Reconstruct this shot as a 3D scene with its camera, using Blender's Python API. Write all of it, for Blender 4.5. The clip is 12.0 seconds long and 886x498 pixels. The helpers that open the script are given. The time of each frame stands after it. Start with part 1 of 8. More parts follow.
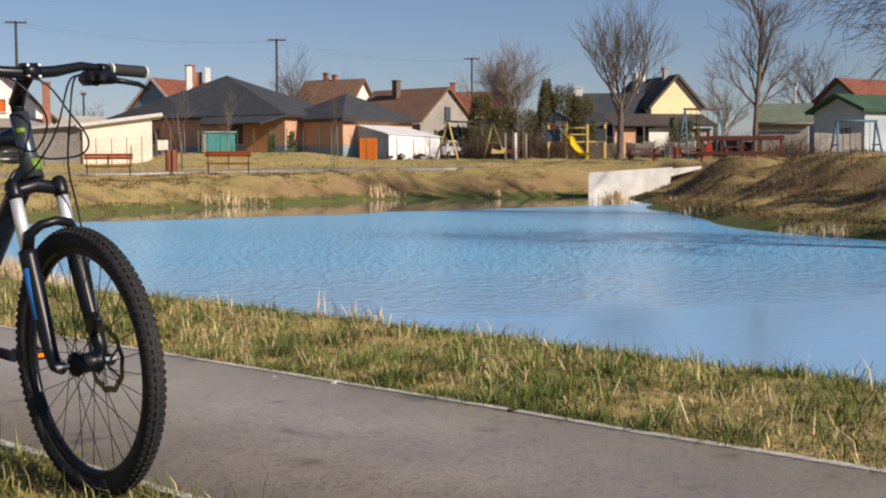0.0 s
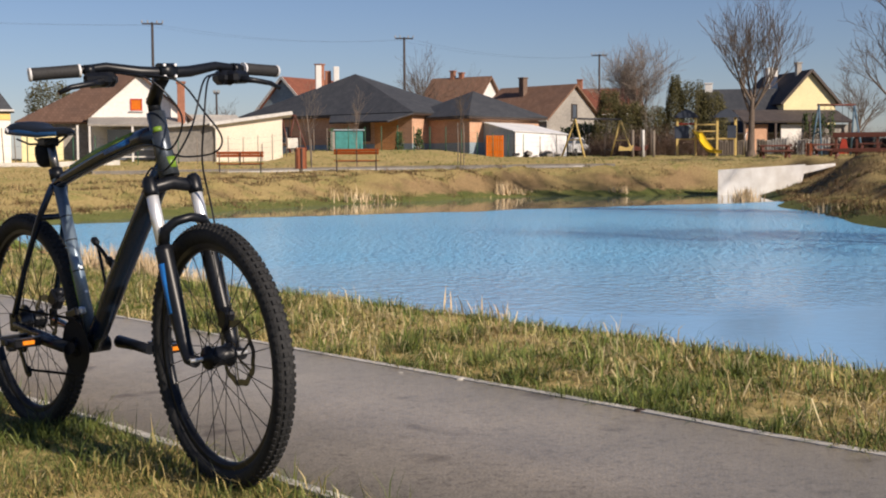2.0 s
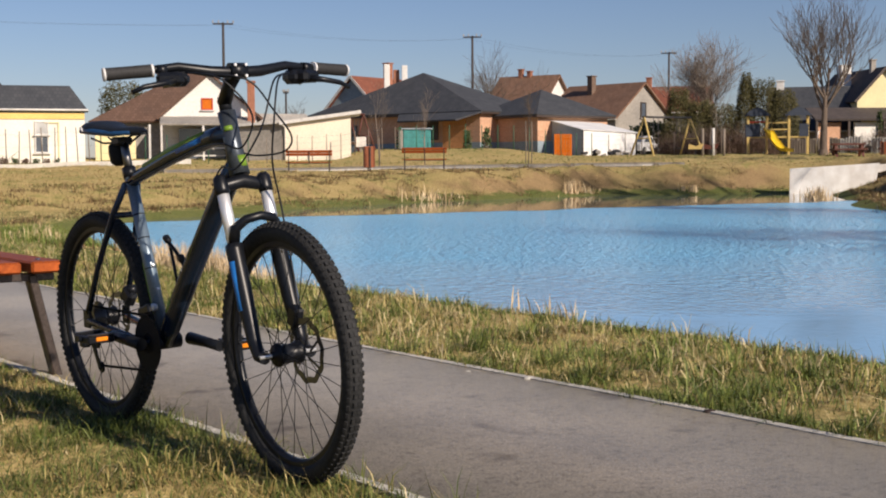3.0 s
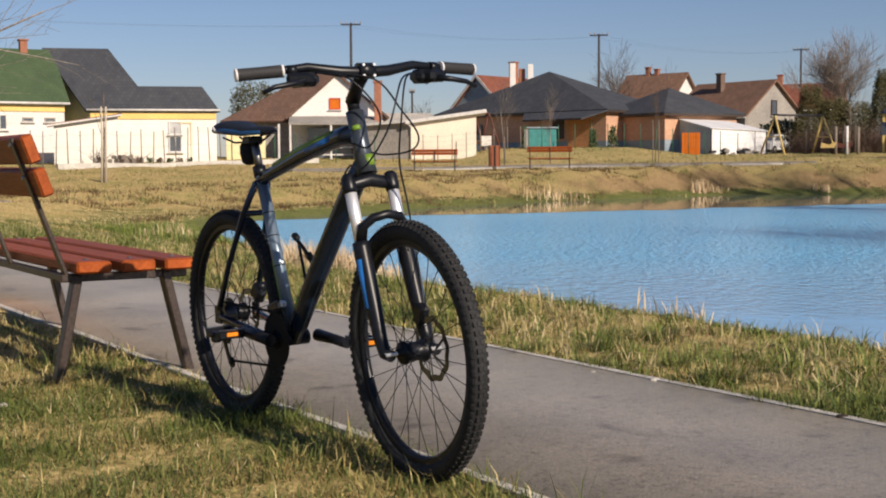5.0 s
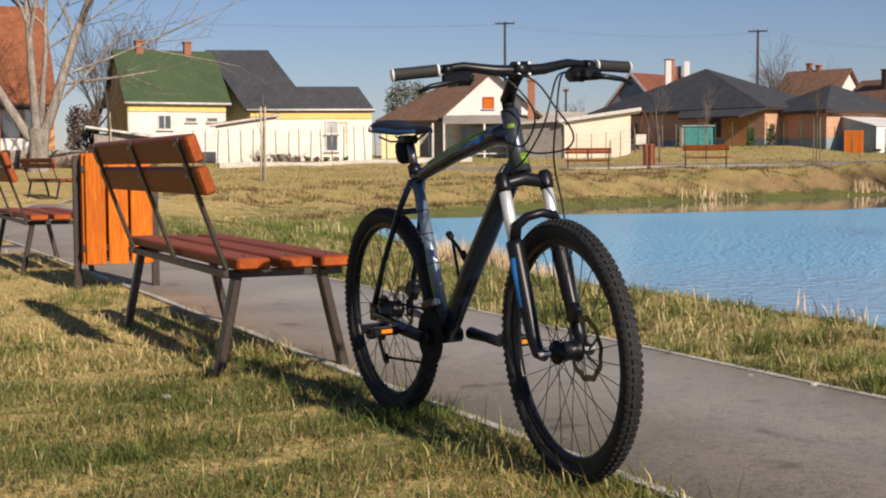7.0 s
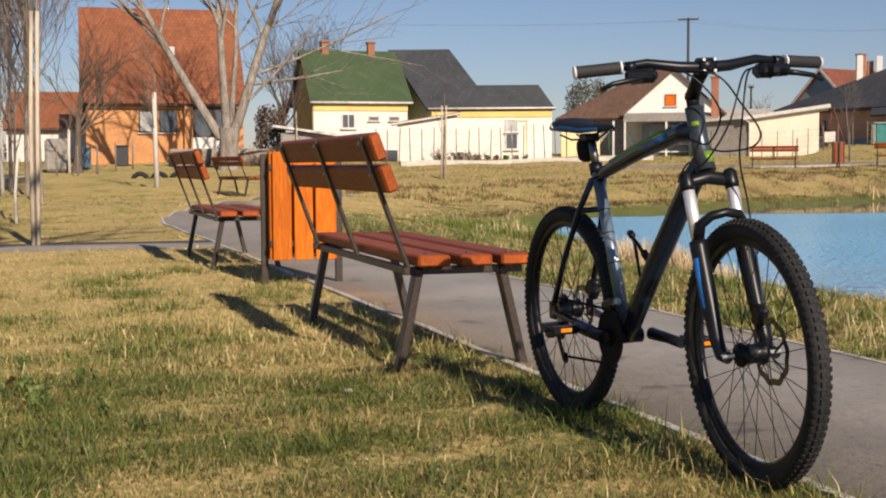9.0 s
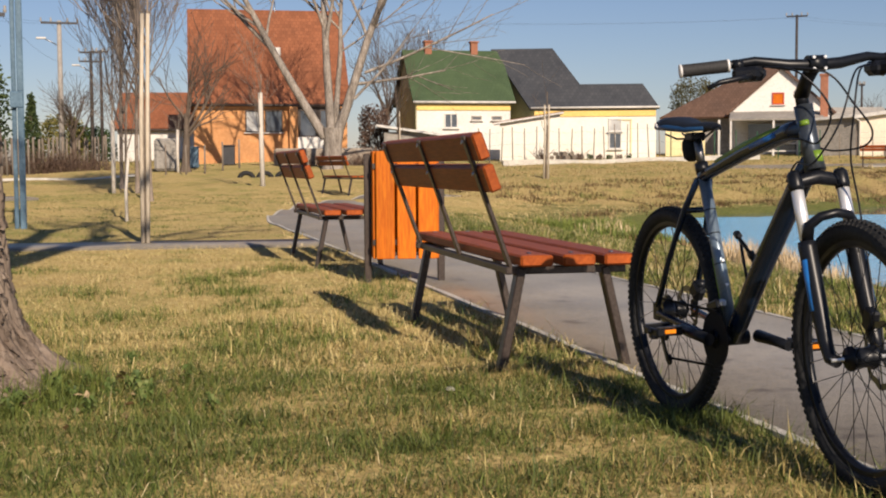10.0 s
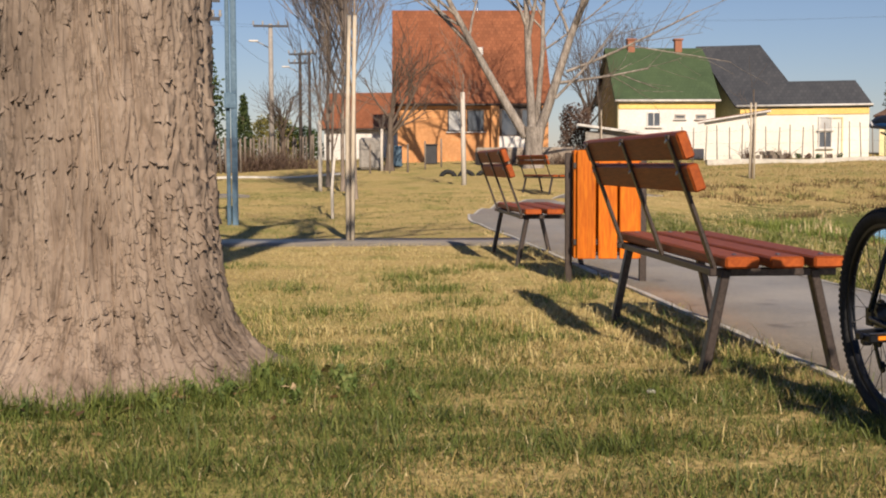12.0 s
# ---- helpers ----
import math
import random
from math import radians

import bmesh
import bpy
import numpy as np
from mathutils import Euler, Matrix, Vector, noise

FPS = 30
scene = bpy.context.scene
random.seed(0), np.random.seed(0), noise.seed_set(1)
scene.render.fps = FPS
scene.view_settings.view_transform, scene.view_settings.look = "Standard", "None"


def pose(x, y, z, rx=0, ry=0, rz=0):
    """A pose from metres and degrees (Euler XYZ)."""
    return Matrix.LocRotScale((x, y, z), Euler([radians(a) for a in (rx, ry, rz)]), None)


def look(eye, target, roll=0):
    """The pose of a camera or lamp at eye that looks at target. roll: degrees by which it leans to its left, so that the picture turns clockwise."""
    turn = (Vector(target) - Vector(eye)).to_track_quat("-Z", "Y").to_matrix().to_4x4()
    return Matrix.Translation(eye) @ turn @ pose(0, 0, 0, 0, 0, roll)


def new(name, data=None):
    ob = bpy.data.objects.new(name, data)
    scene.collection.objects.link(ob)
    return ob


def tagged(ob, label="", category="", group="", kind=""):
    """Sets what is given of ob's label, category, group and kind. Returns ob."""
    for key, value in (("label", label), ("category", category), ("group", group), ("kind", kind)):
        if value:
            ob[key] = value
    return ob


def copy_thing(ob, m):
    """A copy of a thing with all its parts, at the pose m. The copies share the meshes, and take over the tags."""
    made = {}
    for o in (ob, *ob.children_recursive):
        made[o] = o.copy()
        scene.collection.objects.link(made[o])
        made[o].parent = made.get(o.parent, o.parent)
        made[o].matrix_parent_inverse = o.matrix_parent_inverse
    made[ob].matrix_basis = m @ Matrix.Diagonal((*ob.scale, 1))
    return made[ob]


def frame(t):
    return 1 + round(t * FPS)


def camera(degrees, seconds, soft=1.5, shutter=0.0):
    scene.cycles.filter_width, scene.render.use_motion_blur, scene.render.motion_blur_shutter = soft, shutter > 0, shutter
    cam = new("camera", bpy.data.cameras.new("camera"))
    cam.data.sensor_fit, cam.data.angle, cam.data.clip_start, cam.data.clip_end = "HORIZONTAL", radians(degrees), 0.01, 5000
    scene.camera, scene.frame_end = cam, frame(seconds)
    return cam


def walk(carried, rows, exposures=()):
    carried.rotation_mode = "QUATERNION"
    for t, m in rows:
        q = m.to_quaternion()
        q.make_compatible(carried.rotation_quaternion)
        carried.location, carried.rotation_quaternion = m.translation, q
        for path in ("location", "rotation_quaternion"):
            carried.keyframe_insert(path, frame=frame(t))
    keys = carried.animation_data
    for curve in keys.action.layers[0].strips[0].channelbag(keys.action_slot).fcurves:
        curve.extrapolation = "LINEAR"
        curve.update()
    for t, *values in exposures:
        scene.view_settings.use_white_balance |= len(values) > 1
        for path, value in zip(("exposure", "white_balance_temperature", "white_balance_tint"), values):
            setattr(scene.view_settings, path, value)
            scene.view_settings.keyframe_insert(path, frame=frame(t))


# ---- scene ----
# ---------------------------------------------------------------- camera: a slow pan to the left
cam = camera(37.645, 12.0, soft=2.0)
EYE = 0.85
ROWS = [
    (0.0, 0.0248, 0.0314, 0.00, -3.55, 0.32), (0.5, 0.0240, 0.0320, 1.47, -3.57, 0.32),
    (1.0, 0.0232, 0.0326, 2.85, -3.58, 0.32), (1.5, 0.0225, 0.0331, 4.12, -3.61, 0.34),
    (2.0, 0.0216, 0.0337, 5.55, -3.63, 0.36), (2.5, 0.0207, 0.0342, 7.13, -3.64, 0.36),
    (3.0, 0.0198, 0.0347, 8.53, -3.67, 0.36), (5.0, 0.0164, 0.0365, 14.03, -3.68, 0.36),
    (5.5, 0.0153, 0.0370, 15.74, -3.69, 0.36), (6.0, 0.0142, 0.0374, 17.52, -3.69, 0.35),
    (6.5, 0.0131, 0.0378, 19.22, -3.69, 0.36), (8.5, 0.0084, 0.0391, 26.13, -3.71, 0.35),
    (9.0, 0.0067, 0.0394, 28.64, -3.72, 0.34), (9.5, 0.0052, 0.0397, 30.85, -3.71, 0.31),
    (10.0, 0.0036, 0.0398, 33.14, -3.72, 0.31), (10.5, 0.0020, 0.0400, 35.43, -3.73, 0.27),
    (11.0, 0.0002, 0.0400, 38.02, -3.73, 0.22), (11.5, -0.0014, 0.0400, 40.26, -3.72, 0.21),
    (12.0, -0.0026, 0.0399, 41.95, -3.72, 0.21),
]
walk(cam, [(t, pose(x, y, EYE, 90 + pitch, roll, yaw)) for t, x, y, yaw, pitch, roll in ROWS], exposures=[(0.0, 0.14, 6200, 16), (3.0, 0.13, 6200, 16), (6.0, 0.08, 6220, 16), (9.5, 0.09, 6400, 16), (12.0, 0.09, 6420, 16)])

# ---------------------------------------------------------------- sky and sun: low spring sun from behind and to the right
SUN = Vector((0.785, -0.619, 0.0)) * math.cos(radians(29)) + Vector((0, 0, math.sin(radians(29))))
world = bpy.data.worlds.new("sky")
scene.world = world
world.use_nodes = True
wn = world.node_tree.nodes
sky = wn.new("ShaderNodeTexSky")
sky.sky_type, sky.sun_disc = "NISHITA", False
sky.sun_elevation = radians(29)
sky.sun_rotation = math.atan2(SUN.x, SUN.y)
sky.air_density, sky.dust_density, sky.ozone_density = 1.0, 0.2, 5.0
haze = wn.new("ShaderNodeMix")
haze.data_type, haze.blend_type = "RGBA", "MULTIPLY"
haze.inputs[0].default_value = 1.0
haze.inputs[7].default_value = (1.075, 0.962, 0.962, 1)
world.node_tree.links.new(sky.outputs[0], haze.inputs[6])
world.node_tree.links.new(haze.outputs[2], wn["Background"].inputs[0])
wn["Background"].inputs[1].default_value = 0.069
lamp = bpy.data.lights.new("sun", "SUN")
lamp.energy, lamp.angle, lamp.color = 5.0, radians(0.6), (1.0, 0.86, 0.66)
sun_ob = new("sun", lamp)
sun_ob.matrix_world = look(SUN * 60, (0, 0, 0))


# ---------------------------------------------------------------- materials
def ramp(nt, fac, stops):
    n = nt.nodes.new("ShaderNodeValToRGB")
    while len(n.color_ramp.elements) < len(stops):
        n.color_ramp.elements.new(0.5)
    for e, (p, c) in zip(n.color_ramp.elements, stops):
        e.position, e.color = p, (*c, 1)
    nt.links.new(fac, n.inputs[0])
    return n.outputs[0]


def mix(nt, fac, a, b, kind="MIX"):
    n = nt.nodes.new("ShaderNodeMix")
    n.data_type, n.blend_type = "RGBA", kind
    for sock, v in ((n.inputs[0], fac), (n.inputs[6], a), (n.inputs[7], b)):
        if isinstance(v, (int, float)):
            sock.default_value = v
        elif isinstance(v, tuple):
            sock.default_value = (*v, 1)
        else:
            nt.links.new(v, sock)
    return n.outputs[2]


def noise_tex(nt, scale, detail=4.0, stretch=(1, 1, 1), rough=0.55, coords="Object"):
    tc = nt.nodes.new("ShaderNodeTexCoord")
    mp = nt.nodes.new("ShaderNodeMapping")
    mp.inputs["Scale"].default_value = stretch
    nt.links.new(tc.outputs[coords], mp.inputs[0])
    n = nt.nodes.new("ShaderNodeTexNoise")
    n.inputs["Scale"].default_value, n.inputs["Detail"].default_value, n.inputs["Roughness"].default_value = scale, detail, rough
    nt.links.new(mp.outputs[0], n.inputs["Vector"])
    return n.outputs["Fac"]


def base_mat(name, rough=0.7, metal=0.0, spec=0.5):
    m = bpy.data.materials.new(name)
    m.use_nodes = True
    b = m.node_tree.nodes["Principled BSDF"]
    b.inputs["Roughness"].default_value, b.inputs["Metallic"].default_value = rough, metal
    b.inputs["Specular IOR Level"].default_value = spec
    return m, m.node_tree, b


def bump(nt, b, height, strength, dist):
    n = nt.nodes.new("ShaderNodeBump")
    n.inputs["Strength"].default_value, n.inputs["Distance"].default_value = strength, dist
    nt.links.new(height, n.inputs["Height"])
    nt.links.new(n.outputs[0], b.inputs["Normal"])


def mottled(name, c1, c2, fine=40, coarse=2.0, rough=0.75, metal=0.0, spec=0.4, relief=0.25, dist=0.004, stretch=(1, 1, 1), tint=0.0, wear=0.75):
    """Two colours in a fine grain, with broad stains over it; tint: how far single pieces differ."""
    m, nt, b = base_mat(name, rough, metal, spec)
    g = noise_tex(nt, fine, 5, stretch)
    col = ramp(nt, g, [(0.35, c1), (0.68, c2)])
    st = noise_tex(nt, coarse, 3, stretch)
    shade = ramp(nt, st, [(0.3, (wear, wear, wear)), (0.7, (1.08, 1.07, 1.05))])
    col = mix(nt, 1.0, col, shade, "MULTIPLY")
    if tint:
        oi = nt.nodes.new("ShaderNodeObjectInfo")
        r = ramp(nt, oi.outputs["Random"], [(0.0, (1 - tint,) * 3), (1.0, (1 + tint,) * 3)])
        col = mix(nt, 1.0, col, r, "MULTIPLY")
    nt.links.new(col, b.inputs["Base Color"])
    if relief:
        bump(nt, b, g, relief, dist)
    return m


def plain(name, c, rough=0.5, metal=0.0, spec=0.5, vary=0.12):
    return mottled(name, tuple(x * (1 - vary) for x in c), tuple(min(1, x * (1 + vary)) for x in c), 60, 3, rough, metal, spec, 0.05, 0.001)


def roof_mat(name, c1, c2, pitch=0.28, rough=0.8):
    """Rows of roof tiles with stained, uneven colour."""
    m, nt, b = base_mat(name, rough, 0, 0.3)
    tc = nt.nodes.new("ShaderNodeTexCoord")
    br = nt.nodes.new("ShaderNodeTexBrick")
    mp = nt.nodes.new("ShaderNodeMapping")
    nt.links.new(tc.outputs["UV"], mp.inputs[0])
    nt.links.new(mp.outputs[0], br.inputs["Vector"])
    br.inputs["Scale"].default_value = 1.0 / pitch
    br.inputs["Mortar Size"].default_value = 0.05
    br.inputs["Brick Width"].default_value, br.inputs["Row Height"].default_value = 0.8, 1.0
    br.inputs["Color1"].default_value, br.inputs["Color2"].default_value = (*c1, 1), (*c2, 1)
    br.inputs["Mortar"].default_value = (*[x * 0.85 for x in c1], 1)
    st = ramp(nt, noise_tex(nt, 0.9, 4), [(0.3, (0.80, 0.81, 0.82)), (0.65, (1.05, 1.03, 1.0))])
    nt.links.new(mix(nt, 1.0, br.outputs["Color"], st, "MULTIPLY"), b.inputs["Base Color"])
    bump(nt, b, br.outputs["Fac"], -0.5, 0.03)
    return m


def ground_mat():
    m, nt, b = base_mat("turf", 0.95, 0, 0.15)
    b.inputs["Diffuse Roughness"].default_value = 0.5
    fine = noise_tex(nt, 22, 6)
    mid = noise_tex(nt, 1.6, 4)
    big = noise_tex(nt, 0.16, 3)
    dry = ramp(nt, fine, [(0.3, (0.22, 0.160, 0.064)), (0.55, (0.42, 0.32, 0.135)), (0.75, (0.56, 0.45, 0.21))])
    green = ramp(nt, fine, [(0.3, (0.07, 0.09, 0.02)), (0.7, (0.25, 0.26, 0.07))])
    turf = mix(nt, ramp(nt, mid, [(0.50, (0, 0, 0)), (0.66, (0.55, 0.55, 0.55))]), dry, green)
    turf = mix(nt, ramp(nt, big, [(0.48, (0, 0, 0)), (0.70, (0.4, 0.4, 0.4))]), turf, green)
    soil = ramp(nt, noise_tex(nt, 0.55, 5), [(0.52, (0, 0, 0)), (0.72, (0.25, 0.25, 0.25))])
    turf = mix(nt, soil, turf, (0.19, 0.125, 0.065))
    # bare earth where the bank is steep
    nrm = nt.nodes.new("ShaderNodeNewGeometry")
    upz = nt.nodes.new("ShaderNodeSeparateXYZ")
    nt.links.new(nrm.outputs["Normal"], upz.inputs[0])
    steep = ramp(nt, upz.outputs[2], [(0.90, (0.95, 0.95, 0.95)), (0.975, (0, 0, 0))])
    turf = mix(nt, steep, turf, mix(nt, ramp(nt, noise_tex(nt, 0.45, 4), [(0.40, (0.85, 0.85, 0.85)), (0.58, (0, 0, 0))]), ramp(nt, fine, [(0.3, (0.18, 0.118, 0.056)), (0.7, (0.38, 0.265, 0.135))]), (0.085, 0.062, 0.032)))
    # the lush green rim along the waterline, by height above the water
    geo = nt.nodes.new("ShaderNodeNewGeometry")
    sep = nt.nodes.new("ShaderNodeSeparateXYZ")
    nt.links.new(geo.outputs["Position"], sep.inputs[0])
    add = nt.nodes.new("ShaderNodeMath")
    add.operation = "MULTIPLY_ADD"
    nt.links.new(mid, add.inputs[0])
    add.inputs[1].default_value = 0.55
    nt.links.new(sep.outputs[2], add.inputs[2])
    rim = ramp(nt, add.outputs[0], [(-0.02, (0.8, 0.8, 0.8)), (0.09, (0.0, 0.0, 0.0))])
    turf = mix(nt, rim, turf, ramp(nt, fine, [(0.3, (0.03, 0.05, 0.012)), (0.7, (0.10, 0.145, 0.03))]))
    nt.links.new(turf, b.inputs["Base Color"])
    bump(nt, b, fine, 0.7, 0.04)
    return m


def blade_mat(name, straw=0.5, straw_a=(0.31, 0.215, 0.075), straw_b=(0.53, 0.40, 0.17), lush=1.0):
    """Blades: each one straw or green, more green where the turf has its green patches."""
    m, nt, b = base_mat(name, 0.55, 0, 0.3)
    geo = nt.nodes.new("ShaderNodeNewGeometry")
    rnd = geo.outputs["Random Per Island"]
    patch = noise_tex(nt, 1.6, 4)
    big = noise_tex(nt, 0.16, 3)
    patch = mix(nt, 0.35, patch, big)
    s = nt.nodes.new("ShaderNodeMath")
    s.operation = "MULTIPLY_ADD"
    nt.links.new(patch, s.inputs[0])
    s.inputs[1].default_value = 4.4
    s.inputs[2].default_value = -2.2 - straw
    t2 = nt.nodes.new("ShaderNodeMath")
    t2.operation = "ADD"
    nt.links.new(s.outputs[0], t2.inputs[0])
    nt.links.new(rnd, t2.inputs[1])
    fac = ramp(nt, t2.outputs[0], [(0.42, (0, 0, 0)), (0.62, (1, 1, 1))])
    wn2 = nt.nodes.new("ShaderNodeTexWhiteNoise")
    wn2.noise_dimensions = "1D"
    nt.links.new(rnd, wn2.inputs["W"])
    st = ramp(nt, wn2.outputs["Value"], [(0.0, tuple(0.65 * x for x in straw_a)), (0.4, straw_a), (1.0, straw_b)])
    gr = ramp(nt, wn2.outputs["Value"], [(0.0, (0.05 * lush, 0.075 * lush, 0.015 * lush)), (0.6, (0.115 * lush, 0.15 * lush, 0.032 * lush)), (1.0, (0.21 * lush, 0.23 * lush, 0.055 * lush))])
    nt.links.new(mix(nt, fac, st, gr), b.inputs["Base Color"])
    b.inputs["Subsurface Weight"].default_value = 0.0
    return m


def water_mat():
    """Pond water: ripples in the open middle, nearly still close in and in the lee of the far bank."""
    m, nt, b = base_mat("pond_water", 0.06, 0, 0.5)
    b.inputs["IOR"].default_value = 1.32
    # part of the sky's reflection is put into this bright blue body colour
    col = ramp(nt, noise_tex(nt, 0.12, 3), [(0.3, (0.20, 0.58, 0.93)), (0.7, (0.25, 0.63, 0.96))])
    fine = noise_tex(nt, 10.0, 3, (1.0, 0.7, 1.0))
    swell = noise_tex(nt, 0.9, 2)
    tc = nt.nodes.new("ShaderNodeTexCoord")

    def along(way, wander, scale, lo, hi):
        """0 to 1 between lo and hi metres along a direction, with a wandering edge."""
        dot = nt.nodes.new("ShaderNodeVectorMath")
        dot.operation = "DOT_PRODUCT"
        nt.links.new(tc.outputs["Object"], dot.inputs[0])
        dot.inputs[1].default_value = way
        off = nt.nodes.new("ShaderNodeMath")
        off.operation = "MULTIPLY_ADD"
        nt.links.new(noise_tex(nt, scale, 3), off.inputs[0])
        off.inputs[1].default_value = wander
        nt.links.new(dot.outputs["Value"], off.inputs[2])
        rng_ = nt.nodes.new("ShaderNodeMapRange")
        nt.links.new(off.outputs[0], rng_.inputs["Value"])
        rng_.inputs["From Min"].default_value, rng_.inputs["From Max"].default_value = lo + wander / 2, hi + wander / 2
        return rng_.outputs[0]

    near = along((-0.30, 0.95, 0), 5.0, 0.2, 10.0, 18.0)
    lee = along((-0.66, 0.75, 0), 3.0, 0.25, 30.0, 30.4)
    # paler body colour close in, standing in for the pale sky reflected there
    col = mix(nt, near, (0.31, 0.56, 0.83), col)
    # dark body colour in the lee, standing in for the mirrored bank
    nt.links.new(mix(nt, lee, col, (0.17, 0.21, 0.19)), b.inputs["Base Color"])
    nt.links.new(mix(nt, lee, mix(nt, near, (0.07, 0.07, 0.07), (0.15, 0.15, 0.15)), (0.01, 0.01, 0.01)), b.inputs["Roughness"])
    amount = mix(nt, near, (0.022, 0.022, 0.022), (1, 1, 1))
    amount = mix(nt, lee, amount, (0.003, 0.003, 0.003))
    flat = mix(nt, 1.0, mix(nt, 0.15, fine, swell), amount, "MULTIPLY")
    bump(nt, b, flat, 1.0, 0.14)
    return m


def asphalt_mat():
    m, nt, b = base_mat("asphalt", 0.4, 0, 0.6)
    b.inputs["Diffuse Roughness"].default_value = 1.0
    grit = noise_tex(nt, 150, 5, rough=0.75)
    col = ramp(nt, grit, [(0.34, (0.125, 0.112, 0.091)), (0.5, (0.215, 0.195, 0.163)), (0.66, (0.335, 0.307, 0.262))])
    broad = ramp(nt, noise_tex(nt, 1.1, 5), [(0.3, (0.74, 0.74, 0.74)), (0.7, (1.12, 1.10, 1.07))])
    col = mix(nt, 1.0, col, broad, "MULTIPLY")
    stain = ramp(nt, noise_tex(nt, 3.3, 2), [(0.63, (1, 1, 1)), (0.71, (0.60, 0.58, 0.56))])
    pits = ramp(nt, noise_tex(nt, 38, 4, rough=0.7), [(0.30, (0.55, 0.53, 0.50)), (0.46, (1, 1, 1)), (0.70, (1.14, 1.12, 1.09))])
    stain = mix(nt, 1.0, stain, pits, "MULTIPLY")
    col = mix(nt, 1.0, col, stain, "MULTIPLY")
    dust = ramp(nt, noise_tex(nt, 7.0, 6, rough=0.7), [(0.62, (0, 0, 0)), (0.80, (0.35, 0.35, 0.35))])
    col = mix(nt, dust, col, (0.42, 0.37, 0.31))
    nt.links.new(col, b.inputs["Base Color"])
    bump(nt, b, grit, 0.4, 0.004)
    return m


def wood_mat(name, c1, c2, rough=0.45, grain=(1, 14, 14), spec=0.5, tint=0.12):
    return mottled(name, c1, c2, 9, 2.2, rough, 0, spec, 0.15, 0.002, grain, tint, 0.82)


def bark_mat(name, c1, c2, c3, scale=1.0, cracks=0.0):
    m, nt, b = base_mat(name, 0.9, 0, 0.2)
    v = noise_tex(nt, 16 * scale, 6, (1, 1, 0.22), 0.65)
    f = noise_tex(nt, 60 * scale, 4, (1, 1, 0.4))
    col = ramp(nt, v, [(0.28, c1), (0.45, c2), (0.72, c3)])
    col = mix(nt, 0.15 if cracks else 0.35, col, ramp(nt, f, [(0.3, c1), (0.7, c3)]))
    col = mix(nt, 1.0, col, ramp(nt, noise_tex(nt, 1.7 * scale, 3), [(0.3, (0.72, 0.70, 0.68)), (0.7, (1.12, 1.07, 1.02))]), "MULTIPLY")
    if cracks:
        # thin dark fissures that wander upwards, broken by short cross cracks
        patch = ramp(nt, noise_tex(nt, 2.2, 2, (1, 1, 0.8)), [(0.46, (0.12, 0.12, 0.12)), (0.60, (1, 1, 1))])
        for sc, st, wd in ((4.5, (1, 1, 0.20), 0.010), (7.0, (1, 1, 0.9), 0.008)):
            c = noise_tex(nt, sc, 3, st, 0.6)
            line = ramp(nt, c, [(0.47 - wd * 1.5, (0, 0, 0)), (0.47, (cracks,) * 3), (0.47 + wd, (0, 0, 0))])
            col = mix(nt, mix(nt, 1.0, line, patch, "MULTIPLY"), col, (0.045, 0.03, 0.02))
        hooks = ramp(nt, noise_tex(nt, 13.0, 2, (1, 1, 1.1), 0.5), [(0.575, (0, 0, 0)), (0.59, (cracks,) * 3), (0.61, (0, 0, 0))])
        col = mix(nt, mix(nt, 1.0, hooks, patch, "MULTIPLY"), col, (0.04, 0.027, 0.018))
    nt.links.new(col, b.inputs["Base Color"])
    bump(nt, b, v, 0.8, 0.02)
    return m


def leaf_mat(name, c1, c2, c3):
    m, nt, b = base_mat(name, 0.6, 0, 0.3)
    geo = nt.nodes.new("ShaderNodeNewGeometry")
    nt.links.new(ramp(nt, geo.outputs["Random Per Island"], [(0.0, c1), (0.5, c2), (1.0, c3)]), b.inputs["Base Color"])
    return m


def glass_mat(name, c, rough=0.06):
    m, nt, b = base_mat(name, rough, 0, 0.9)
    st = ramp(nt, noise_tex(nt, 1.2, 2), [(0.3, tuple(0.7 * x for x in c)), (0.7, c)])
    nt.links.new(st, b.inputs["Base Color"])
    return m


TURF = ground_mat()
BLADE = blade_mat("grass_blade", 0.28, (0.57, 0.44, 0.175), (0.80, 0.66, 0.325), 1.5)
BLADE_NEAR = blade_mat("grass_blade_near", -0.45, (0.37, 0.28, 0.098), (0.58, 0.465, 0.19), 0.98)
BLADE_LUSH = blade_mat("grass_blade_lush", -0.30, (0.46, 0.35, 0.125), (0.74, 0.60, 0.27), 1.45)
BLADE_DRY = blade_mat("grass_blade_dry", 0.35, (0.38, 0.275, 0.115), (0.60, 0.47, 0.23), 1.2)
BLADE_SHORE = blade_mat("grass_blade_shore", 0.75, (0.62, 0.46, 0.205), (0.86, 0.68, 0.36), 1.4)
BLADE_WET = blade_mat("grass_blade_wet", -1.6, (0.40, 0.31, 0.11), (0.66, 0.54, 0.23), 1.5)
BLADE_BROWN = blade_mat("grass_blade_brown", 0.45, (0.11, 0.068, 0.030), (0.27, 0.175, 0.080), 0.8)
BLADE_BANK = blade_mat("grass_blade_bank", 0.9, (0.33, 0.205, 0.085), (0.56, 0.39, 0.185), 0.9)
BLADE_STRAW = blade_mat("dead_straw", 2.2, (0.46, 0.36, 0.17), (0.74, 0.62, 0.36), 1.0)
BLADE_FAR = blade_mat("grass_blade_far", -0.4, (0.34, 0.27, 0.11), (0.52, 0.43, 0.20), 1.15)
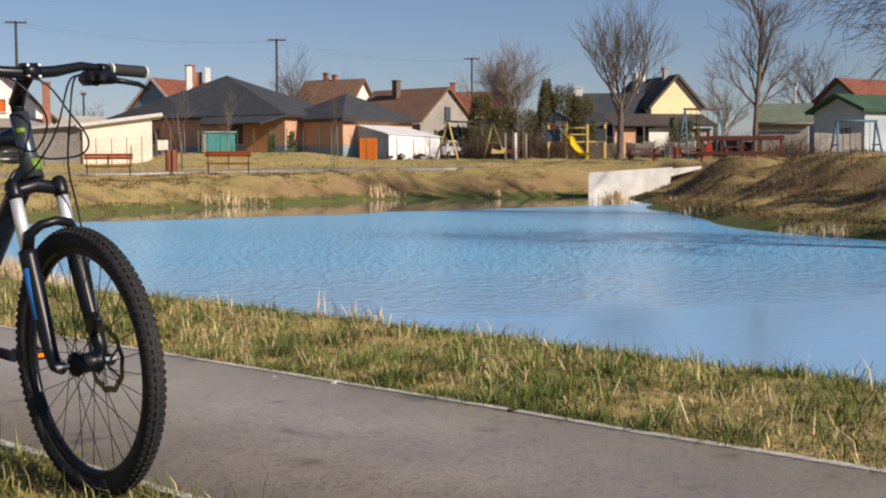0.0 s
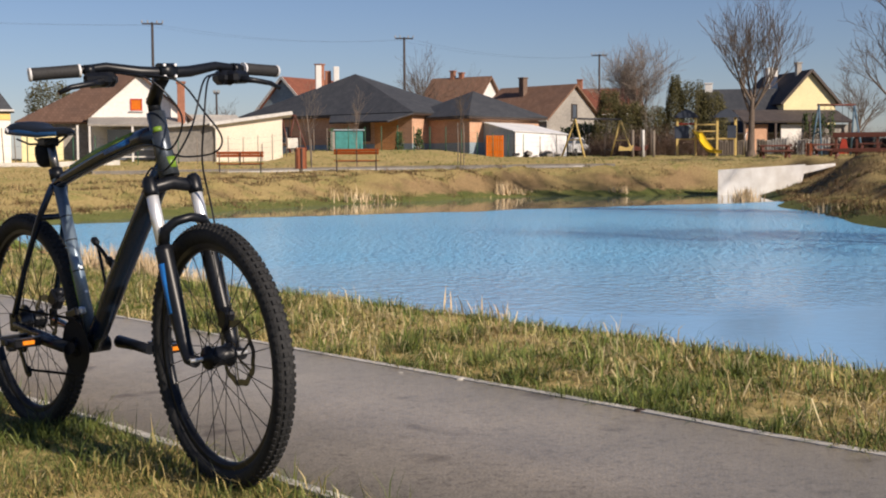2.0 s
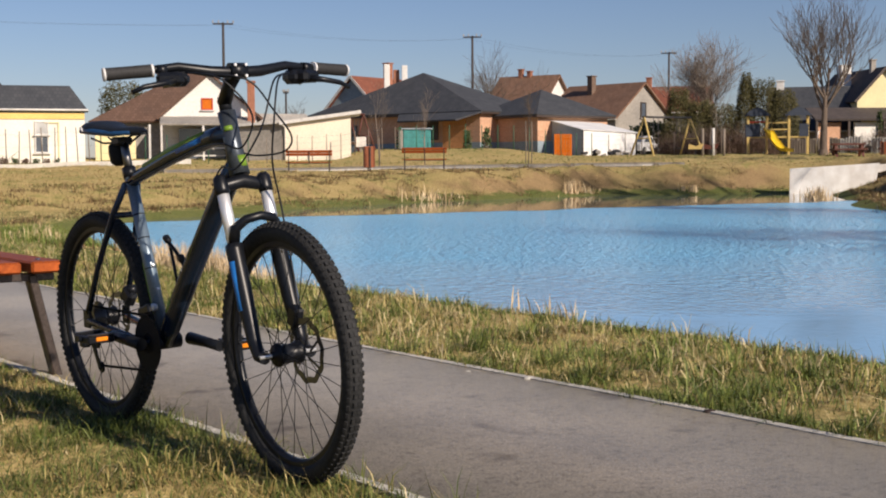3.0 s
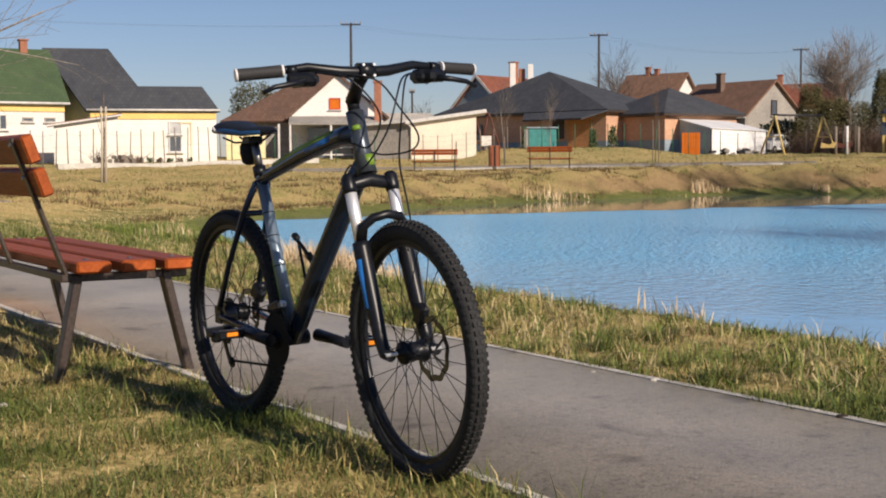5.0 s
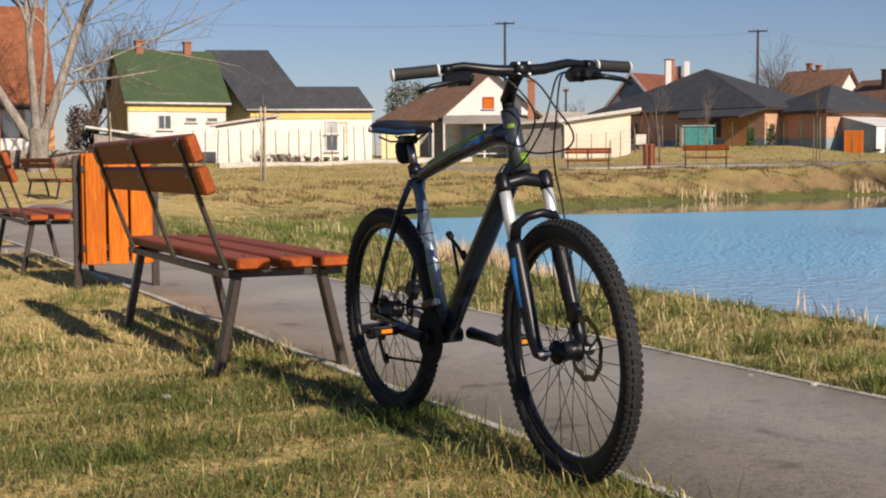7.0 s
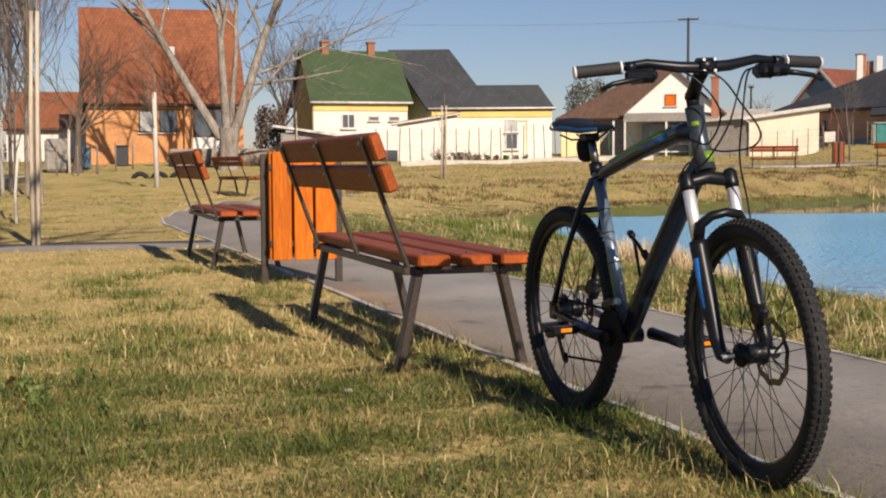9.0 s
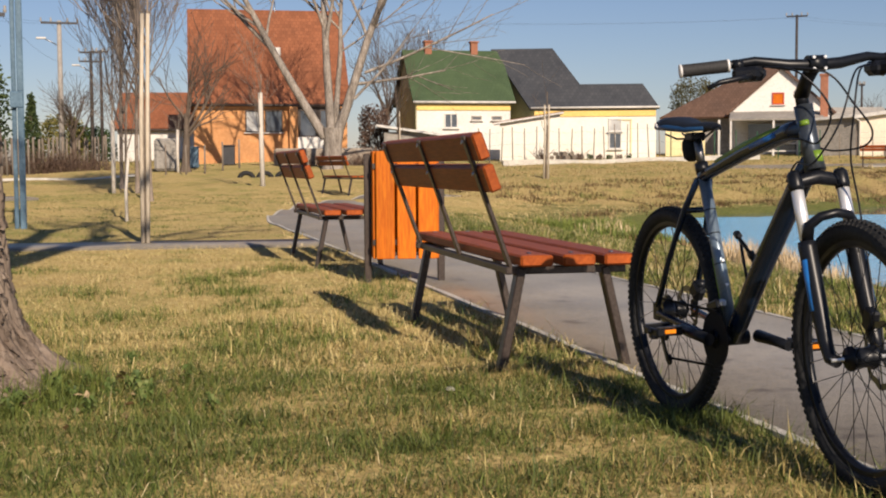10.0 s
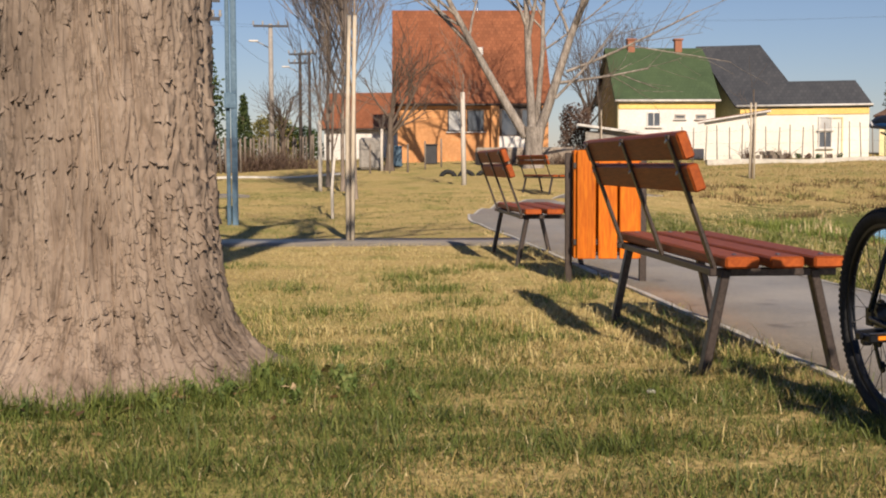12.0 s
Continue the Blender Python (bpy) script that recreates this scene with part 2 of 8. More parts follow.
BLADE_DEEP = blade_mat("grass_blade_deep", -0.8, (0.40, 0.31, 0.11), (0.66, 0.54, 0.23), 1.12)
REED = leaf_mat("dry_reed", (0.40, 0.285, 0.15), (0.64, 0.48, 0.28), (0.82, 0.67, 0.45))
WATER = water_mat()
ASPHALT = asphalt_mat()
KERB = mottled("kerb_concrete", (0.52, 0.49, 0.43), (0.72, 0.69, 0.62), 50, 3, 0.9, relief=0.4)
BENCH_WOOD = wood_mat("stained_bench_wood", (0.23, 0.050, 0.011), (0.38, 0.088, 0.017), 0.5, spec=0.18)
# lighter than BENCH_WOOD: the sun on the plank ends is in this colour
BENCH_LIT_END = wood_mat("sunlit_orange_end_grain", (0.32, 0.066, 0.012), (0.45, 0.102, 0.017), 0.5, (1, 6, 6), 0.2)
BIN_BROWN = wood_mat("red_brown_bin_plank", (0.22, 0.055, 0.018), (0.34, 0.10, 0.03), 0.6, (10, 10, 1))
END_WOOD = wood_mat("orange_plank", (0.54, 0.115, 0.004), (0.72, 0.20, 0.008), 0.5, (10, 10, 1), 0.2)
BENCH_IRON = mottled("brown_bench_iron", (0.045, 0.033, 0.028), (0.085, 0.064, 0.053), 70, 4, 0.42, 0.3, 0.5, 0.1, 0.001)
GALV = plain("galvanised_bolt", (0.5, 0.5, 0.5), 0.35, 1.0)
RED_WOOD = wood_mat("red_brown_wood", (0.085, 0.024, 0.014), (0.15, 0.042, 0.022), 0.6)
WHITE_POST = wood_mat("whitewashed_stake", (0.54, 0.49, 0.42), (0.70, 0.65, 0.57), 0.8, (10, 10, 1))
POST_WOOD = wood_mat("pale_stake_wood", (0.52, 0.44, 0.33), (0.70, 0.61, 0.48), 0.8, (10, 10, 1))
GREY_WOOD = wood_mat("weathered_wood", (0.16, 0.13, 0.10), (0.30, 0.25, 0.20), 0.85, (10, 10, 1))
YELLOW_WOOD = wood_mat("yellow_play_wood", (0.60, 0.42, 0.13), (0.78, 0.59, 0.22), 0.6, (10, 10, 1))
CULVERT = mottled("stained_whitewash", (0.74, 0.71, 0.67), (0.90, 0.89, 0.87), 2.4, 0.7, 0.9, relief=0.4, dist=0.03, wear=0.86)
WHITE_WALL = mottled("whitewash", (0.72, 0.70, 0.66), (0.84, 0.82, 0.78), 8, 0.6, 0.9, wear=0.86)
CREAM_WALL = mottled("cream_render", (0.86, 0.755, 0.59), (0.92, 0.83, 0.69), 8, 0.5, 0.9, wear=0.85)
PALE_YELLOW = mottled("pale_yellow_render", (0.82, 0.79, 0.70), (0.88, 0.86, 0.78), 8, 0.5, 0.9, wear=0.9)
YELLOW_WALL = mottled("yellow_render", (0.78, 0.67, 0.37), (0.84, 0.75, 0.46), 8, 0.5, 0.9, wear=0.9)
OCHRE_BAND = mottled("ochre_painted_band", (0.80, 0.56, 0.17), (0.88, 0.65, 0.24), 8, 0.5, 0.9, wear=0.9)
OLIVE_WALL = mottled("olive_render", (0.58, 0.54, 0.26), (0.68, 0.64, 0.33), 8, 0.5, 0.9)
ORANGE_WALL = mottled("orange_render", (0.62, 0.29, 0.115), (0.74, 0.38, 0.165), 6, 0.5, 0.9, wear=0.72)
TAN_WALL = mottled("tan_orange_render", (0.56, 0.32, 0.20), (0.66, 0.41, 0.27), 6, 0.4, 0.9, wear=0.8)
BLUE_WALL = mottled("grey_blue_render", (0.24, 0.31, 0.36), (0.33, 0.40, 0.45), 6, 0.5, 0.9)
GREY_WALL = mottled("grey_render", (0.30, 0.28, 0.25), (0.42, 0.39, 0.35), 6, 0.5, 0.9)
PALE_FENCE = mottled("pale_fence_paint", (0.42, 0.40, 0.37), (0.56, 0.54, 0.50), 6, 0.5, 0.9)
STONE_WALL = mottled("rough_stone", (0.28, 0.23, 0.18), (0.44, 0.38, 0.31), 3, 0.5, 0.95, relief=0.6, dist=0.05)
SLATE_ROOF = roof_mat("slate_grey_roof", (0.055, 0.06, 0.07), (0.075, 0.08, 0.09))
UMBER_ROOF = roof_mat("umber_slate_roof", (0.075, 0.062, 0.058), (0.10, 0.083, 0.077))
SHED_ROOF = roof_mat("dull_green_roof", (0.055, 0.11, 0.065), (0.07, 0.135, 0.08))
GREEN_ROOF = roof_mat("green_roof", (0.066, 0.105, 0.050), (0.078, 0.122, 0.060))
BROWN_ROOF = roof_mat("brown_tile_roof", (0.20, 0.115, 0.075), (0.26, 0.155, 0.105))
# brown tiles darkened in colour for the shadow that lies on this roof
SHADED_BROWN_ROOF = roof_mat("shaded_brown_tile_roof", (0.12, 0.072, 0.052), (0.16, 0.098, 0.072))
FADED_ROOF = roof_mat("faded_green_roof", (0.15, 0.19, 0.14), (0.19, 0.23, 0.17))
PALE_BLUE = mottled("pale_blue_render", (0.42, 0.50, 0.54), (0.54, 0.61, 0.64), 6, 0.5, 0.9)
RED_ROOF = roof_mat("orange_tile_roof", (0.26, 0.096, 0.046), (0.34, 0.128, 0.062))
DARKRED_ROOF = roof_mat("dark_red_roof", (0.21, 0.075, 0.048), (0.27, 0.10, 0.06))
SOOT_BRICK = mottled("sooty_chimney_brick", (0.15, 0.10, 0.075), (0.22, 0.155, 0.115), 20, 2, 0.9)
BRICK = mottled("chimney_brick", (0.30, 0.125, 0.075), (0.42, 0.19, 0.115), 20, 2, 0.9)
PALE_TRIM = plain("pale_trim", (0.72, 0.70, 0.66), 0.6)
DARK_TRIM = plain("dark_brown_trim", (0.06, 0.04, 0.03), 0.5)
PANE = glass_mat("window_glass", (0.10, 0.12, 0.15))
PALE_PANE = glass_mat("curtained_glass", (0.62, 0.62, 0.60), 0.15)
TARP = mottled("white_tarpaulin", (0.78, 0.78, 0.77), (0.88, 0.88, 0.87), 5, 0.7, 0.6, wear=0.9)
TARP_GREY = mottled("grey_tarpaulin", (0.36, 0.45, 0.50), (0.44, 0.53, 0.58), 5, 0.7, 0.6)
TEAL = plain("teal_panel", (0.06, 0.28, 0.27), 0.6)
BLUE_STEEL = mottled("blue_painted_steel", (0.085, 0.16, 0.23), (0.13, 0.22, 0.30), 20, 2, 0.55)
GREEN_STEEL = plain("green_fence_post", (0.03, 0.12, 0.06), 0.5)
DARK_STEEL = plain("dark_steel", (0.05, 0.05, 0.055), 0.5, 0.4)
SLIDE = plain("yellow_slide_plastic", (0.85, 0.58, 0.02), 0.35)
NAVY = mottled("dark_blue_grey_board", (0.045, 0.058, 0.085), (0.065, 0.08, 0.115), 12, 1, 0.6)
RED_PAINT = plain("red_paint", (0.5, 0.06, 0.03), 0.5)
CONCRETE = mottled("pole_concrete", (0.34, 0.31, 0.28), (0.46, 0.43, 0.39), 20, 1.2, 0.9)
BARK = bark_mat("grey_brown_bark", (0.14, 0.105, 0.08), (0.27, 0.215, 0.17), (0.40, 0.335, 0.275), 0.6, 0.6)
PALE_BARK = bark_mat("pale_bark", (0.055, 0.045, 0.04), (0.25, 0.22, 0.19), (0.56, 0.52, 0.47), 0.30)
TWIG = bark_mat("twig_bark", (0.07, 0.055, 0.045), (0.15, 0.12, 0.095), (0.24, 0.195, 0.16), 0.5)
GREY_TWIG = bark_mat("grey_twig_bark", (0.15, 0.12, 0.10), (0.29, 0.245, 0.20), (0.42, 0.36, 0.31), 0.5)
OLIVE = leaf_mat("olive_evergreen", (0.03, 0.03, 0.010), (0.07, 0.066, 0.022), (0.135, 0.115, 0.042))
CONIFER = leaf_mat("conifer_green", (0.02, 0.035, 0.012), (0.045, 0.07, 0.022), (0.09, 0.115, 0.04))
HEDGE = leaf_mat("hedge_green", (0.02, 0.04, 0.012), (0.04, 0.07, 0.02), (0.07, 0.10, 0.03))
SCRUB = leaf_mat("dry_scrub", (0.06, 0.036, 0.025), (0.13, 0.08, 0.055), (0.24, 0.165, 0.12))
SPRING = leaf_mat("spring_bush", (0.05, 0.055, 0.015), (0.13, 0.125, 0.03), (0.26, 0.22, 0.06))
POLE_WOOD = plain("creosoted_pole", (0.055, 0.045, 0.04), 0.8)
WEED = leaf_mat("weed_leaf", (0.05, 0.08, 0.02), (0.10, 0.145, 0.035), (0.19, 0.215, 0.065))
# bicycle
TYRE = mottled("tyre_rubber", (0.014, 0.015, 0.016), (0.032, 0.032, 0.033), 90, 6, 0.75, 0, 0.35, 0.3, 0.001)
FRAME_PAINT = mottled("dark_blue_frame_paint", (0.008, 0.016, 0.036), (0.012, 0.024, 0.050), 200, 5, 0.17, 0.0, 0.5, 0, 0)
BLACK_METAL = mottled("black_anodised", (0.006, 0.007, 0.010), (0.011, 0.013, 0.018), 120, 6, 0.36, 0.0, 0.3, 0, 0)
MATTE_BLACK = mottled("matte_black", (0.006, 0.006, 0.007), (0.010, 0.010, 0.011), 120, 6, 0.7, 0.0, 0.15, 0, 0)
# frame paint lightened for the head tube, with the sun's gloss in its colour
LIT_HEAD_PAINT = mottled("sunlit_frame_paint", (0.07, 0.085, 0.105), (0.10, 0.12, 0.145), 150, 5, 0.34, 0.6, 0.5, 0, 0)
GRAPHITE = mottled("graphite_paint", (0.16, 0.22, 0.28), (0.21, 0.28, 0.35), 150, 5, 0.28, 0.35, 0.7, 0, 0)
GRIP = mottled("grip_rubber", (0.022, 0.022, 0.023), (0.04, 0.04, 0.042), 220, 8, 0.7, 0, 0.4, 0.3, 0.001)
SILVER = plain("polished_alloy", (0.90, 0.91, 0.92), 0.42, 0.6, 0.5, 0.05)
STEEL = plain("brushed_steel", (0.24, 0.235, 0.23), 0.35, 1.0)
LIME = plain("lime_decal", (0.19, 0.33, 0.03), 0.4)
BLUE_DECAL = plain("blue_decal", (0.02, 0.16, 0.50), 0.35)
WHITE_RING = plain("white_ring", (0.8, 0.8, 0.8), 0.4)
AMBER = plain("amber_reflector", (0.85, 0.26, 0.01), 0.25)
SADDLE_BLACK = mottled("saddle_vinyl", (0.010, 0.012, 0.016), (0.018, 0.021, 0.026), 150, 8, 0.5, 0, 0.3, 0.1, 0.001)
SADDLE_BLUE = plain("saddle_blue_panel", (0.012, 0.06, 0.16), 0.4)
CLOTH = mottled("black_cloth", (0.010, 0.010, 0.010), (0.02, 0.02, 0.02), 180, 8, 0.85)


# ---------------------------------------------------------------- mesh building
class Mesh:
    """Collects vertices and faces of one mesh."""

    def __init__(self):
        self.v, self.f, self.s, self.uv = [], [], [], {}

    def add(self, verts, faces, smooth=False):
        o = len(self.v)
        self.v += [tuple(p) for p in verts]
        self.f += [tuple(i + o for i in f) for f in faces]
        self.s += [smooth] * len(faces)
        return self

    def box(self, c, size, m=None, ch=0.0):
        """A box with its edges cut off by ch."""
        hx, hy, hz = (s / 2 for s in size)
        ch = min(ch, hx * 0.9, hy * 0.9, hz * 0.9)
        c = Vector(c)
        m = m or Matrix.Identity(3)
        if ch <= 0:
            vs = [(x * hx, y * hy, z * hz) for z in (-1, 1) for y in (-1, 1) for x in (-1, 1)]
            fs = [(0, 2, 3, 1), (4, 5, 7, 6), (0, 1, 5, 4), (2, 6, 7, 3), (0, 4, 6, 2), (1, 3, 7, 5)]
        else:
            vs, idx = [], {}
            for z in (-1, 1):
                for y in (-1, 1):
                    for x in (-1, 1):
                        for k in range(3):
                            p = [x * (hx - ch), y * (hy - ch), z * (hz - ch)]
                            p[k] = (x * hx, y * hy, z * hz)[k]
                            idx[(x, y, z, k)] = len(vs)
                            vs.append(tuple(p))
            fs = []
            for k in range(3):
                a, b = [(1, 2), (2, 0), (0, 1)][k]
                for sgn in (-1, 1):
                    q = []
                    for sa, sb in ((-1, -1), (1, -1), (1, 1), (-1, 1)):
                        t = [0, 0, 0]
                        t[k], t[a], t[b] = sgn, sa, sb
                        q.append(idx[(*t, k)])
                    fs.append(tuple(q if sgn > 0 else q[::-1]))
            for k in range(3):
                a, b = [(1, 2), (2, 0), (0, 1)][k]
                for sa in (-1, 1):
                    for sb in (-1, 1):
                        t0, t1 = [0, 0, 0], [0, 0, 0]
                        t0[k], t1[k] = -1, 1
                        t0[a] = t1[a] = sa
                        t0[b] = t1[b] = sb
                        q = [idx[(*t0, a)], idx[(*t1, a)], idx[(*t1, b)], idx[(*t0, b)]]
                        fs.append(tuple(q if sa * sb < 0 else q[::-1]))
            for z in (-1, 1):
                for y in (-1, 1):
                    for x in (-1, 1):
                        q = [idx[(x, y, z, k)] for k in range(3)]
                        fs.append(tuple(q if x * y * z > 0 else q[::-1]))
        self.add([m @ Vector(p) + c for p in vs], fs)
        return self

    def bar(self, p0, p1, w, h, up=(0, 0, 1), ch=0.0):
        """A square bar from p0 to p1, w wide and h thick along up."""
        p0, p1 = Vector(p0), Vector(p1)
        d = p1 - p0
        x = d.normalized()
        y = Vector(up).cross(x)
        y = y.normalized() if y.length > 1e-6 else Vector((0, 1, 0))
        z = x.cross(y)
        return self.box((p0 + p1) / 2, (d.length, w, h), Matrix((x, y, z)).transposed(), ch)

    def tube(self, pts, radii, n=10, caps=True, closed=False, smooth=True):
        """A round tube along a line of points."""
        pts = [Vector(p) for p in pts]
        if isinstance(radii, (int, float)):
            radii = [radii] * len(pts)
        k = len(pts)
        vs, prev = [], None
        for i, p in enumerate(pts):
            d = (pts[(i + 1) % k] - pts[i - 1]) if closed else pts[min(i + 1, k - 1)] - pts[max(i - 1, 0)]
            d = d.normalized() if d.length > 1e-9 else Vector((0, 0, 1))
            if prev is None:
                prev = d.orthogonal().normalized()
            x = (prev - d * prev.dot(d))
            x = x.normalized() if x.length > 1e-6 else d.orthogonal().normalized()
            prev = x
            y = d.cross(x)
            vs += [p + (x * math.cos(a) + y * math.sin(a)) * radii[i] for a in (2 * math.pi * j / n for j in range(n))]
        fs = []
        for i in range(k if closed else k - 1):
            a, b = i * n, ((i + 1) % k) * n
            fs += [(a + j, a + (j + 1) % n, b + (j + 1) % n, b + j) for j in range(n)]
        o = len(fs)
        if caps and not closed:
            fs += [tuple(range(n - 1, -1, -1)), tuple(range((k - 1) * n, k * n))]
        self.add(vs, fs[:o], smooth)
        if len(fs) > o:
            base = len(self.v) - len(vs)
            self.f += [tuple(i + base for i in f) for f in fs[o:]]
            self.s += [False] * (len(fs) - o)
        return self

    def lathe(self, axis_p, axis_d, profile, n=24, smooth=True):
        """Turns (along, radius) points round an axis."""
        p, d = Vector(axis_p), Vector(axis_d).normalized()
        x = d.orthogonal().normalized()
        y = d.cross(x)
        vs = [p + d * a + (x * math.cos(t) + y * math.sin(t)) * r for a, r in profile for t in (2 * math.pi * j / n for j in range(n))]
        fs = [(i * n + j, i * n + (j + 1) % n, (i + 1) * n + (j + 1) % n, (i + 1) * n + j) for i in range(len(profile) - 1) for j in range(n)]
        return self.add(vs, fs, smooth)

    def prism(self, poly, shift):
        """A flat polygon pulled along shift."""
        k = len(poly)
        poly = [Vector(p) for p in poly]
        vs = poly + [p + Vector(shift) for p in poly]
        return self.add(vs, [tuple(range(k - 1, -1, -1)), tuple(range(k, 2 * k))] + [(i, (i + 1) % k, (i + 1) % k + k, i + k) for i in range(k)])

    def data(self, name, material, uv_plane=False):
        me = bpy.data.meshes.new(name)
        me.from_pydata(self.v, [], self.f)
        me.polygons.foreach_set("use_smooth", self.s)
        me.materials.append(material)
        if uv_plane:
            lay = me.uv_layers.new(name="UVMap")
            for poly in me.polygons:
                nrm = poly.normal
                x = Vector((0, 0, 1)).cross(nrm)
                x = x.normalized() if x.length > 1e-4 else Vector((1, 0, 0))
                y = nrm.cross(x)
                for li in poly.loop_indices:
                    p = me.vertices[me.loops[li].vertex_index].co
                    lay.data[li].uv = (p.dot(x), p.dot(y))
        me.update()
        return me


def part(name, mesh, material, parent=None, label="", uv_plane=False):
    ob = new(name, mesh.data(name, material, uv_plane) if isinstance(mesh, Mesh) else mesh)
    if parent is not None:
        ob.parent = parent
    if label:
        ob["label"] = label
    return ob


def thing(name, m, label, category, group="", kind=""):
    """An empty at the base of a thing, that carries its parts."""
    ob = new(name)
    ob.empty_display_size = 0.1
    ob.matrix_world = m
    return tagged(ob, label, category, group, kind)


def at(az, r):
    return (-r * math.sin(radians(az)), r * math.cos(radians(az)))


def spot(az, r, z=None, turn=0.0):
    """A pose in the plan: az degrees to the left of the y axis, r metres off, on the ground, facing back to the middle."""
    x, y = -r * math.sin(radians(az)), r * math.cos(radians(az))
    return pose(x, y, ground_z(x, y) if z is None else z, 0, 0, az + turn)


# ---------------------------------------------------------------- plan: pond, banks and the ground
ALONG, ACROSS = Vector((-0.722, 0.692, 0)), Vector((0.692, 0.722, 0))
POND = np.array([(5.3, 3.9), (2.4, 6.80), (-0.7, 10.0), (-3.7, 12.9), (-5.5, 15.5), (-8.5, 20), (-11.6, 25), (-12.6, 30), (-10.8, 36),
                 (-8.3, 43), (-4.8, 51), (-1.5, 55.5), (3, 57), (8.6, 58.4), (7.4, 48), (6.5, 39), (6.2, 33), (6.6, 25.5), (7.6, 22), (9.5, 17),
                 (12, 10), (10, 4)], float)
WATER_Z = -0.45


def pond_distance(x, y):
    """Metres from the shore, minus inside the pond."""
    x, y = np.asarray(x, float), np.asarray(y, float)
    best, inside = np.full(x.shape, 1e9), np.zeros(x.shape, bool)
    for (ax, ay), (bx, by) in zip(POND, np.roll(POND, -1, 0)):
        dx, dy = bx - ax, by - ay
        t = np.clip(((x - ax) * dx + (y - ay) * dy) / (dx * dx + dy * dy), 0, 1)
        best = np.minimum(best, np.hypot(x - ax - t * dx, y - ay - t * dy))
        cross = (ay > y) != (by > y)
        with np.errstate(divide="ignore", invalid="ignore"):
            inside ^= cross & (x < ax + (y - ay) * dx / (dy if dy else 1e-9))
    return np.where(inside, -best, best)


def step(a, b, x):
    t = np.clip((x - a) / (b - a), 0, 1)
    return t * t * (3 - 2 * t)


def heights(x, y):
    x, y = np.asarray(x, float), np.asarray(y, float)
    r = np.hypot(x, y)
    top = np.interp(r, [0, 22, 35, 62, 85, 120, 4000], [0, 0, 0.08, 0.72, 1.42, 1.55, 1.6])
    ahead = step(-5, 12, y)
    top = top * ahead * (1 - 0.5 * step(40, 56, np.degrees(np.arctan2(-x, np.maximum(y, 1e-3)))))
    az = np.degrees(np.arctan2(-x, np.maximum(y, 1e-3)))
    top = top + 0.50 * step(64, 82, r) * step(3.2, 6.0, az) * (1 - step(11.6, 13.6, az)) * (1 - step(130, 200, r))
    mound = 1.02 * step(6.5, 11.5, x) * step(13, 24, y) * (1 - step(60, 75, y))
    top = np.maximum(top, mound)
    d = pond_distance(x, y)
    d = d + 0.35 * np.sin(x * 0.9 + 1.3 * np.sin(y * 0.5)) * step(13, 20, y)
    w = np.interp(y, [8, 14, 25, 36, 46, 56], [1.9, 2.6, 7, 5, 3.0, 2.6])
    w = w + (np.interp(y, [0, 20, 35, 46], [8.5, 8.5, 7.0, 3.6]) - w) * step(4.4, 5.2, x) * step(9, 15, y)
    z = WATER_Z + (top - WATER_Z) * step(0, 1, np.clip(d / w, 0, 1))
    z = np.where(d < 0, WATER_Z - 0.25 * np.minimum(-d, 3), z)
    lump = 0.06 * np.sin(x * 0.8 + y * 0.33) * np.sin(y * 0.7 - x * 0.21) + 0.04 * np.sin(x * 2.1 - y * 1.3)
    lump = lump + 0.30 * np.sin(x * 1.15 + 1.7 * np.sin(y * 0.8)) * np.sin(y * 1.3 + 0.9 * np.sin(x * 0.6)) * step(20, 32, r) * (1 - step(2.4 + 2.6 * step(4, 6, x), 4.4 + 4.6 * step(4, 6, x), d))
    z2 = z + lump * step(14, 26, r) * step(0.3, 3, d)
    return np.where(d > 0, np.maximum(z2, WATER_Z + 0.25 * np.clip(d, 0, 0.8)), z2)


def ground_z(x, y):
    return float(heights(np.array([x]), np.array([y]))[0])


def build_ground():
    rings = [0.0, 0.6, 1.2]
    while rings[-1] < 110:
        rings.append(max(rings[-1] * 1.018, rings[-1] + 0.12))
    while rings[-1] < 3600:
        rings.append(rings[-1] * 1.2)
    az = np.concatenate([np.arange(-26, 66, 0.4), np.arange(66, 334, 1.5)])
    rr, aa = np.meshgrid(np.array(rings), np.radians(az), indexing="ij")
    x, y = -rr * np.sin(aa), rr * np.cos(aa)
    z = heights(x, y)
    nr, na = x.shape
    co = np.stack([x, y, z], -1).reshape(-1, 3)
    i, j = np.meshgrid(np.arange(nr - 1), np.arange(na), indexing="ij")
    j2 = (j + 1) % na
    faces = np.stack([i * na + j, (i + 1) * na + j, (i + 1) * na + j2, i * na + j2], -1).reshape(-1, 4)
    me = bpy.data.meshes.new("ground")
    me.from_pydata(co.tolist(), [], faces.tolist())
    me.polygons.foreach_set("use_smooth", [True] * len(me.polygons))
    me.materials.append(TURF)
    tagged(new("ground", me), "rough spring turf, straw-yellow and green, round the pond", "ground", kind="structure")


build_ground()

wm = Mesh()
pts = [(x, y, WATER_Z) for x, y in [(16, 0), (16, 12), (12, 22), (11, 62), (-6, 62), (-18, 40), (-18, 24), (-7, 12), (1, 5), (4, 1)]]
wm.add(pts, [tuple(range(len(pts)))])
tagged(part("water", wm, WATER), "blue rippled pond water, its sky and bank reflections partly painted in", "water", kind="structure")


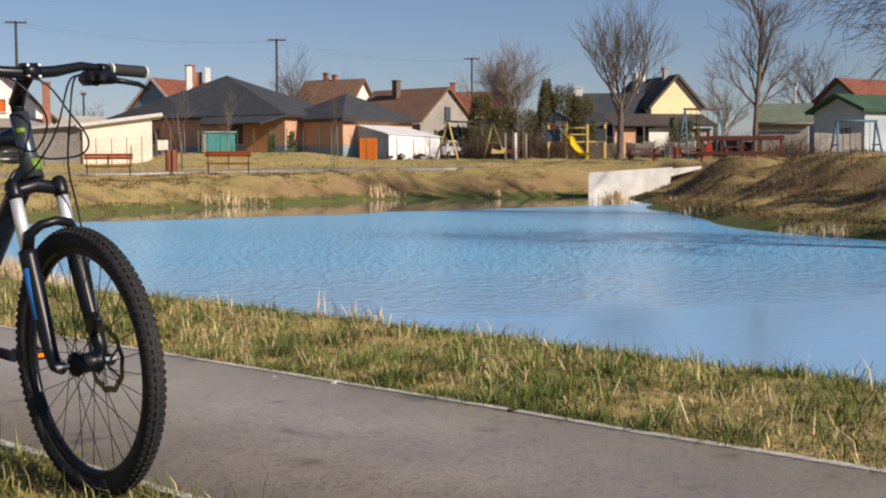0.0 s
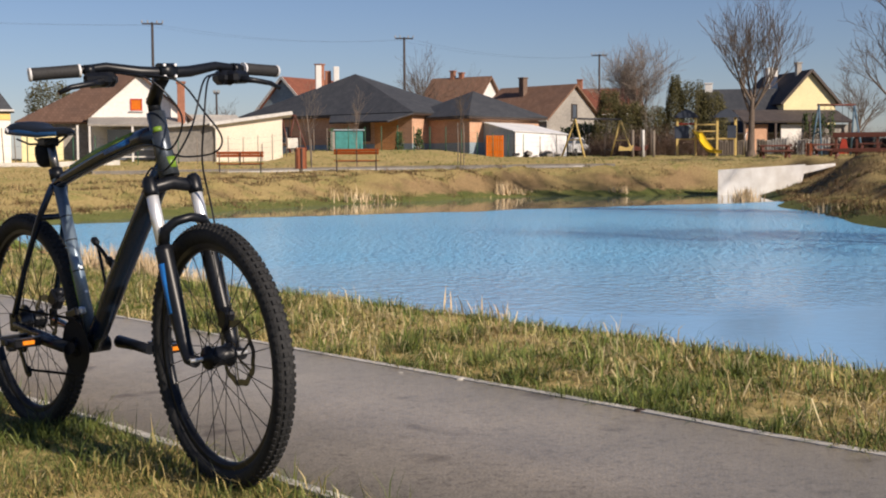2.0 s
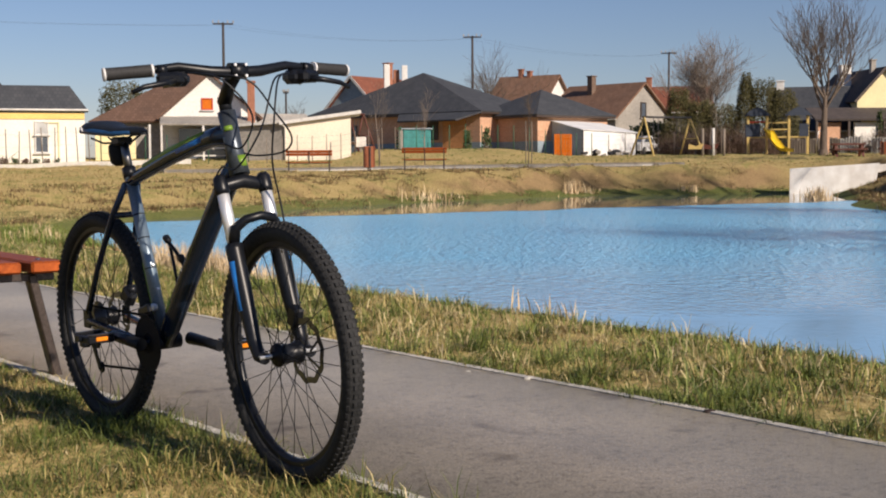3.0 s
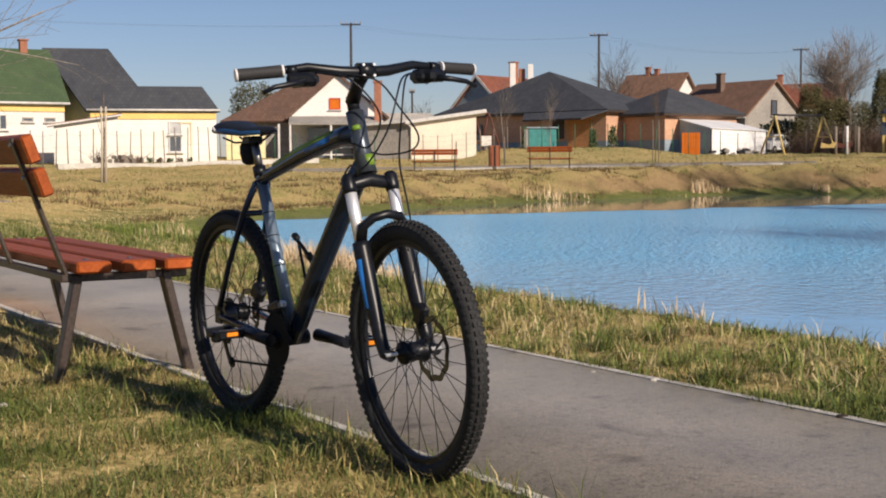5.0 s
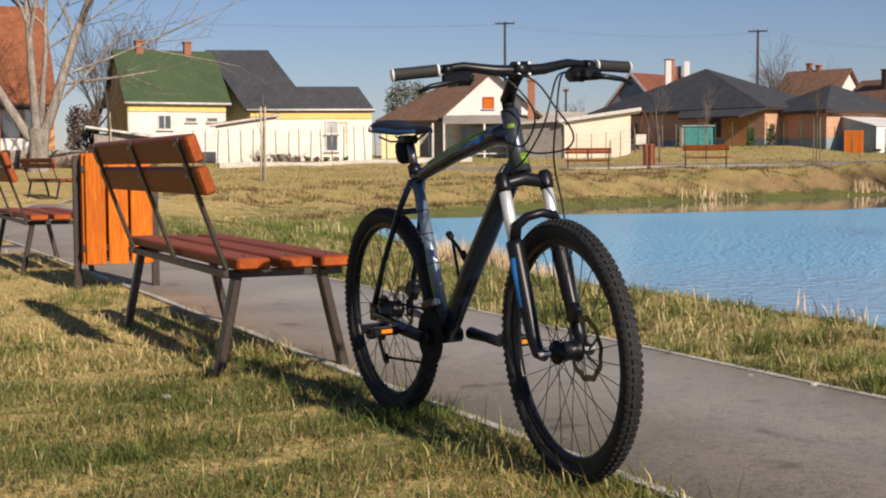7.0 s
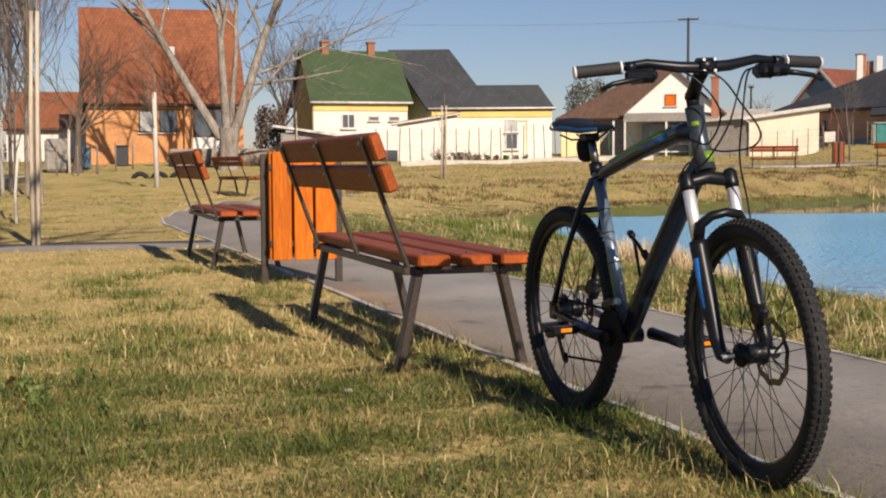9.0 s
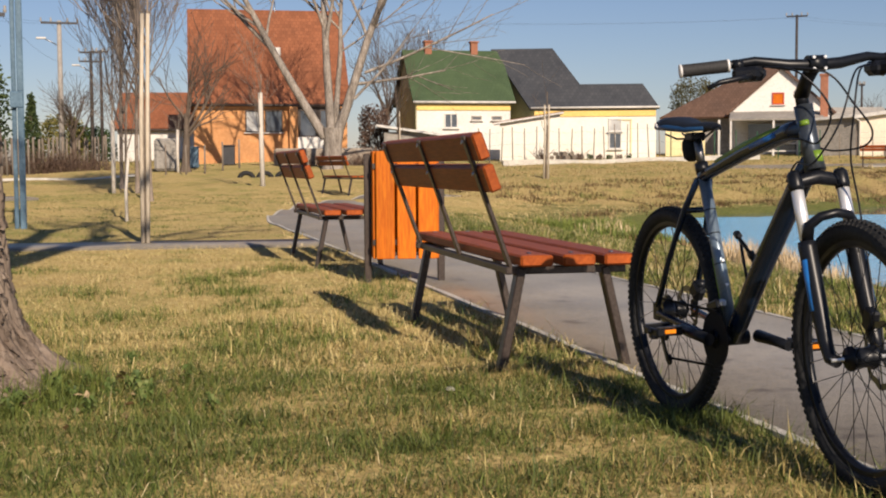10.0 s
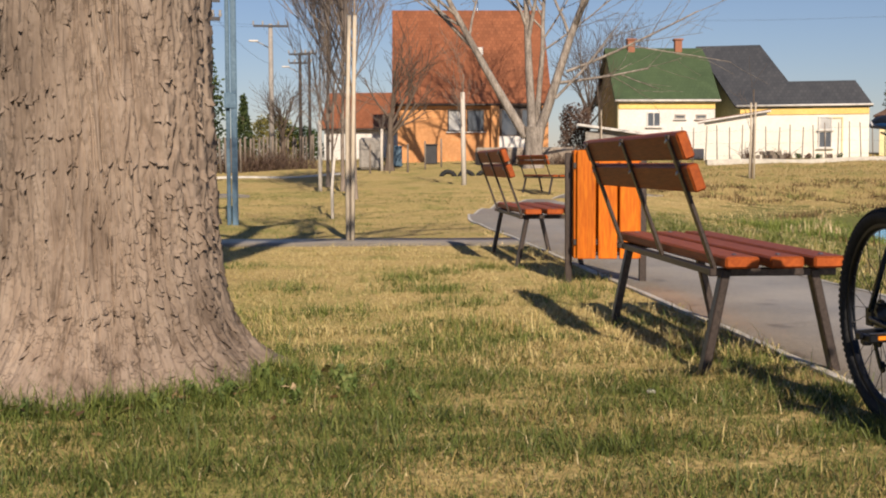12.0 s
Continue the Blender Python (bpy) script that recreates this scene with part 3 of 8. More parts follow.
def ribbon(name, centre, width, lift, thick, material, label, category, wob=0.0, graded=False):
    """A strip of paving along a line, that follows the ground; graded: with the lumps of the ground evened out."""
    fine = []
    for (ax, ay), (bx, by) in zip(centre, centre[1:]):
        k = max(2, int(math.hypot(bx - ax, by - ay) / 0.5))
        fine += [(ax + (bx - ax) * i / k, ay + (by - ay) * i / k) for i in range(k)]
    fine.append(centre[-1])
    for _ in range(14):
        fine = [fine[0]] + [tuple((p[i] + 2 * q[i] + s[i]) / 4 for i in range(2)) for p, q, s in zip(fine, fine[1:], fine[2:])] + [fine[-1]]
    mb = Mesh()
    rows = []
    for i, (x, y) in enumerate(fine):
        d = Vector((fine[min(i + 1, len(fine) - 1)][0] - fine[max(i - 1, 0)][0], fine[min(i + 1, len(fine) - 1)][1] - fine[max(i - 1, 0)][1], 0)).normalized()
        side = Vector((d.y, -d.x, 0))
        row = []
        for s in (-0.5, 0.5):
            wv = wob * noise.noise(Vector((x * 1.7, y * 1.7, s * 9)))
            q = Vector((x, y, 0)) + side * (s * (width + wv))
            z = ground_z(q.x, q.y)
            row.append((q.x, q.y, z + lift))
        rows.append(row)
    if graded:
        tops = [max(p[2] for row in rows[max(i - 5, 0):i + 6] for p in row) for i in range(len(rows))]
        level = [sum(tops[max(i - 6, 0):i + 7]) / len(tops[max(i - 6, 0):i + 7]) for i in range(len(rows))]
        rows = [[(p[0], p[1], z) for p in row] for row, z in zip(rows, level)]
    for (a, b), (c, d) in zip(rows, rows[1:]):
        low = [(p[0], p[1], p[2] - thick) for p in (a, b, c, d)]
        mb.add([a, b, d, c, *low], [(0, 1, 2, 3), (1, 5, 7, 2), (0, 3, 6, 4)], True)
    ob = part(name, mb, material)
    return tagged(ob, label, category, kind="structure"), rows


C0 = Vector((-2.7546, 6.3539, 0))
MAIN = [tuple((C0 + ALONG * s)[:2]) for s in (-16, -8, 0, 7, 10.8)] + [(-12.85, 15.8), (-16.4, 21.1), (-18.6, 26.2), (-19.3, 29.2)]
_, main_rows = ribbon("path", MAIN, 1.425, 0.012, 0.15, ASPHALT, "worn grey-brown asphalt footpath along the pond", "path", 0.03)
CROSS = [tuple((C0 + ALONG * a + ACROSS * s)[:2]) for a, s in ((7.75, -0.6), (7.9, -3), (8.05, -7), (8.15, -12), (8.15, -18))]
ribbon("side_path", CROSS, 1.3, 0.010, 0.15, ASPHALT, "narrow grey asphalt side path across the lawn", "path", 0.05)

ribbon("lawn_path", [at(62, 33), at(56, 33.5), at(50.7, 34)], 1.9, 0.07, 0.3, ASPHALT, "pale asphalt path at the far side of the lawn", "path", 0.05)
ribbon("lane_edge", [at(60, 52), at(53, 51), at(46.4, 53)], 0.6, 0.12, 0.4, KERB, "pale concrete edge of the lane", "path edge", 0.05)
ribbon("far_path", [(-20, 52), (-16.5, 57), (-12, 60), (-7, 62), (-3, 63), (2, 64.5)], 1.5, 0.06, 0.2, ASPHALT, "pale asphalt path along the far bank", "path", 0.05, True)


def kerb_line(rows, side, lo, hi, name):
    mb = Mesh()
    pts2 = [Vector(r[side]) for r in rows][lo:hi]
    other = [Vector(r[1 - side]) for r in rows][lo:hi]
    for i in range(len(pts2) - 1):
        a, b = pts2[i], pts2[i + 1]
        oa, ob_ = (a - other[i]).normalized(), (b - other[i + 1]).normalized()
        ha, hb = (0.004 + 0.004 * noise.noise(q * 1.7) for q in (a, b))
        wa, wb = (0.038 + 0.012 * noise.noise(q * 2.3) for q in (a, b))
        vs = [a, a + oa * wa, b + ob_ * wb, b]
        top = [v + Vector((0, 0, h)) for v, h in zip(vs, (ha, ha, hb, hb))]
        low = [v - Vector((0, 0, 0.12)) for v in vs]
        mb.add(top + low, [(0, 1, 2, 3), (0, 3, 7, 4), (1, 5, 6, 2)])
    tagged(part(name, mb, KERB), "thin pale concrete kerb edging the path", "kerb", kind="structure")


kerb_line(main_rows, 0, 0, 110, "kerb_1")
kerb_line(main_rows, 1, 0, 110, "kerb_2")


# ---------------------------------------------------------------- park furniture
def build_bench():
    """A park bench: two iron leg frames, three back straps, three seat planks and two back planks. x runs along it, the path lies towards -y."""
    b = thing("park_bench", pose(-2.69, 4.62, 0, 0, 0, 136.2), "red-brown slatted park bench on a dark iron frame beside the path", "bench", "park benches")
    for x in (0.0, 1.75):
        part("leg", Mesh().bar((x, 0.022, -0.03), (x, -0.070, 0.425), 0.060, 0.036, (0, 1, 0), 0.005), BENCH_IRON, b, "dark brown painted iron leg")
        part("leg", Mesh().bar((x, -0.535, -0.03), (x, -0.428, 0.425), 0.060, 0.036, (0, 1, 0), 0.005), BENCH_IRON, b)
        part("seat_bearer", Mesh().bar((x, 0.0, 0.415), (x, -0.52, 0.415), 0.045, 0.032, (0, 0, 1), 0.004), BENCH_IRON, b)
    part("long_rail", Mesh().bar((0, -0.035, 0.412), (1.75, -0.035, 0.412), 0.03, 0.03, (0, 0, 1), 0.004), BENCH_IRON, b)
    for x in (0.0, 0.87, 1.75):
        part("back_strap", Mesh().bar((x, -0.035, 0.40), (x, 0.172, 0.965), 0.042, 0.016, (0, 1, 0.35), 0.003), BENCH_IRON, b)
    for k, y in enumerate((-0.105, -0.285, -0.462)):
        p = part("seat_plank", Mesh().box((0.875, y, 0.460), (1.99, 0.138, 0.046), None, 0.008), BENCH_WOOD, b)
        # thin end caps that carry the sunlit look of the plank ends
        for x in (-0.121, 1.871):
            part("end_grain", Mesh().box((x, y, 0.460), (0.004, 0.122, 0.032)), BENCH_LIT_END, p, "orange end grain, brightened for the sun on it")
        for x in (0.0, 1.75):
            part("bolt", Mesh().lathe((x, y, 0.484), (0, 0, 1), [(0, 0.012), (0.004, 0.010), (0.006, 0.0)], 8), GALV, p)
    tilt = Matrix.Rotation(radians(-20), 3, "X")
    for z, y, hgt in ((0.922, 0.128, 0.112), (0.795, 0.082, 0.112)):
        p = part("back_plank", Mesh().box((0.875, y, z), (1.99, 0.048, hgt), tilt, 0.008), BENCH_WOOD, b)
        for x in (-0.121, 1.871):
            part("end_grain", Mesh().box((x, y, z), (0.004, 0.034, hgt - 0.014), tilt), BENCH_LIT_END, p, "orange end grain, brightened for the sun on it")
        for x in (0.0, 0.87, 1.75):
            part("bolt", Mesh().lathe((x, y + 0.048, z + 0.017), (0, 1, 0.35), [(0, 0.011), (0.004, 0.009), (0.006, 0.0)], 8), GALV, p)
    return b


bench = build_bench()
bench2 = copy_thing(bench, pose(-6.72, 8.45, 0, 0, 0, 136.2))
tagged(bench2, "red-brown slatted park bench at the bend of the path")
bench3 = copy_thing(bench, pose(-19.45, 25.6, ground_z(-19.45, 25.6), 0, 0, 150))
tagged(bench3, "weathered red-brown park bench before a pale-barked tree")
fb = copy_thing(bench, spot(9.45, 58) @ pose(1.0, 0, 0, 0, 0, 180))
tagged(fb, "orange-brown park bench on the far bank facing the pond")
fb2 = copy_thing(bench, spot(14.5, 56.5) @ pose(1.0, 0, 0, 0, 0, 180))
tagged(fb2, "orange-brown park bench on the far bank near a litter bin")


def build_bin(m, label, wood=END_WOOD):
    """A litter bin: planks round a box, hung between two iron posts."""
    b = thing("litter_bin", m, label, "litter bin", "litter bins")
    for y in (-0.265, 0.265):
        part("post", Mesh().box((0, y, 0.45), (0.05, 0.05, 0.96), None, 0.005), BENCH_IRON, b, "dark iron post")
    part("floor_sheet", Mesh().box((0, 0, 0.22), (0.32, 0.42, 0.02), None, 0.004), DARK_STEEL, b, "dark sheet floor")
    for z in (0.30, 0.84):
        for s in (-1, 1):
            part("hoop", Mesh().box((s * 0.152, 0, z), (0.012, 0.48, 0.04), None, 0.002), BENCH_IRON, b, "flat iron hoop")
    for k in range(3):
        for s in (-1, 1):
            part("plank", Mesh().box((s * 0.172, -0.15 + 0.15 * k, 0.565), (0.024, 0.132, 0.765), None, 0.005), wood, b, "orange-stained upright plank")
    for k in range(2):
        for s in (-1, 1):
            part("plank", Mesh().box((-0.075 + 0.15 * k, s * 0.225, 0.565), (0.132, 0.022, 0.765), None, 0.005), wood, b)
    return b


bin1 = build_bin(pose(-5.36, 7.74, 0, 0, 0, 130), "litter bin of bright orange planks between iron posts")
build_bin(spot(11.75, 57, None, 8) @ Matrix.Diagonal((1.2, 1.2, 1.2, 1)), "small red-brown plank litter bin on the far bank", BIN_BROWN)
build_bin(spot(-10.15, 72), "dark red-brown plank litter bin beside picnic tables", BIN_BROWN)


# ---------------------------------------------------------------- the bicycle: x forward, y to its left, origin under the front hub
def build_bicycle():
    bike = thing("mountain_bicycle", pose(-0.8805, 3.3747, 0.0, 2.0, 0, -42.15), "dark blue-black mountain bicycle with lime decals leaning on the bench", "bicycle")
    front_wheel = None
    FH, RH = Vector((-0.012, 0, 0.354)), Vector((-1.145, 0, 0.354))
    BB = Vector((-0.717, 0, 0.315))

    def ring(c, r, rr, n=72, m=10):
        return Mesh().tube([c + Vector((math.cos(t) * r, 0, math.sin(t) * r)) for t in (2 * math.pi * i / n for i in range(n))], rr, m, closed=True)

    for hub, front in ((FH, True), (RH, False)):
        w = part("wheel", Mesh().lathe(hub - Vector((0, 0.05, 0)), (0, 1, 0), [(0, 0), (0, 0.012), (0.012, 0.012), (0.012, 0.030), (0.022, 0.033), (0.030, 0.026), (0.070, 0.026), (0.078, 0.033), (0.088, 0.030), (0.088, 0.012), (0.1, 0.012), (0.1, 0)], 20), BLACK_METAL, bike, "spoked wheel with a black hub")
        front_wheel = w if front else front_wheel
        part("tyre", ring(hub, 0.324, 0.0265, 96, 14), TYRE, w, "knobbly black rubber tyre")
        kn = Mesh()
        for i in range(100):
            t = 2 * math.pi * i / 100
            for row, (lat, rad) in enumerate(((-0.0185, 0.3405), (-0.007, 0.3485), (0.007, 0.3485), (0.0185, 0.3405))):
                tt = t + (0.031 if row in (0, 3) else 0.0)
                c = hub + Vector((math.cos(tt) * rad, lat, math.sin(tt) * rad))
                rot = Matrix.Rotation(-tt, 3, "Y") @ Matrix.Rotation(radians((-38, -8, 8, 38)[row]) * -1, 3, "Z")
                kn.box(c, (0.008, 0.010, 0.0115), rot)
        tagged(part("tread", kn, TYRE, w), kind="stuff")
        prof = [(-0.012, 0.289), (-0.013, 0.306), (-0.0125, 0.310), (0.0125, 0.310), (0.013, 0.306), (0.012, 0.289), (0.006, 0.282), (-0.006, 0.282), (-0.012, 0.289)]
        part("rim", Mesh().lathe(hub, (0, 1, 0), prof, 72), BLACK_METAL, w, "black deep rim")
        sp = Mesh()
        for i in range(32):
            side = -1 if i % 2 else 1
            a0 = 2 * math.pi * (i // 2) / 16 + (0.2 if side > 0 else 0)
            a1 = 2 * math.pi * i / 32
            cross = 0.75 if (i // 2) % 2 else -0.75
            p0 = hub + Vector((math.cos(a1 + cross) * 0.026, side * 0.032, math.sin(a1 + cross) * 0.026))
            p1 = hub + Vector((math.cos(a1) * 0.285, 0, math.sin(a1) * 0.285))
            sp.tube([p0, p1], 0.0012, 5)
        tagged(part("spoke_web", sp, BLACK_METAL, w, "thin black spokes"), kind="stuff")
        nip = Mesh()
        for i in range(32):
            a1 = 2 * math.pi * i / 32
            d = Vector((math.cos(a1), 0, math.sin(a1)))
            nip.tube([hub + d * 0.270, hub + d * 0.284], 0.0019, 5)
        tagged(part("nipple_ring", nip, STEEL, w, "steel spoke nipples"), kind="stuff")
        rot = Mesh()
        n = 60
        yb = 0.058 if front else 0.05
        rr = 0.09 if front else 0.08
        for s, y in ((1, yb), (-1, yb - 0.002)):
            vs = []
            for i in range(n):
                t = 2 * math.pi * i / n
                wv = 0.003 * math.sin(t * 10)
                vs += [hub + Vector((math.cos(t) * (rr + wv), y, math.sin(t) * (rr + wv))), hub + Vector((math.cos(t) * (rr - 0.017 + wv), y, math.sin(t) * (rr - 0.017 + wv)))]
            fs = [(2 * i, 2 * i + 1, (2 * i + 3) % (2 * n), (2 * i + 2) % (2 * n)) for i in range(n)]
            rot.add(vs, fs if s < 0 else [f[::-1] for f in fs])
        for i in range(6):
            t = 2 * math.pi * i / 6
            rot.bar(hub + Vector((math.cos(t) * 0.02, yb - 0.001, math.sin(t) * 0.02)), hub + Vector((math.cos(t + 0.5) * (rr - 0.012), yb - 0.001, math.sin(t + 0.5) * (rr - 0.012))), 0.007, 0.0018, (0, 1, 0))
        part("disc_rotor", rot, STEEL, w, "steel brake disc")
        if front:
            part("skewer", Mesh().tube([hub + Vector((0, -0.085, 0)), hub + Vector((0, 0.085, 0))], 0.006, 10), SILVER, w, "bright quick-release axle")
        else:
            cs = Mesh()
            for k in range(7):
                cs.lathe(hub + Vector((0, -0.022 - 0.0045 * k, 0)), (0, 1, 0), [(0, 0.015), (0, 0.055 - 0.0045 * k), (0.002, 0.055 - 0.0045 * k), (0.002, 0.015)], 28, False)
            part("cassette", cs, STEEL, w, "rear sprocket stack")
    # fork
    fork = part("fork", Mesh().tube([(-0.216, -0.080, 0.785), (-0.213, -0.062, 0.800), (-0.218, 0, 0.812), (-0.213, 0.062, 0.800), (-0.216, 0.080, 0.785)], [0.013, 0.0175, 0.020, 0.0175, 0.013], 12), BLACK_METAL, bike, "suspension fork with a black crown")
    for s in (-1, 1):
        y = 0.066 * s
        part("stanchion", Mesh().tube([(-0.217, y, 0.822), (-0.151, y, 0.62)], 0.0165, 16), SILVER, fork, "polished silver stanchion")
        part("stanchion_cap", Mesh().tube([(-0.203, y, 0.778), (-0.207, y, 0.790), (-0.217, y, 0.820), (-0.221, y, 0.829)], [0.0185, 0.021, 0.020, 0.014], 14), BLACK_METAL, fork)
        part("lower_leg", Mesh().tube([(-0.159, y, 0.645), (-0.154, y, 0.63), (-0.104, y * 1.02, 0.49), (-0.066, y * 1.05, 0.39), (-0.042, y * 1.06, 0.352), (-0.009, y * 1.06, 0.35)], [0.024, 0.0245, 0.023, 0.019, 0.017, 0.016], 14), BLACK_METAL, fork, "black lower leg with a blue stripe")
        part("decal_stripe", Mesh().tube([(-0.138, y * 1.20, 0.600), (-0.098, y * 1.21, 0.470)], 0.0135, 8), BLUE_DECAL, fork, "bright blue stripe")
    part("brace", Mesh().tube([(-0.161, -0.066, 0.64), (-0.147, -0.062, 0.690), (-0.126, -0.04, 0.712), (-0.118, 0, 0.720), (-0.126, 0.04, 0.712), (-0.147, 0.062, 0.690), (-0.161, 0.066, 0.64)], [0.018, 0.015, 0.013, 0.0125, 0.013, 0.015, 0.018], 10), BLACK_METAL, fork, "arched fork brace")
    part("front_caliper", Mesh().box((-0.071, 0.062, 0.44), (0.045, 0.03, 0.06), Matrix.Rotation(radians(20), 3, "Y"), 0.006), BLACK_METAL, fork)
    # frame
    frame_ob = part("bike_frame", Mesh().tube([(-0.283, 0, 1.003), (-0.257, 0, 0.915), (-0.226, 0, 0.828)], [0.026, 0.0245, 0.029], 16), LIT_HEAD_PAINT, bike, "dark glossy frame with lime and blue decals")
    part("top_tube", Mesh().tube([(-0.263, 0, 0.945), (-0.353, 0, 0.935), (-0.606, 0, 0.885), (-0.837, 0, 0.825), (-0.908, 0, 0.80)], [0.027, 0.027, 0.0235, 0.02, 0.019], 14), FRAME_PAINT, frame_ob)
    part("down_tube", Mesh().tube([(-0.237, 0, 0.865), (-0.292, 0, 0.81), (-0.534, 0, 0.54), (-0.678, 0, 0.365), BB], [0.027, 0.031, 0.032, 0.030, 0.028], 14), FRAME_PAINT, frame_ob)
    part("seat_tube", Mesh().tube([BB, (-0.907, 0, 0.835)], 0.0188, 18), GRAPHITE, frame_ob, "silver-grey seat tube")
    for f in (0.42, 0.60, 0.74):
        q, q2 = BB.lerp(Vector((-0.907, 0, 0.835)), f), BB.lerp(Vector((-0.907, 0, 0.835)), f + 0.006)
        part("cable_band", Mesh().tube([q, q2], 0.0196, 18), BLACK_METAL, frame_ob)
    part("lime_decal", Mesh().tube([BB.lerp(Vector((-0.907, 0, 0.835)), 0.16) + Vector((-0.008, -0.0165, 0)), BB.lerp(Vector((-0.907, 0, 0.835)), 0.46) + Vector((-0.008, -0.0165, 0))], 0.0032, 6), LIME, frame_ob, "thin lime line on the seat tube")
    for f in (0.30, 0.44):
        q = BB.lerp(Vector((-0.907, 0, 0.835)), f)
        part("bottle_bolt", Mesh().tube([q + Vector((0.016, 0, 0.004)), q + Vector((0.024, 0, 0.006))], 0.0045, 8), SILVER, frame_ob)
    part("seat_clamp", Mesh().tube([(-0.901, 0, 0.818), (-0.913, 0, 0.85)], 0.0215, 14), BLACK_METAL, frame_ob)
    part("bottom_bracket", Mesh().tube([BB + Vector((0, -0.045, 0)), BB + Vector((0, 0.045, 0))], 0.024, 16), BLACK_METAL, frame_ob)
    for s in (-1, 1):
        part("seat_stay", Mesh().tube([(-0.898, 0.02 * s, 0.80), (-0.955, 0.042 * s, 0.70), (-1.048, 0.06 * s, 0.53), (-1.125, 0.068 * s, 0.375)], [0.011, 0.0105, 0.0095, 0.011], 10), FRAME_PAINT, frame_ob)
        part("chain_stay", Mesh().tube([BB + Vector((-0.01, 0.03 * s, 0)), (-0.844, 0.05 * s, 0.318), (-1.119, 0.068 * s, 0.35)], [0.014, 0.0125, 0.012], 10), FRAME_PAINT, frame_ob)
        part("dropout", Mesh().box((-1.131, 0.069 * s, 0.356), (0.05, 0.008, 0.06), None, 0.003), BLACK_METAL, frame_ob)
    part("stay_bridge", Mesh().tube([(-0.950, -0.042, 0.70), (-0.950, 0.042, 0.70)], 0.010, 10), FRAME_PAINT, frame_ob)
    part("lime_decal", Mesh().tube([(-0.2285, 0.003, 0.880), (-0.2200, 0.003, 0.850)], 0.0165, 12), LIME, frame_ob, "lime badge at the foot of the head tube")
    part("lime_decal", Mesh().tube([(-0.2615, -0.009, 0.962), (-0.2575, -0.009, 0.949)], 0.0155, 12), LIME, frame_ob)
    part("lime_decal", Mesh().tube([(-0.392, -0.012, 0.944), (-0.606, -0.010, 0.899), (-0.780, -0.008, 0.853)], [0.0105, 0.0135, 0.012], 8), LIME, frame_ob, "thin lime stripe along the top tube")
    part("blue_decal", Mesh().tube([(-0.392, -0.016, 0.928), (-0.548, -0.0135, 0.896)], [0.012, 0.012], 8), BLUE_DECAL, frame_ob, "blue lettering bar on the top tube")
    part("lime_decal", Mesh().tube([(-0.625, -0.018, 0.447), (-0.652, -0.018, 0.415)], [0.013, 0.013], 8), LIME, frame_ob)
    part("lime_decal", Mesh().tube([(-0.311, -0.0195, 0.792), (-0.497, -0.0205, 0.585)], [0.011, 0.0125], 8), plain("olive_decal", (0.10, 0.13, 0.03), 0.3), frame_ob, "olive lettering bar on the down tube")
    part("seat_post", Mesh().tube([(-0.905, 0, 0.83), (-0.939, 0, 0.945)], 0.0136, 14), STEEL, bike, "bare alloy seat post")
    # saddle
    secs = [(-1.140, 0.054, 0.990, 0.030), (-1.120, 0.070, 1.004, 0.046), (-1.075, 0.074, 1.003, 0.052), (-1.015, 0.058, 0.988, 0.046), (-0.945, 0.038, 0.980, 0.040), (-0.87, 0.024, 0.979, 0.036), (-0.825, 0.019, 0.975, 0.031), (-0.808, 0.011, 0.963, 0.016)]
    sm = Mesh()
    k = 14
    vs = [(x + 0.02, hw * math.sin(t), z - th * (0.5 - 0.5 * math.cos(t)) * (0.55 + 0.45 * abs(math.sin(t)))) for x, hw, z, th in secs for t in (2 * math.pi * j / k for j in range(k))]
    fs = [(i * k + j, i * k + (j + 1) % k, (i + 1) * k + (j + 1) % k, (i + 1) * k + j) for i in range(len(secs) - 1) for j in range(k)]
    sm.add(vs, fs + [tuple(range(k)), tuple(range(len(vs) - 1, len(vs) - k - 1, -1))], True)
    saddle = part("saddle", sm, SADDLE_BLACK, bike, "slim black saddle with blue side panels")
    for s in (-1, 1):
        part("side_panel", Mesh().tube([(-1.092, 0.070 * s, 0.972), (-1.020, 0.064 * s, 0.967), (-0.943, 0.038 * s, 0.958), (-0.845, 0.0215 * s, 0.960)], [0.009, 0.010, 0.009, 0.006], 8), SADDLE_BLUE, saddle, "blue panel")
        part("saddle_rail", Mesh().tube([(-1.109, 0.03 * s, 0.948), (-1.039, 0.022 * s, 0.930), (-0.931, 0.022 * s, 0.930), (-0.844, 0.012 * s, 0.952)], 0.0035, 8), BLACK_METAL, saddle)
    part("rear_stripe", Mesh().tube([(-1.115, -0.058, 0.975), (-1.095, -0.072, 0.982), (-1.068, -0.075, 0.970)], 0.004, 6), WHITE_RING, saddle)
    part("post_clamp", Mesh().box((-0.951, 0, 0.935), (0.06, 0.05, 0.028), None, 0.006), BLACK_METAL, bike)
    part("saddle_bag", Mesh().lathe((-0.978, 0, 0.892), (-0.25, 0, 1), [(-0.036, 0.0), (-0.034, 0.016), (-0.024, 0.028), (0.006, 0.031), (0.03, 0.028), (0.043, 0.017), (0.046, 0.0)], 14), CLOTH, bike, "small black cloth bag under the saddle")
    # cockpit
    part("steerer_spacers", Mesh().tube([(-0.284, 0, 1.003), (-0.296, 0, 1.045)], 0.018, 14), BLACK_METAL, bike)
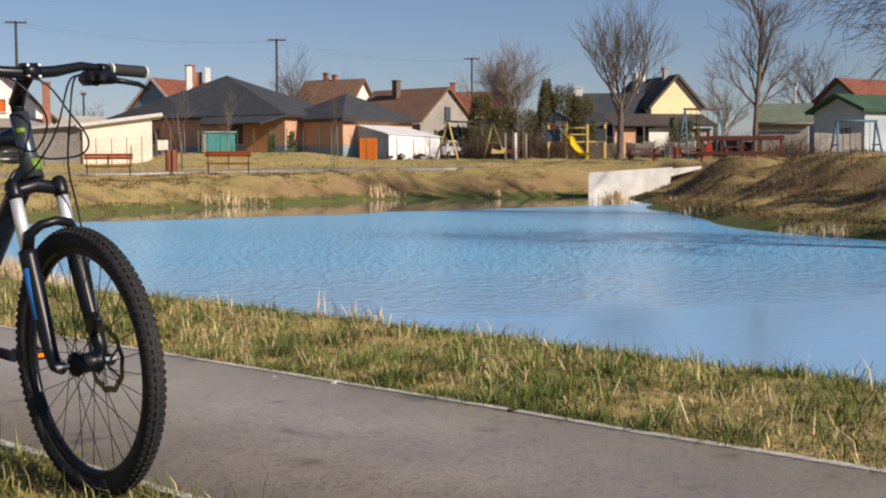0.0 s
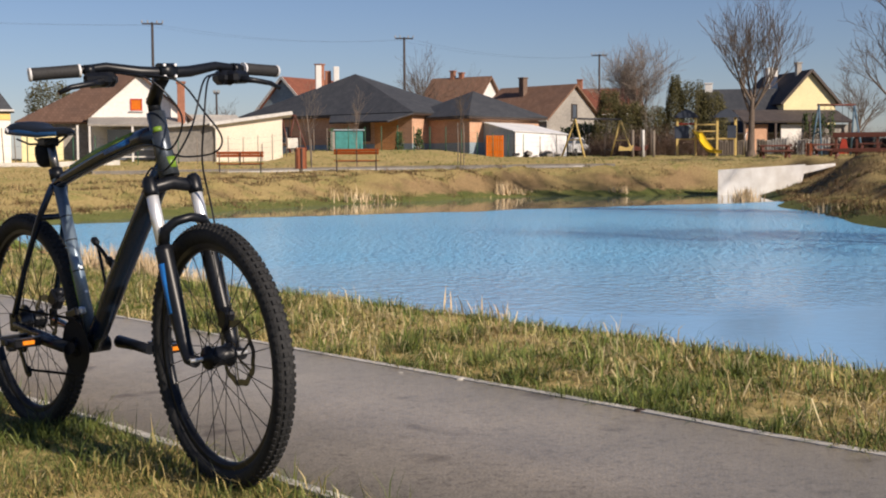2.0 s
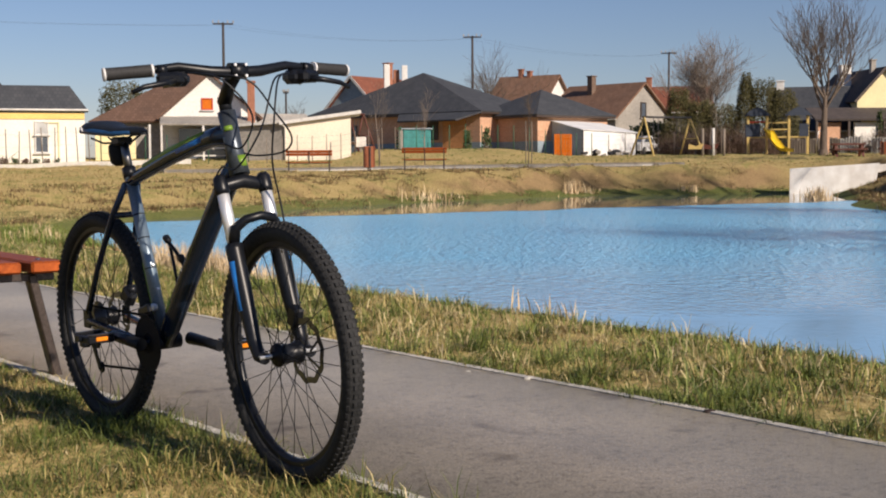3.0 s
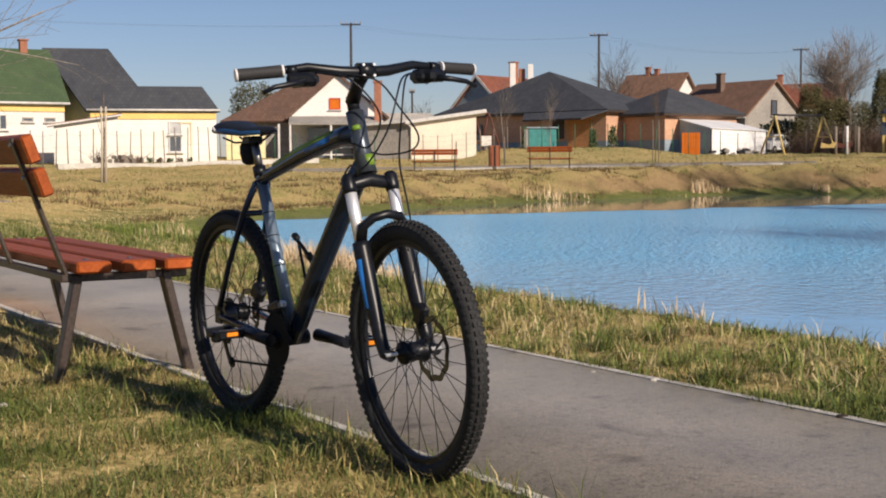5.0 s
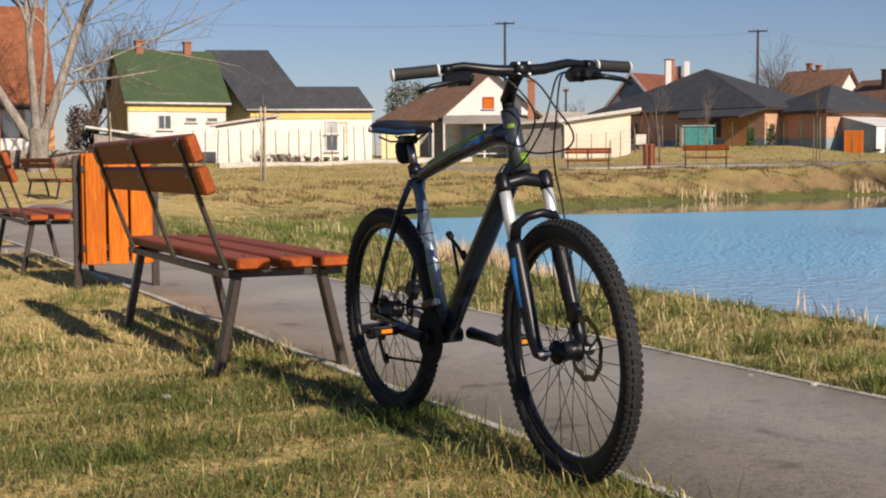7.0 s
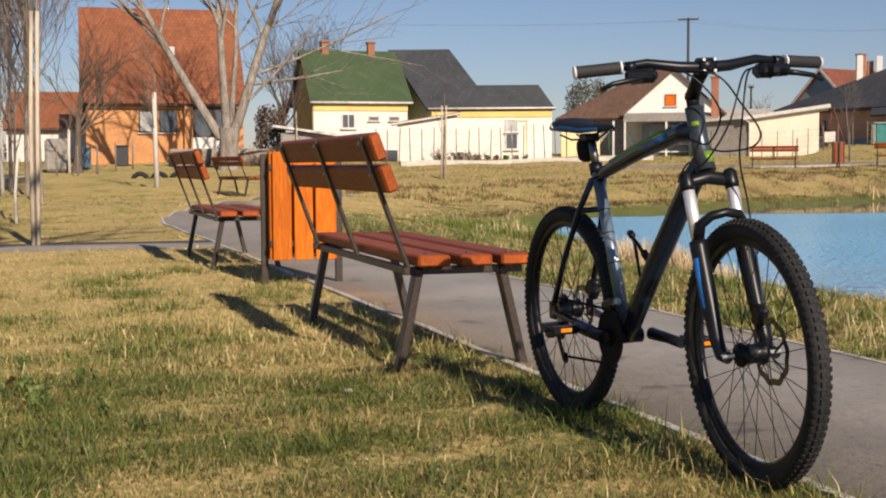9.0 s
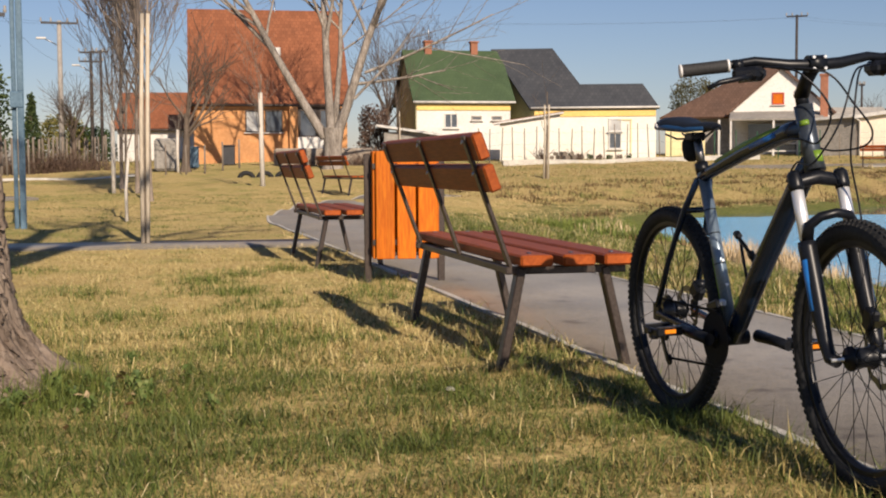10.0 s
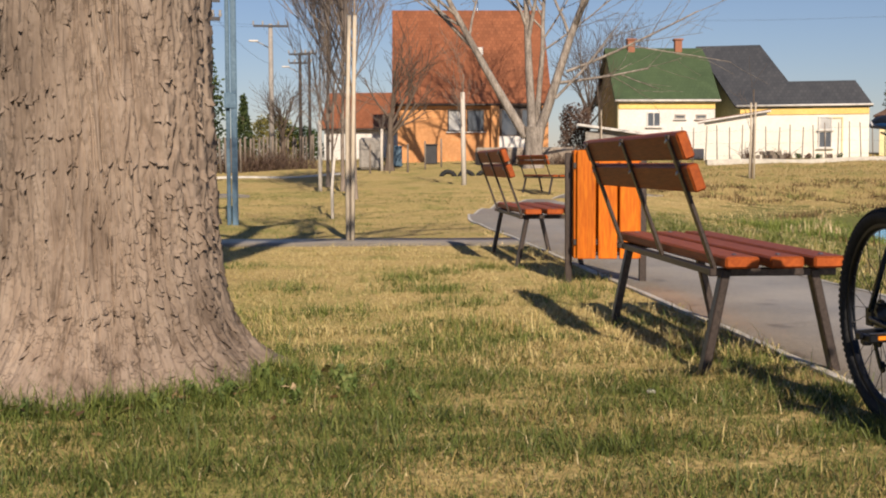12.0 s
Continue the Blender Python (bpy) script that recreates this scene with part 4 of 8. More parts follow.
    stem = part("stem", Mesh().tube([(-0.294, 0, 1.028), (-0.259, 0, 1.072), (-0.216, 0, 1.108)], [0.021, 0.0185, 0.021], 14), BLACK_METAL, bike, "black stem with silver bolts")
    part("bar_clamp", Mesh().tube([(-0.205, -0.024, 1.112), (-0.205, 0.024, 1.112)], 0.0225, 16), BLACK_METAL, stem)
    for y in (-0.016, 0.016):
        for z in (1.098, 1.128):
            part("bolt", Mesh().tube([(-0.186, y, z), (-0.178, y, z)], 0.004, 8), SILVER, stem)
    cock = part("handlebar", Mesh().tube([(-0.270, -0.330, 1.113), (-0.249, -0.225, 1.121), (-0.231, -0.160, 1.127), (-0.211, -0.075, 1.112), (-0.205, 0, 1.108), (-0.211, 0.075, 1.112), (-0.231, 0.165, 1.127), (-0.249, 0.24, 1.121), (-0.273, 0.36, 1.113)], [0.011, 0.011, 0.0125, 0.0155, 0.0158, 0.0155, 0.0125, 0.011, 0.011], 14), BLACK_METAL, bike, "black riser handlebar")
    for s, gy, ly in ((-1, 0.226, 0.19), (1, 0.266, 0.222)):
        g0, g1 = Vector((-0.251, gy * s, 1.119)), Vector((-0.277, (gy + 0.123) * s, 1.112))
        gp = part("grip", Mesh().tube([g0, g0.lerp(g1, 0.05), g0.lerp(g1, 0.5), g0.lerp(g1, 0.95), g1], [0.0165, 0.0172, 0.0168, 0.0172, 0.0165], 16), GRIP, cock, "black rubber grip with white end rings")
        d = (g1 - g0).normalized()
        for q in (g0, g1):
            part("end_ring", Mesh().tube([q - d * 0.003, q + d * 0.003], 0.0178, 16), WHITE_RING, gp, "white ring")
        lv = part("brake_lever", Mesh().box((-0.220, ly * s, 1.094), (0.056, 0.072, 0.036), Matrix.Rotation(radians(25 * s), 3, "Z"), 0.01), BLACK_METAL, cock, "black brake lever")
        part("blade", Mesh().tube([(-0.195, ly * s, 1.088), (-0.176, (ly + 0.037) * s, 1.082), (-0.184, (ly + 0.09) * s, 1.074), (-0.188, (ly + 0.123) * s, 1.060)], [0.010, 0.0078, 0.0072, 0.006], 8), BLACK_METAL, lv)
        part("clamp", Mesh().tube([(-0.239, ly * s, 1.120), (-0.245, (ly + 0.025) * s, 1.119)], 0.0155, 12), BLACK_METAL, lv)
        sh = part("shifter", Mesh().box((-0.236, (ly - 0.027) * s, 1.094), (0.06, 0.06, 0.04), None, 0.014), BLACK_METAL, cock, "black gear shifter pod")
        part("thumb_lever", Mesh().tube([(-0.243, (ly - 0.03) * s, 1.082), (-0.260, (ly + 0.005) * s, 1.076)], [0.006, 0.004], 6), STEEL, sh)

    def cable(pts, name="cable", r=0.0027):
        p = [Vector(q) for q in pts]
        out = []
        for i in range(len(p) - 1):
            a, b, c, d = p[max(i - 1, 0)], p[i], p[i + 1], p[min(i + 2, len(p) - 1)]
            for t in (j / 8 for j in range(8)):
                out.append(0.5 * ((2 * b) + (c - a) * t + (2 * a - 5 * b + 4 * c - d) * t * t + (3 * b - a - 3 * c + d) * t ** 3))
        part(name, Mesh().tube(out + [p[-1]], r, 7), BLACK_METAL, bike)

    cable([(-0.198, 0.155, 1.108), (-0.119, 0.07, 1.085), (-0.084, 0.03, 0.98), (-0.127, 0.045, 0.86), (-0.140, 0.075, 0.74), (-0.095, 0.077, 0.55), (-0.066, 0.07, 0.46)], "brake_hose")
    cable([(-0.203, 0.135, 1.104), (-0.099, 0.04, 1.075), (-0.074, -0.02, 0.95), (-0.146, -0.055, 0.85), (-0.244, -0.045, 0.852), (-0.320, -0.034, 0.80)])
    cable([(-0.208, -0.135, 1.104), (-0.135, -0.02, 1.085), (-0.115, 0.05, 1.0), (-0.12, 0.105, 0.93), (-0.15, 0.10, 0.89), (-0.21, 0.05, 0.88), (-0.262, 0.03, 0.89)])
    cable([(-0.198, -0.165, 1.106), (-0.129, -0.10, 1.085), (-0.098, -0.03, 0.99), (-0.157, -0.03, 0.905), (-0.255, -0.038, 0.915), (-0.391, -0.030, 0.905), (-0.643, -0.024, 0.85), (-0.855, -0.026, 0.80)], "brake_hose")
    # the front end is turned a little to the right
    head = Vector((-0.257, 0, 0.915))
    turn = Matrix.Translation(head) @ Matrix.Rotation(radians(-3.7), 4, Vector((-0.051, 0, 0.175))) @ Matrix.Translation(-head)
    for ob in (front_wheel, fork, stem, cock):
        ob.matrix_basis = turn @ ob.matrix_basis
    # drive
    crank = part("crankset", Mesh().lathe(BB + Vector((0, -0.062, 0)), (0, 1, 0), [(0, 0.03), (0, 0.078), (-0.001, 0.085), (0.002, 0.085), (0.003, 0.078), (0.003, 0.03)], 44, False), MATTE_BLACK, bike, "black triple crankset")
    part("chainring", Mesh().lathe(BB + Vector((0, -0.052, 0)), (0, 1, 0), [(0, 0.045), (0, 0.064), (0.003, 0.064), (0.003, 0.045)], 40, False), BLACK_METAL, crank)
    tips = {-1: Vector((-0.879, -0.098, 0.330)), 1: Vector((-0.555, 0.098, 0.303))}
    for s in (-1, 1):
        part("crank_arm", Mesh().tube([BB + Vector((0, 0.082 * s, 0)), BB.lerp(tips[s], 0.5) + Vector((0, 0.045 * s, 0)), tips[s]], [0.020, 0.0165, 0.0165], 10), BLACK_METAL, crank)
        pc = tips[s] + Vector((0, 0.062 * s, 0))
        pd = part("pedal", Mesh().box(pc + Vector((0.045, 0, 0)), (0.014, 0.088, 0.026), None, 0.004).box(pc - Vector((0.045, 0, 0)), (0.014, 0.088, 0.026), None, 0.004).box(pc + Vector((0, 0.04, 0)), (0.09, 0.01, 0.022), None, 0.003).box(pc - Vector((0, 0.04, 0)), (0.09, 0.01, 0.022), None, 0.003).tube([pc - Vector((0, 0.055, 0)), pc + Vector((0, 0.045, 0))], 0.008, 10), BLACK_METAL, crank, "black cage pedal with reflectors")
        for sx in (-1, 1):
            part("reflector", Mesh().box(pc + Vector((0.053 * sx, 0, 0.001)), (0.006, 0.038, 0.013), None, 0.002), AMBER, pd, "amber reflector")
        for sx in (-1, 1):
            part("pedal_edge", Mesh().box(pc + Vector((0.046 * sx, 0, 0.015)), (0.017, 0.084, 0.004), None, 0.0015), STEEL, pd, "bright worn edge")
    ch = Mesh()
    for z0, z1 in ((0.085, 0.04), (-0.085, -0.055)):
        a, b = BB + Vector((0, -0.058, z0)), RH + Vector((0, -0.038, z1))
        if z0 < 0:
            b = RH + Vector((0.03, -0.038, -0.155))
        n = 34
        for i in range(n):
            ch.bar(a.lerp(b, i / n), a.lerp(b, (i + 0.86) / n), 0.006, 0.0075, (0, 0, 1))
    tagged(part("chain", ch, MATTE_BLACK, bike, "oily roller chain"), kind="stuff")
    der = part("rear_derailleur", Mesh().box((-1.123, -0.085, 0.29), (0.035, 0.03, 0.05), None, 0.006), BLACK_METAL, bike, "black rear derailleur")
    part("cage", Mesh().bar((-1.123, -0.06, 0.285), (-1.094, -0.05, 0.19), 0.006, 0.022, (1, 0, 0.2), 0.002), BLACK_METAL, der)
    for c in ((-1.119, -0.045, 0.275), (-1.095, -0.045, 0.196)):
        part("jockey_wheel", Mesh().tube([(c[0], c[1] - 0.003, c[2]), (c[0], c[1] + 0.003, c[2])], 0.019, 14), BLACK_METAL, der)
    fd = part("front_derailleur", Mesh().box((-0.756, -0.045, 0.412), (0.075, 0.018, 0.030), Matrix.Rotation(radians(-18), 3, "Y"), 0.005), BLACK_METAL, bike, "black front derailleur with a bright clamp")
    part("clamp", Mesh().box((-0.722, -0.034, 0.424), (0.026, 0.02, 0.022), None, 0.005), SILVER, fd)
    part("rear_caliper", Mesh().box((-1.068, 0.052, 0.425), (0.062, 0.036, 0.056), Matrix.Rotation(radians(40), 3, "Y"), 0.01).lathe((-1.052, 0.062, 0.446), (0, 1, 0), [(-0.02, 0.0), (-0.02, 0.016), (0.012, 0.016), (0.012, 0.0)], 12), BLACK_METAL, bike, "black rear brake caliper")
    cable([(-1.06, 0.055, 0.45), (-1.02, 0.06, 0.53), (-0.975, 0.055, 0.56), (-0.93, 0.04, 0.55)], "brake_hose", 0.0025)
    cage = part("bottle_bracket", Mesh().tube([(-0.573, 0, 0.555), (-0.627, 0, 0.60), (-0.671, 0, 0.625), (-0.686, 0, 0.634)], [0.007, 0.006, 0.006, 0.005], 8), BLACK_METAL, bike, "small black bracket on the down tube")
    part("clamp", Mesh().box((-0.676, 0, 0.633), (0.03, 0.022, 0.02), Matrix.Rotation(radians(35), 3, "Y"), 0.006), BLACK_METAL, cage)
    part("clamp", Mesh().box((-0.592, 0, 0.578), (0.026, 0.02, 0.024), Matrix.Rotation(radians(40), 3, "Y"), 0.006), BLACK_METAL, cage)
    part("arm", Mesh().tube([(-0.661, 0, 0.62), (-0.633, 0, 0.53), (-0.623, 0, 0.50)], 0.005, 8), BLACK_METAL, cage)


build_bicycle()


# ---------------------------------------------------------------- houses
def slab(poly, t=0.12):
    """A roof plane with thickness."""
    a, b, c = (Vector(p) for p in poly[:3])
    nrm = (b - a).cross(c - a).normalized()
    if nrm.z < 0:
        nrm = -nrm
    return Mesh().prism(poly, -nrm * t)


def window(parent, u, v, z, w, h, frame_mat=PALE_TRIM, pane_mat=PANE, side=None, bars=1, name="window"):
    """A window in the wall plane at v, seen from -v, or in the side wall when side is a turn in degrees."""
    m = Matrix.Translation((u, v, z)) @ Matrix.Rotation(radians(side or 0), 4, "Z")
    f = Mesh()
    t = 0.07
    for c, s in (((0, 0, h / 2 - t / 2), (w, 0.1, t)), ((0, 0, -h / 2 + t / 2), (w, 0.1, t)), ((-w / 2 + t / 2, 0, 0), (t, 0.1, h - 2 * t)), ((w / 2 - t / 2, 0, 0), (t, 0.1, h - 2 * t))):
        f.box(c, s)
    for k in range(bars):
        f.box((-w / 2 + w * (k + 1) / (bars + 1), 0, 0), (t * 0.8, 0.1, h - 2 * t))
    f.v = [tuple(m @ Vector(p)) for p in f.v]
    wf = part(name, f, frame_mat, parent)
    p = Mesh().box((0, 0.02, 0), (w - t, 0.05, h - t))
    p.v = [tuple(m @ Vector(q)) for q in p.v]
    part("pane", p, pane_mat, wf)
    sl = Mesh().box((0, -0.06, -h / 2 - 0.03), (w + 0.16, 0.16, 0.05))
    sl.v = [tuple(m @ Vector(q)) for q in sl.v]
    part("sill", sl, PALE_TRIM, wf)
    return wf


def chimney(parent, u, v, z0, z1, w=0.5, mat=BRICK):
    c = part("chimney", Mesh().box((u, v, (z0 + z1) / 2), (w, w, z1 - z0), None, 0.02), mat, parent)
    part("chimney_cap", Mesh().box((u, v, z1 + 0.05), (w + 0.14, w + 0.14, 0.1), None, 0.02), mat, c)
    return c


def gable_house(m, label, w, d, eave, ridge, axis, wall_mat, roof_mat_, over=0.35, base=-1.2, trim=PALE_TRIM):
    """Walls from base to eave over (0..w, 0..d) centred on u, with a gable roof whose ridge runs along axis u or v."""
    h = thing("house", m, label, "house")
    x0, x1 = -w / 2, w / 2
    if axis == "u":
        wl = Mesh().prism([(x0, 0, base), (x0, d, base), (x0, d, eave), (x0, d / 2, ridge), (x0, 0, eave)], (w, 0, 0))
        s = (ridge - eave) / (d / 2)
        r1 = [(x0 - over, -over, eave - s * over), (x1 + over, -over, eave - s * over), (x1 + over, d / 2, ridge), (x0 - over, d / 2, ridge)]
        r2 = [(x0 - over, d + over, eave - s * over), (x0 - over, d / 2, ridge), (x1 + over, d / 2, ridge), (x1 + over, d + over, eave - s * over)]
    else:
        wl = Mesh().prism([(x0, 0, base), (x1, 0, base), (x1, 0, eave), (0, 0, ridge), (x0, 0, eave)], (0, d, 0))
        s = (ridge - eave) / (w / 2)
        r1 = [(x0 - over, -over, eave - s * over), (0, -over, ridge), (0, d + over, ridge), (x0 - over, d + over, eave - s * over)]
        r2 = [(x1 + over, -over, eave - s * over), (x1 + over, d + over, eave - s * over), (0, d + over, ridge), (0, -over, ridge)]
    part("wall", wl, wall_mat, h)
    lift = Vector((0, 0, 0.16))
    for r in (r1, r2):
        part("roof", slab([Vector(p) + lift for p in r], 0.14), roof_mat_, h, uv_plane=True)
    g = Mesh()
    if axis == "u":
        g.tube([(x0 - over, -over - 0.05, eave - s * over + 0.06), (x1 + over, -over - 0.05, eave - s * over + 0.06)], 0.07, 8)
    else:
        g.bar((x0 - over, -over - 0.03, eave - s * over + 0.1), (0, -over - 0.03, ridge + 0.1), 0.05, 0.2)
        g.bar((0, -over - 0.03, ridge + 0.1), (x1 + over, -over - 0.03, eave - s * over + 0.1), 0.05, 0.2)
    part("eaves_trim", g, trim, h)
    return h


def hip_house(m, label, w, d, eave, ridge, wall_mat, roof_mat_, over=0.5, base=-1.2, run=0.0):
    """A house under a hipped roof, centred on the pose."""
    h = thing("house", m, label, "house")
    part("wall", Mesh().box((0, 0, (eave + base) / 2), (w, d, eave - base)), wall_mat, h)
    part("wall_foot", Mesh().box((0, 0, 0.3), (w + 0.04, d + 0.04, 1.5)), BLUE_WALL, h, "blue-grey painted plinth")
    a, b = w / 2 + over, d / 2 + over
    cs = [(-a, -b, eave), (a, -b, eave), (a, b, eave), (-a, b, eave)]
    k0, k1 = (-run / 2, 0, ridge), (run / 2, 0, ridge)
    for poly in ([cs[0], cs[1], k1, k0] if run else [cs[0], cs[1], k1], [cs[1], cs[2], k1], [cs[2], cs[3], k0, k1] if run else [cs[2], cs[3], k1], [cs[3], cs[0], k0]):
        part("roof", slab(poly, 0.1), roof_mat_, h, uv_plane=True)
    part("fascia", Mesh().box((0, 0, eave - 0.14), (2 * a - 0.1, 2 * b - 0.1, 0.16)), DARK_TRIM, h)
    return h


# dark hipped house with its lower wing, seen on the corner
h = hip_house(spot(9.35, 103, 1.5, -41), "tan-orange bungalow under a dark slate hipped roof", 17.4, 7.6, 3.3, 6.65, TAN_WALL, SLATE_ROOF)
window(h, -4.2, -3.83, 1.9, 1.2, 1.2, DARK_TRIM, PANE)
# the porch recess, drawn as a flat dark panel on the wall
part("porch_recess_panel", Mesh().box((4.2, -3.83, 2.0), (1.1, 0.06, 1.5)), DARK_TRIM, h, "flat dark panel for the recess under the lean-to roof")
part("porch_door", Mesh().box((6.3, -3.83, 1.7), (2.2, 0.06, 2.2)), ORANGE_WALL, h, "orange-brown porch door")
part("porch_roof", slab([(1.2, -4.25, 3.25), (9.2, -4.25, 3.25), (8.2, -6.0, 2.65), (2.6, -6.0, 2.65)], 0.12), SLATE_ROOF, h, "lean-to porch roof of dark slate", True)
h = hip_house(spot(4.2, 97.5, 1.5, 42), "tan-orange garage wing under a dark slate hipped roof", 6.9, 6.9, 2.95, 4.95, TAN_WALL, SLATE_ROOF)
window(h, -1.0, -3.4, 1.5, 1.0, 0.9, DARK_TRIM, PANE)


def build_tent():
    """A white tarpaulin lean-to with a grey end."""
    t = thing("tarpaulin_shelter", spot(2.4, 90, 1.5, 32), "white tarpaulin lean-to shelter with a grey end panel", "shelter")
    part("side_sheet", Mesh().prism([(0, 0, -0.3), (0, 4.6, -0.3), (0, 4.6, 2.55), (0, 0, 1.75)], (0.04, 0, 0)), TARP_GREY, t, "grey-blue end sheet")
    part("front_sheet", Mesh().prism([(0.05, 0, -0.3), (4.4, 0, -0.3), (4.4, 0, 1.55), (0.05, 0, 1.75)], (0, 0.04, 0)), TARP, t)
    part("roof_sheet", slab([(-0.1, -0.1, 1.78), (4.5, -0.1, 1.58), (4.5, 4.7, 2.4), (-0.1, 4.7, 2.62)], 0.05), TARP, t, "white sheet roof")
    for u in (0.0, 4.4):
        part("corner_pole", Mesh().tube([(u, -0.04, -0.3), (u, -0.04, 1.75)], 0.05, 8), DARK_STEEL, t)
    return t


build_tent()
gt = thing("wooden_gate", spot(3.25, 88, 1.4), "orange-painted plank gate between fence posts", "gate")
for k in range(7):
    part("board", Mesh().box((-0.51 + 0.17 * k, 0, 0.78), (0.15, 0.05, 1.48), None, 0.01), END_WOOD, gt)
for z in (0.4, 1.2):
    part("rail", Mesh().box((0, 0.05, z), (1.15, 0.05, 0.1)), END_WOOD, gt)
tb = thing("tarp_covered_crate", spot(9.72, 85, 1.95), "teal tarp-covered crate with a grey top", "crate")
part("body", Mesh().box((0.1, 0, 0.6), (1.8, 1.4, 1.3), None, 0.05), TEAL, tb)
part("cover", Mesh().box((0.1, 0, 1.28), (2.05, 1.6, 0.09), None, 0.03), TARP_GREY, tb, "pale grey cover sheet")
part("end_panel", Mesh().box((-0.95, 0, 0.6), (0.28, 1.4, 1.25), None, 0.03), GREY_WALL, tb)

# houses behind
h = gable_house(spot(12.45, 112, 1.5, -40), "old house with a grey gable and red tiled roof", 5.6, 8, 4.2, 6.9, "v", BLUE_WALL, DARKRED_ROOF)
chimney(h, 0.3, 4.5, 6.4, 8.3, 0.6)
h2 = thing("chimney_stack", spot(11.0, 104, 1.5), "two tall white chimneys behind the slate roof", "chimney")
for u, z in ((0.1, 7.4), (1.5, 7.3)):
    part("shaft", Mesh().box((u, 0, z / 2), (0.45, 0.45, z), None, 0.03), WHITE_WALL, h2)
part("shaft", Mesh().box((0.85, 0.6, 3.5), (0.5, 0.5, 7.0), None, 0.03), BRICK, h2, "red brick shaft")
h = gable_house(spot(5.35, 117, 1.5, -30), "house with a white gable and brown tiled roof", 5.6, 5.4, 4.8, 7.3, "u", WHITE_WALL, BROWN_ROOF)
chimney(h, -0.9, 2.7, 6.8, 8.0, 0.40)
chimney(h, 0.0, 2.7, 6.8, 7.8, 0.40)
h = gable_house(spot(2.55, 111, 1.5, -42), "old house with a grey gable and brown tiled roof", 8.0, 7.0, 3.3, 6.1, "u", GREY_WALL, BROWN_ROOF)
chimney(h, -0.9, 2.6, 4.9, 6.9, 0.55, SOOT_BRICK)
window(h, 4.06, 3.5, 3.9, 0.7, 1.3, DARK_TRIM, PANE, 90, 0)
h = gable_house(spot(-0.8, 127, 1.5, -10), "distant house with a dark red tiled roof", 8.5, 7, 4.4, 6.8, "u", GREY_WALL, DARKRED_ROOF)
chimney(h, -1.4, 3.5, 6.4, 7.8, 0.5)
h = gable_house(spot(-7.3, 108, 1.5, 0), "long low house under a dark slate roof", 6.6, 8, 2.1, 5.5, "u", GREY_WALL, SLATE_ROOF)
chimney(h, -2.6, 4.0, 5.0, 6.1, 0.6, WHITE_WALL)
# yellow gable house with its slate side roof
h = gable_house(spot(-10.15, 110, 1.5, 26), "house with a pale yellow gable and dark slate roof", 4.5, 9, 4.45, 6.85, "v", YELLOW_WALL, UMBER_ROOF, trim=DARK_TRIM)
part("porch_roof", slab([(-5.0, 0.4, 1.8), (-5.0, 8.4, 1.8), (-2.47, 8.4, 3.1), (-2.47, 0.4, 3.1)][::-1], 0.14), SLATE_ROOF, h, "", True)
part("porch_wall", Mesh().box((-3.7, 4.4, 0.6), (2.0, 7.4, 2.6)), WHITE_WALL, h)
chimney(h, -1.6, 3.9, 4.6, 7.3, 0.85, WHITE_WALL)
chimney(h, -0.2, 1.7, 6.4, 7.6, 0.42, GREY_WALL)
part("front_roof", slab([(-7.0, -3.0, 2.75), (2.3, -3.0, 2.75), (2.3, -0.05, 3.75), (-6.6, -0.05, 3.75)], 0.14), UMBER_ROOF, h, "dark lean-to roof across the gable's foot", True)
part("front_wall", Mesh().box((-2.5, -2.2, 0.8), (2.0, 0.2, 3.4)), WHITE_WALL, h, "white rendered porch wall")
part("front_wall", Mesh().box((-5.6, -2.2, 0.8), (2.0, 0.2, 3.4)), TAN_WALL, h)
part("front_wall", Mesh().box((0.6, -2.2, 0.8), (3.2, 0.2, 3.4)), GREY_WALL, h)
for u in (-6.8, -4.2, -1.3, 2.1):
    part("porch_post", Mesh().box((u, -2.8, 0.8), (0.16, 0.16, 3.7)), DARK_TRIM, h)
# blue gable house, green sheds
h = gable_house(spot(-16.9, 94, 1.45, -40), "house with a blue-grey gable and red-brown roof", 5.2, 9, 3.3, 5.3, "v", BLUE_WALL, DARKRED_ROOF, trim=DARK_TRIM)
h = gable_house(spot(-16.9, 76, 1.3, -48), "low pale blue shed under a faded green roof", 4.0, 5.5, 2.6, 3.4, "v", PALE_BLUE, SHED_ROOF, trim=SHED_ROOF)
window(h, 0.6, -0.02, 1.2, 0.7, 0.9, DARK_TRIM, PANE)
h = gable_house(spot(-14.65, 86, 1.4, 0), "garden shed under a faded green roof", 3.0, 4.0, 2.3, 3.4, "u", GREY_WALL, FADED_ROOF, trim=GREY_WOOD)
# brown hipped house with the white gable
h = thing("house", spot(19.4, 84, 1.25), "house with a broad brown hipped roof and a white gable", "house")
part("wall", Mesh().box((-1.35, 4.0, 0.7), (9.1, 7.4, 3.8)), GREY_WALL, h)
E0, E1, E2, E3, K0, K1 = (-6.3, -0.2, 2.5), (3.7, -0.2, 2.5), (3.7, 8.4, 2.5), (-6.3, 8.4, 2.5), (-0.4, 4.0, 5.85), (1.5, 4.0, 5.85)
for poly in ([E0, E1, K1, K0], [E1, E2, K1], [E2, E3, K0, K1], [E3, E0, K0]):
    part("roof", slab(poly, 0.14), SHADED_BROWN_ROOF, h, uv_plane=True)
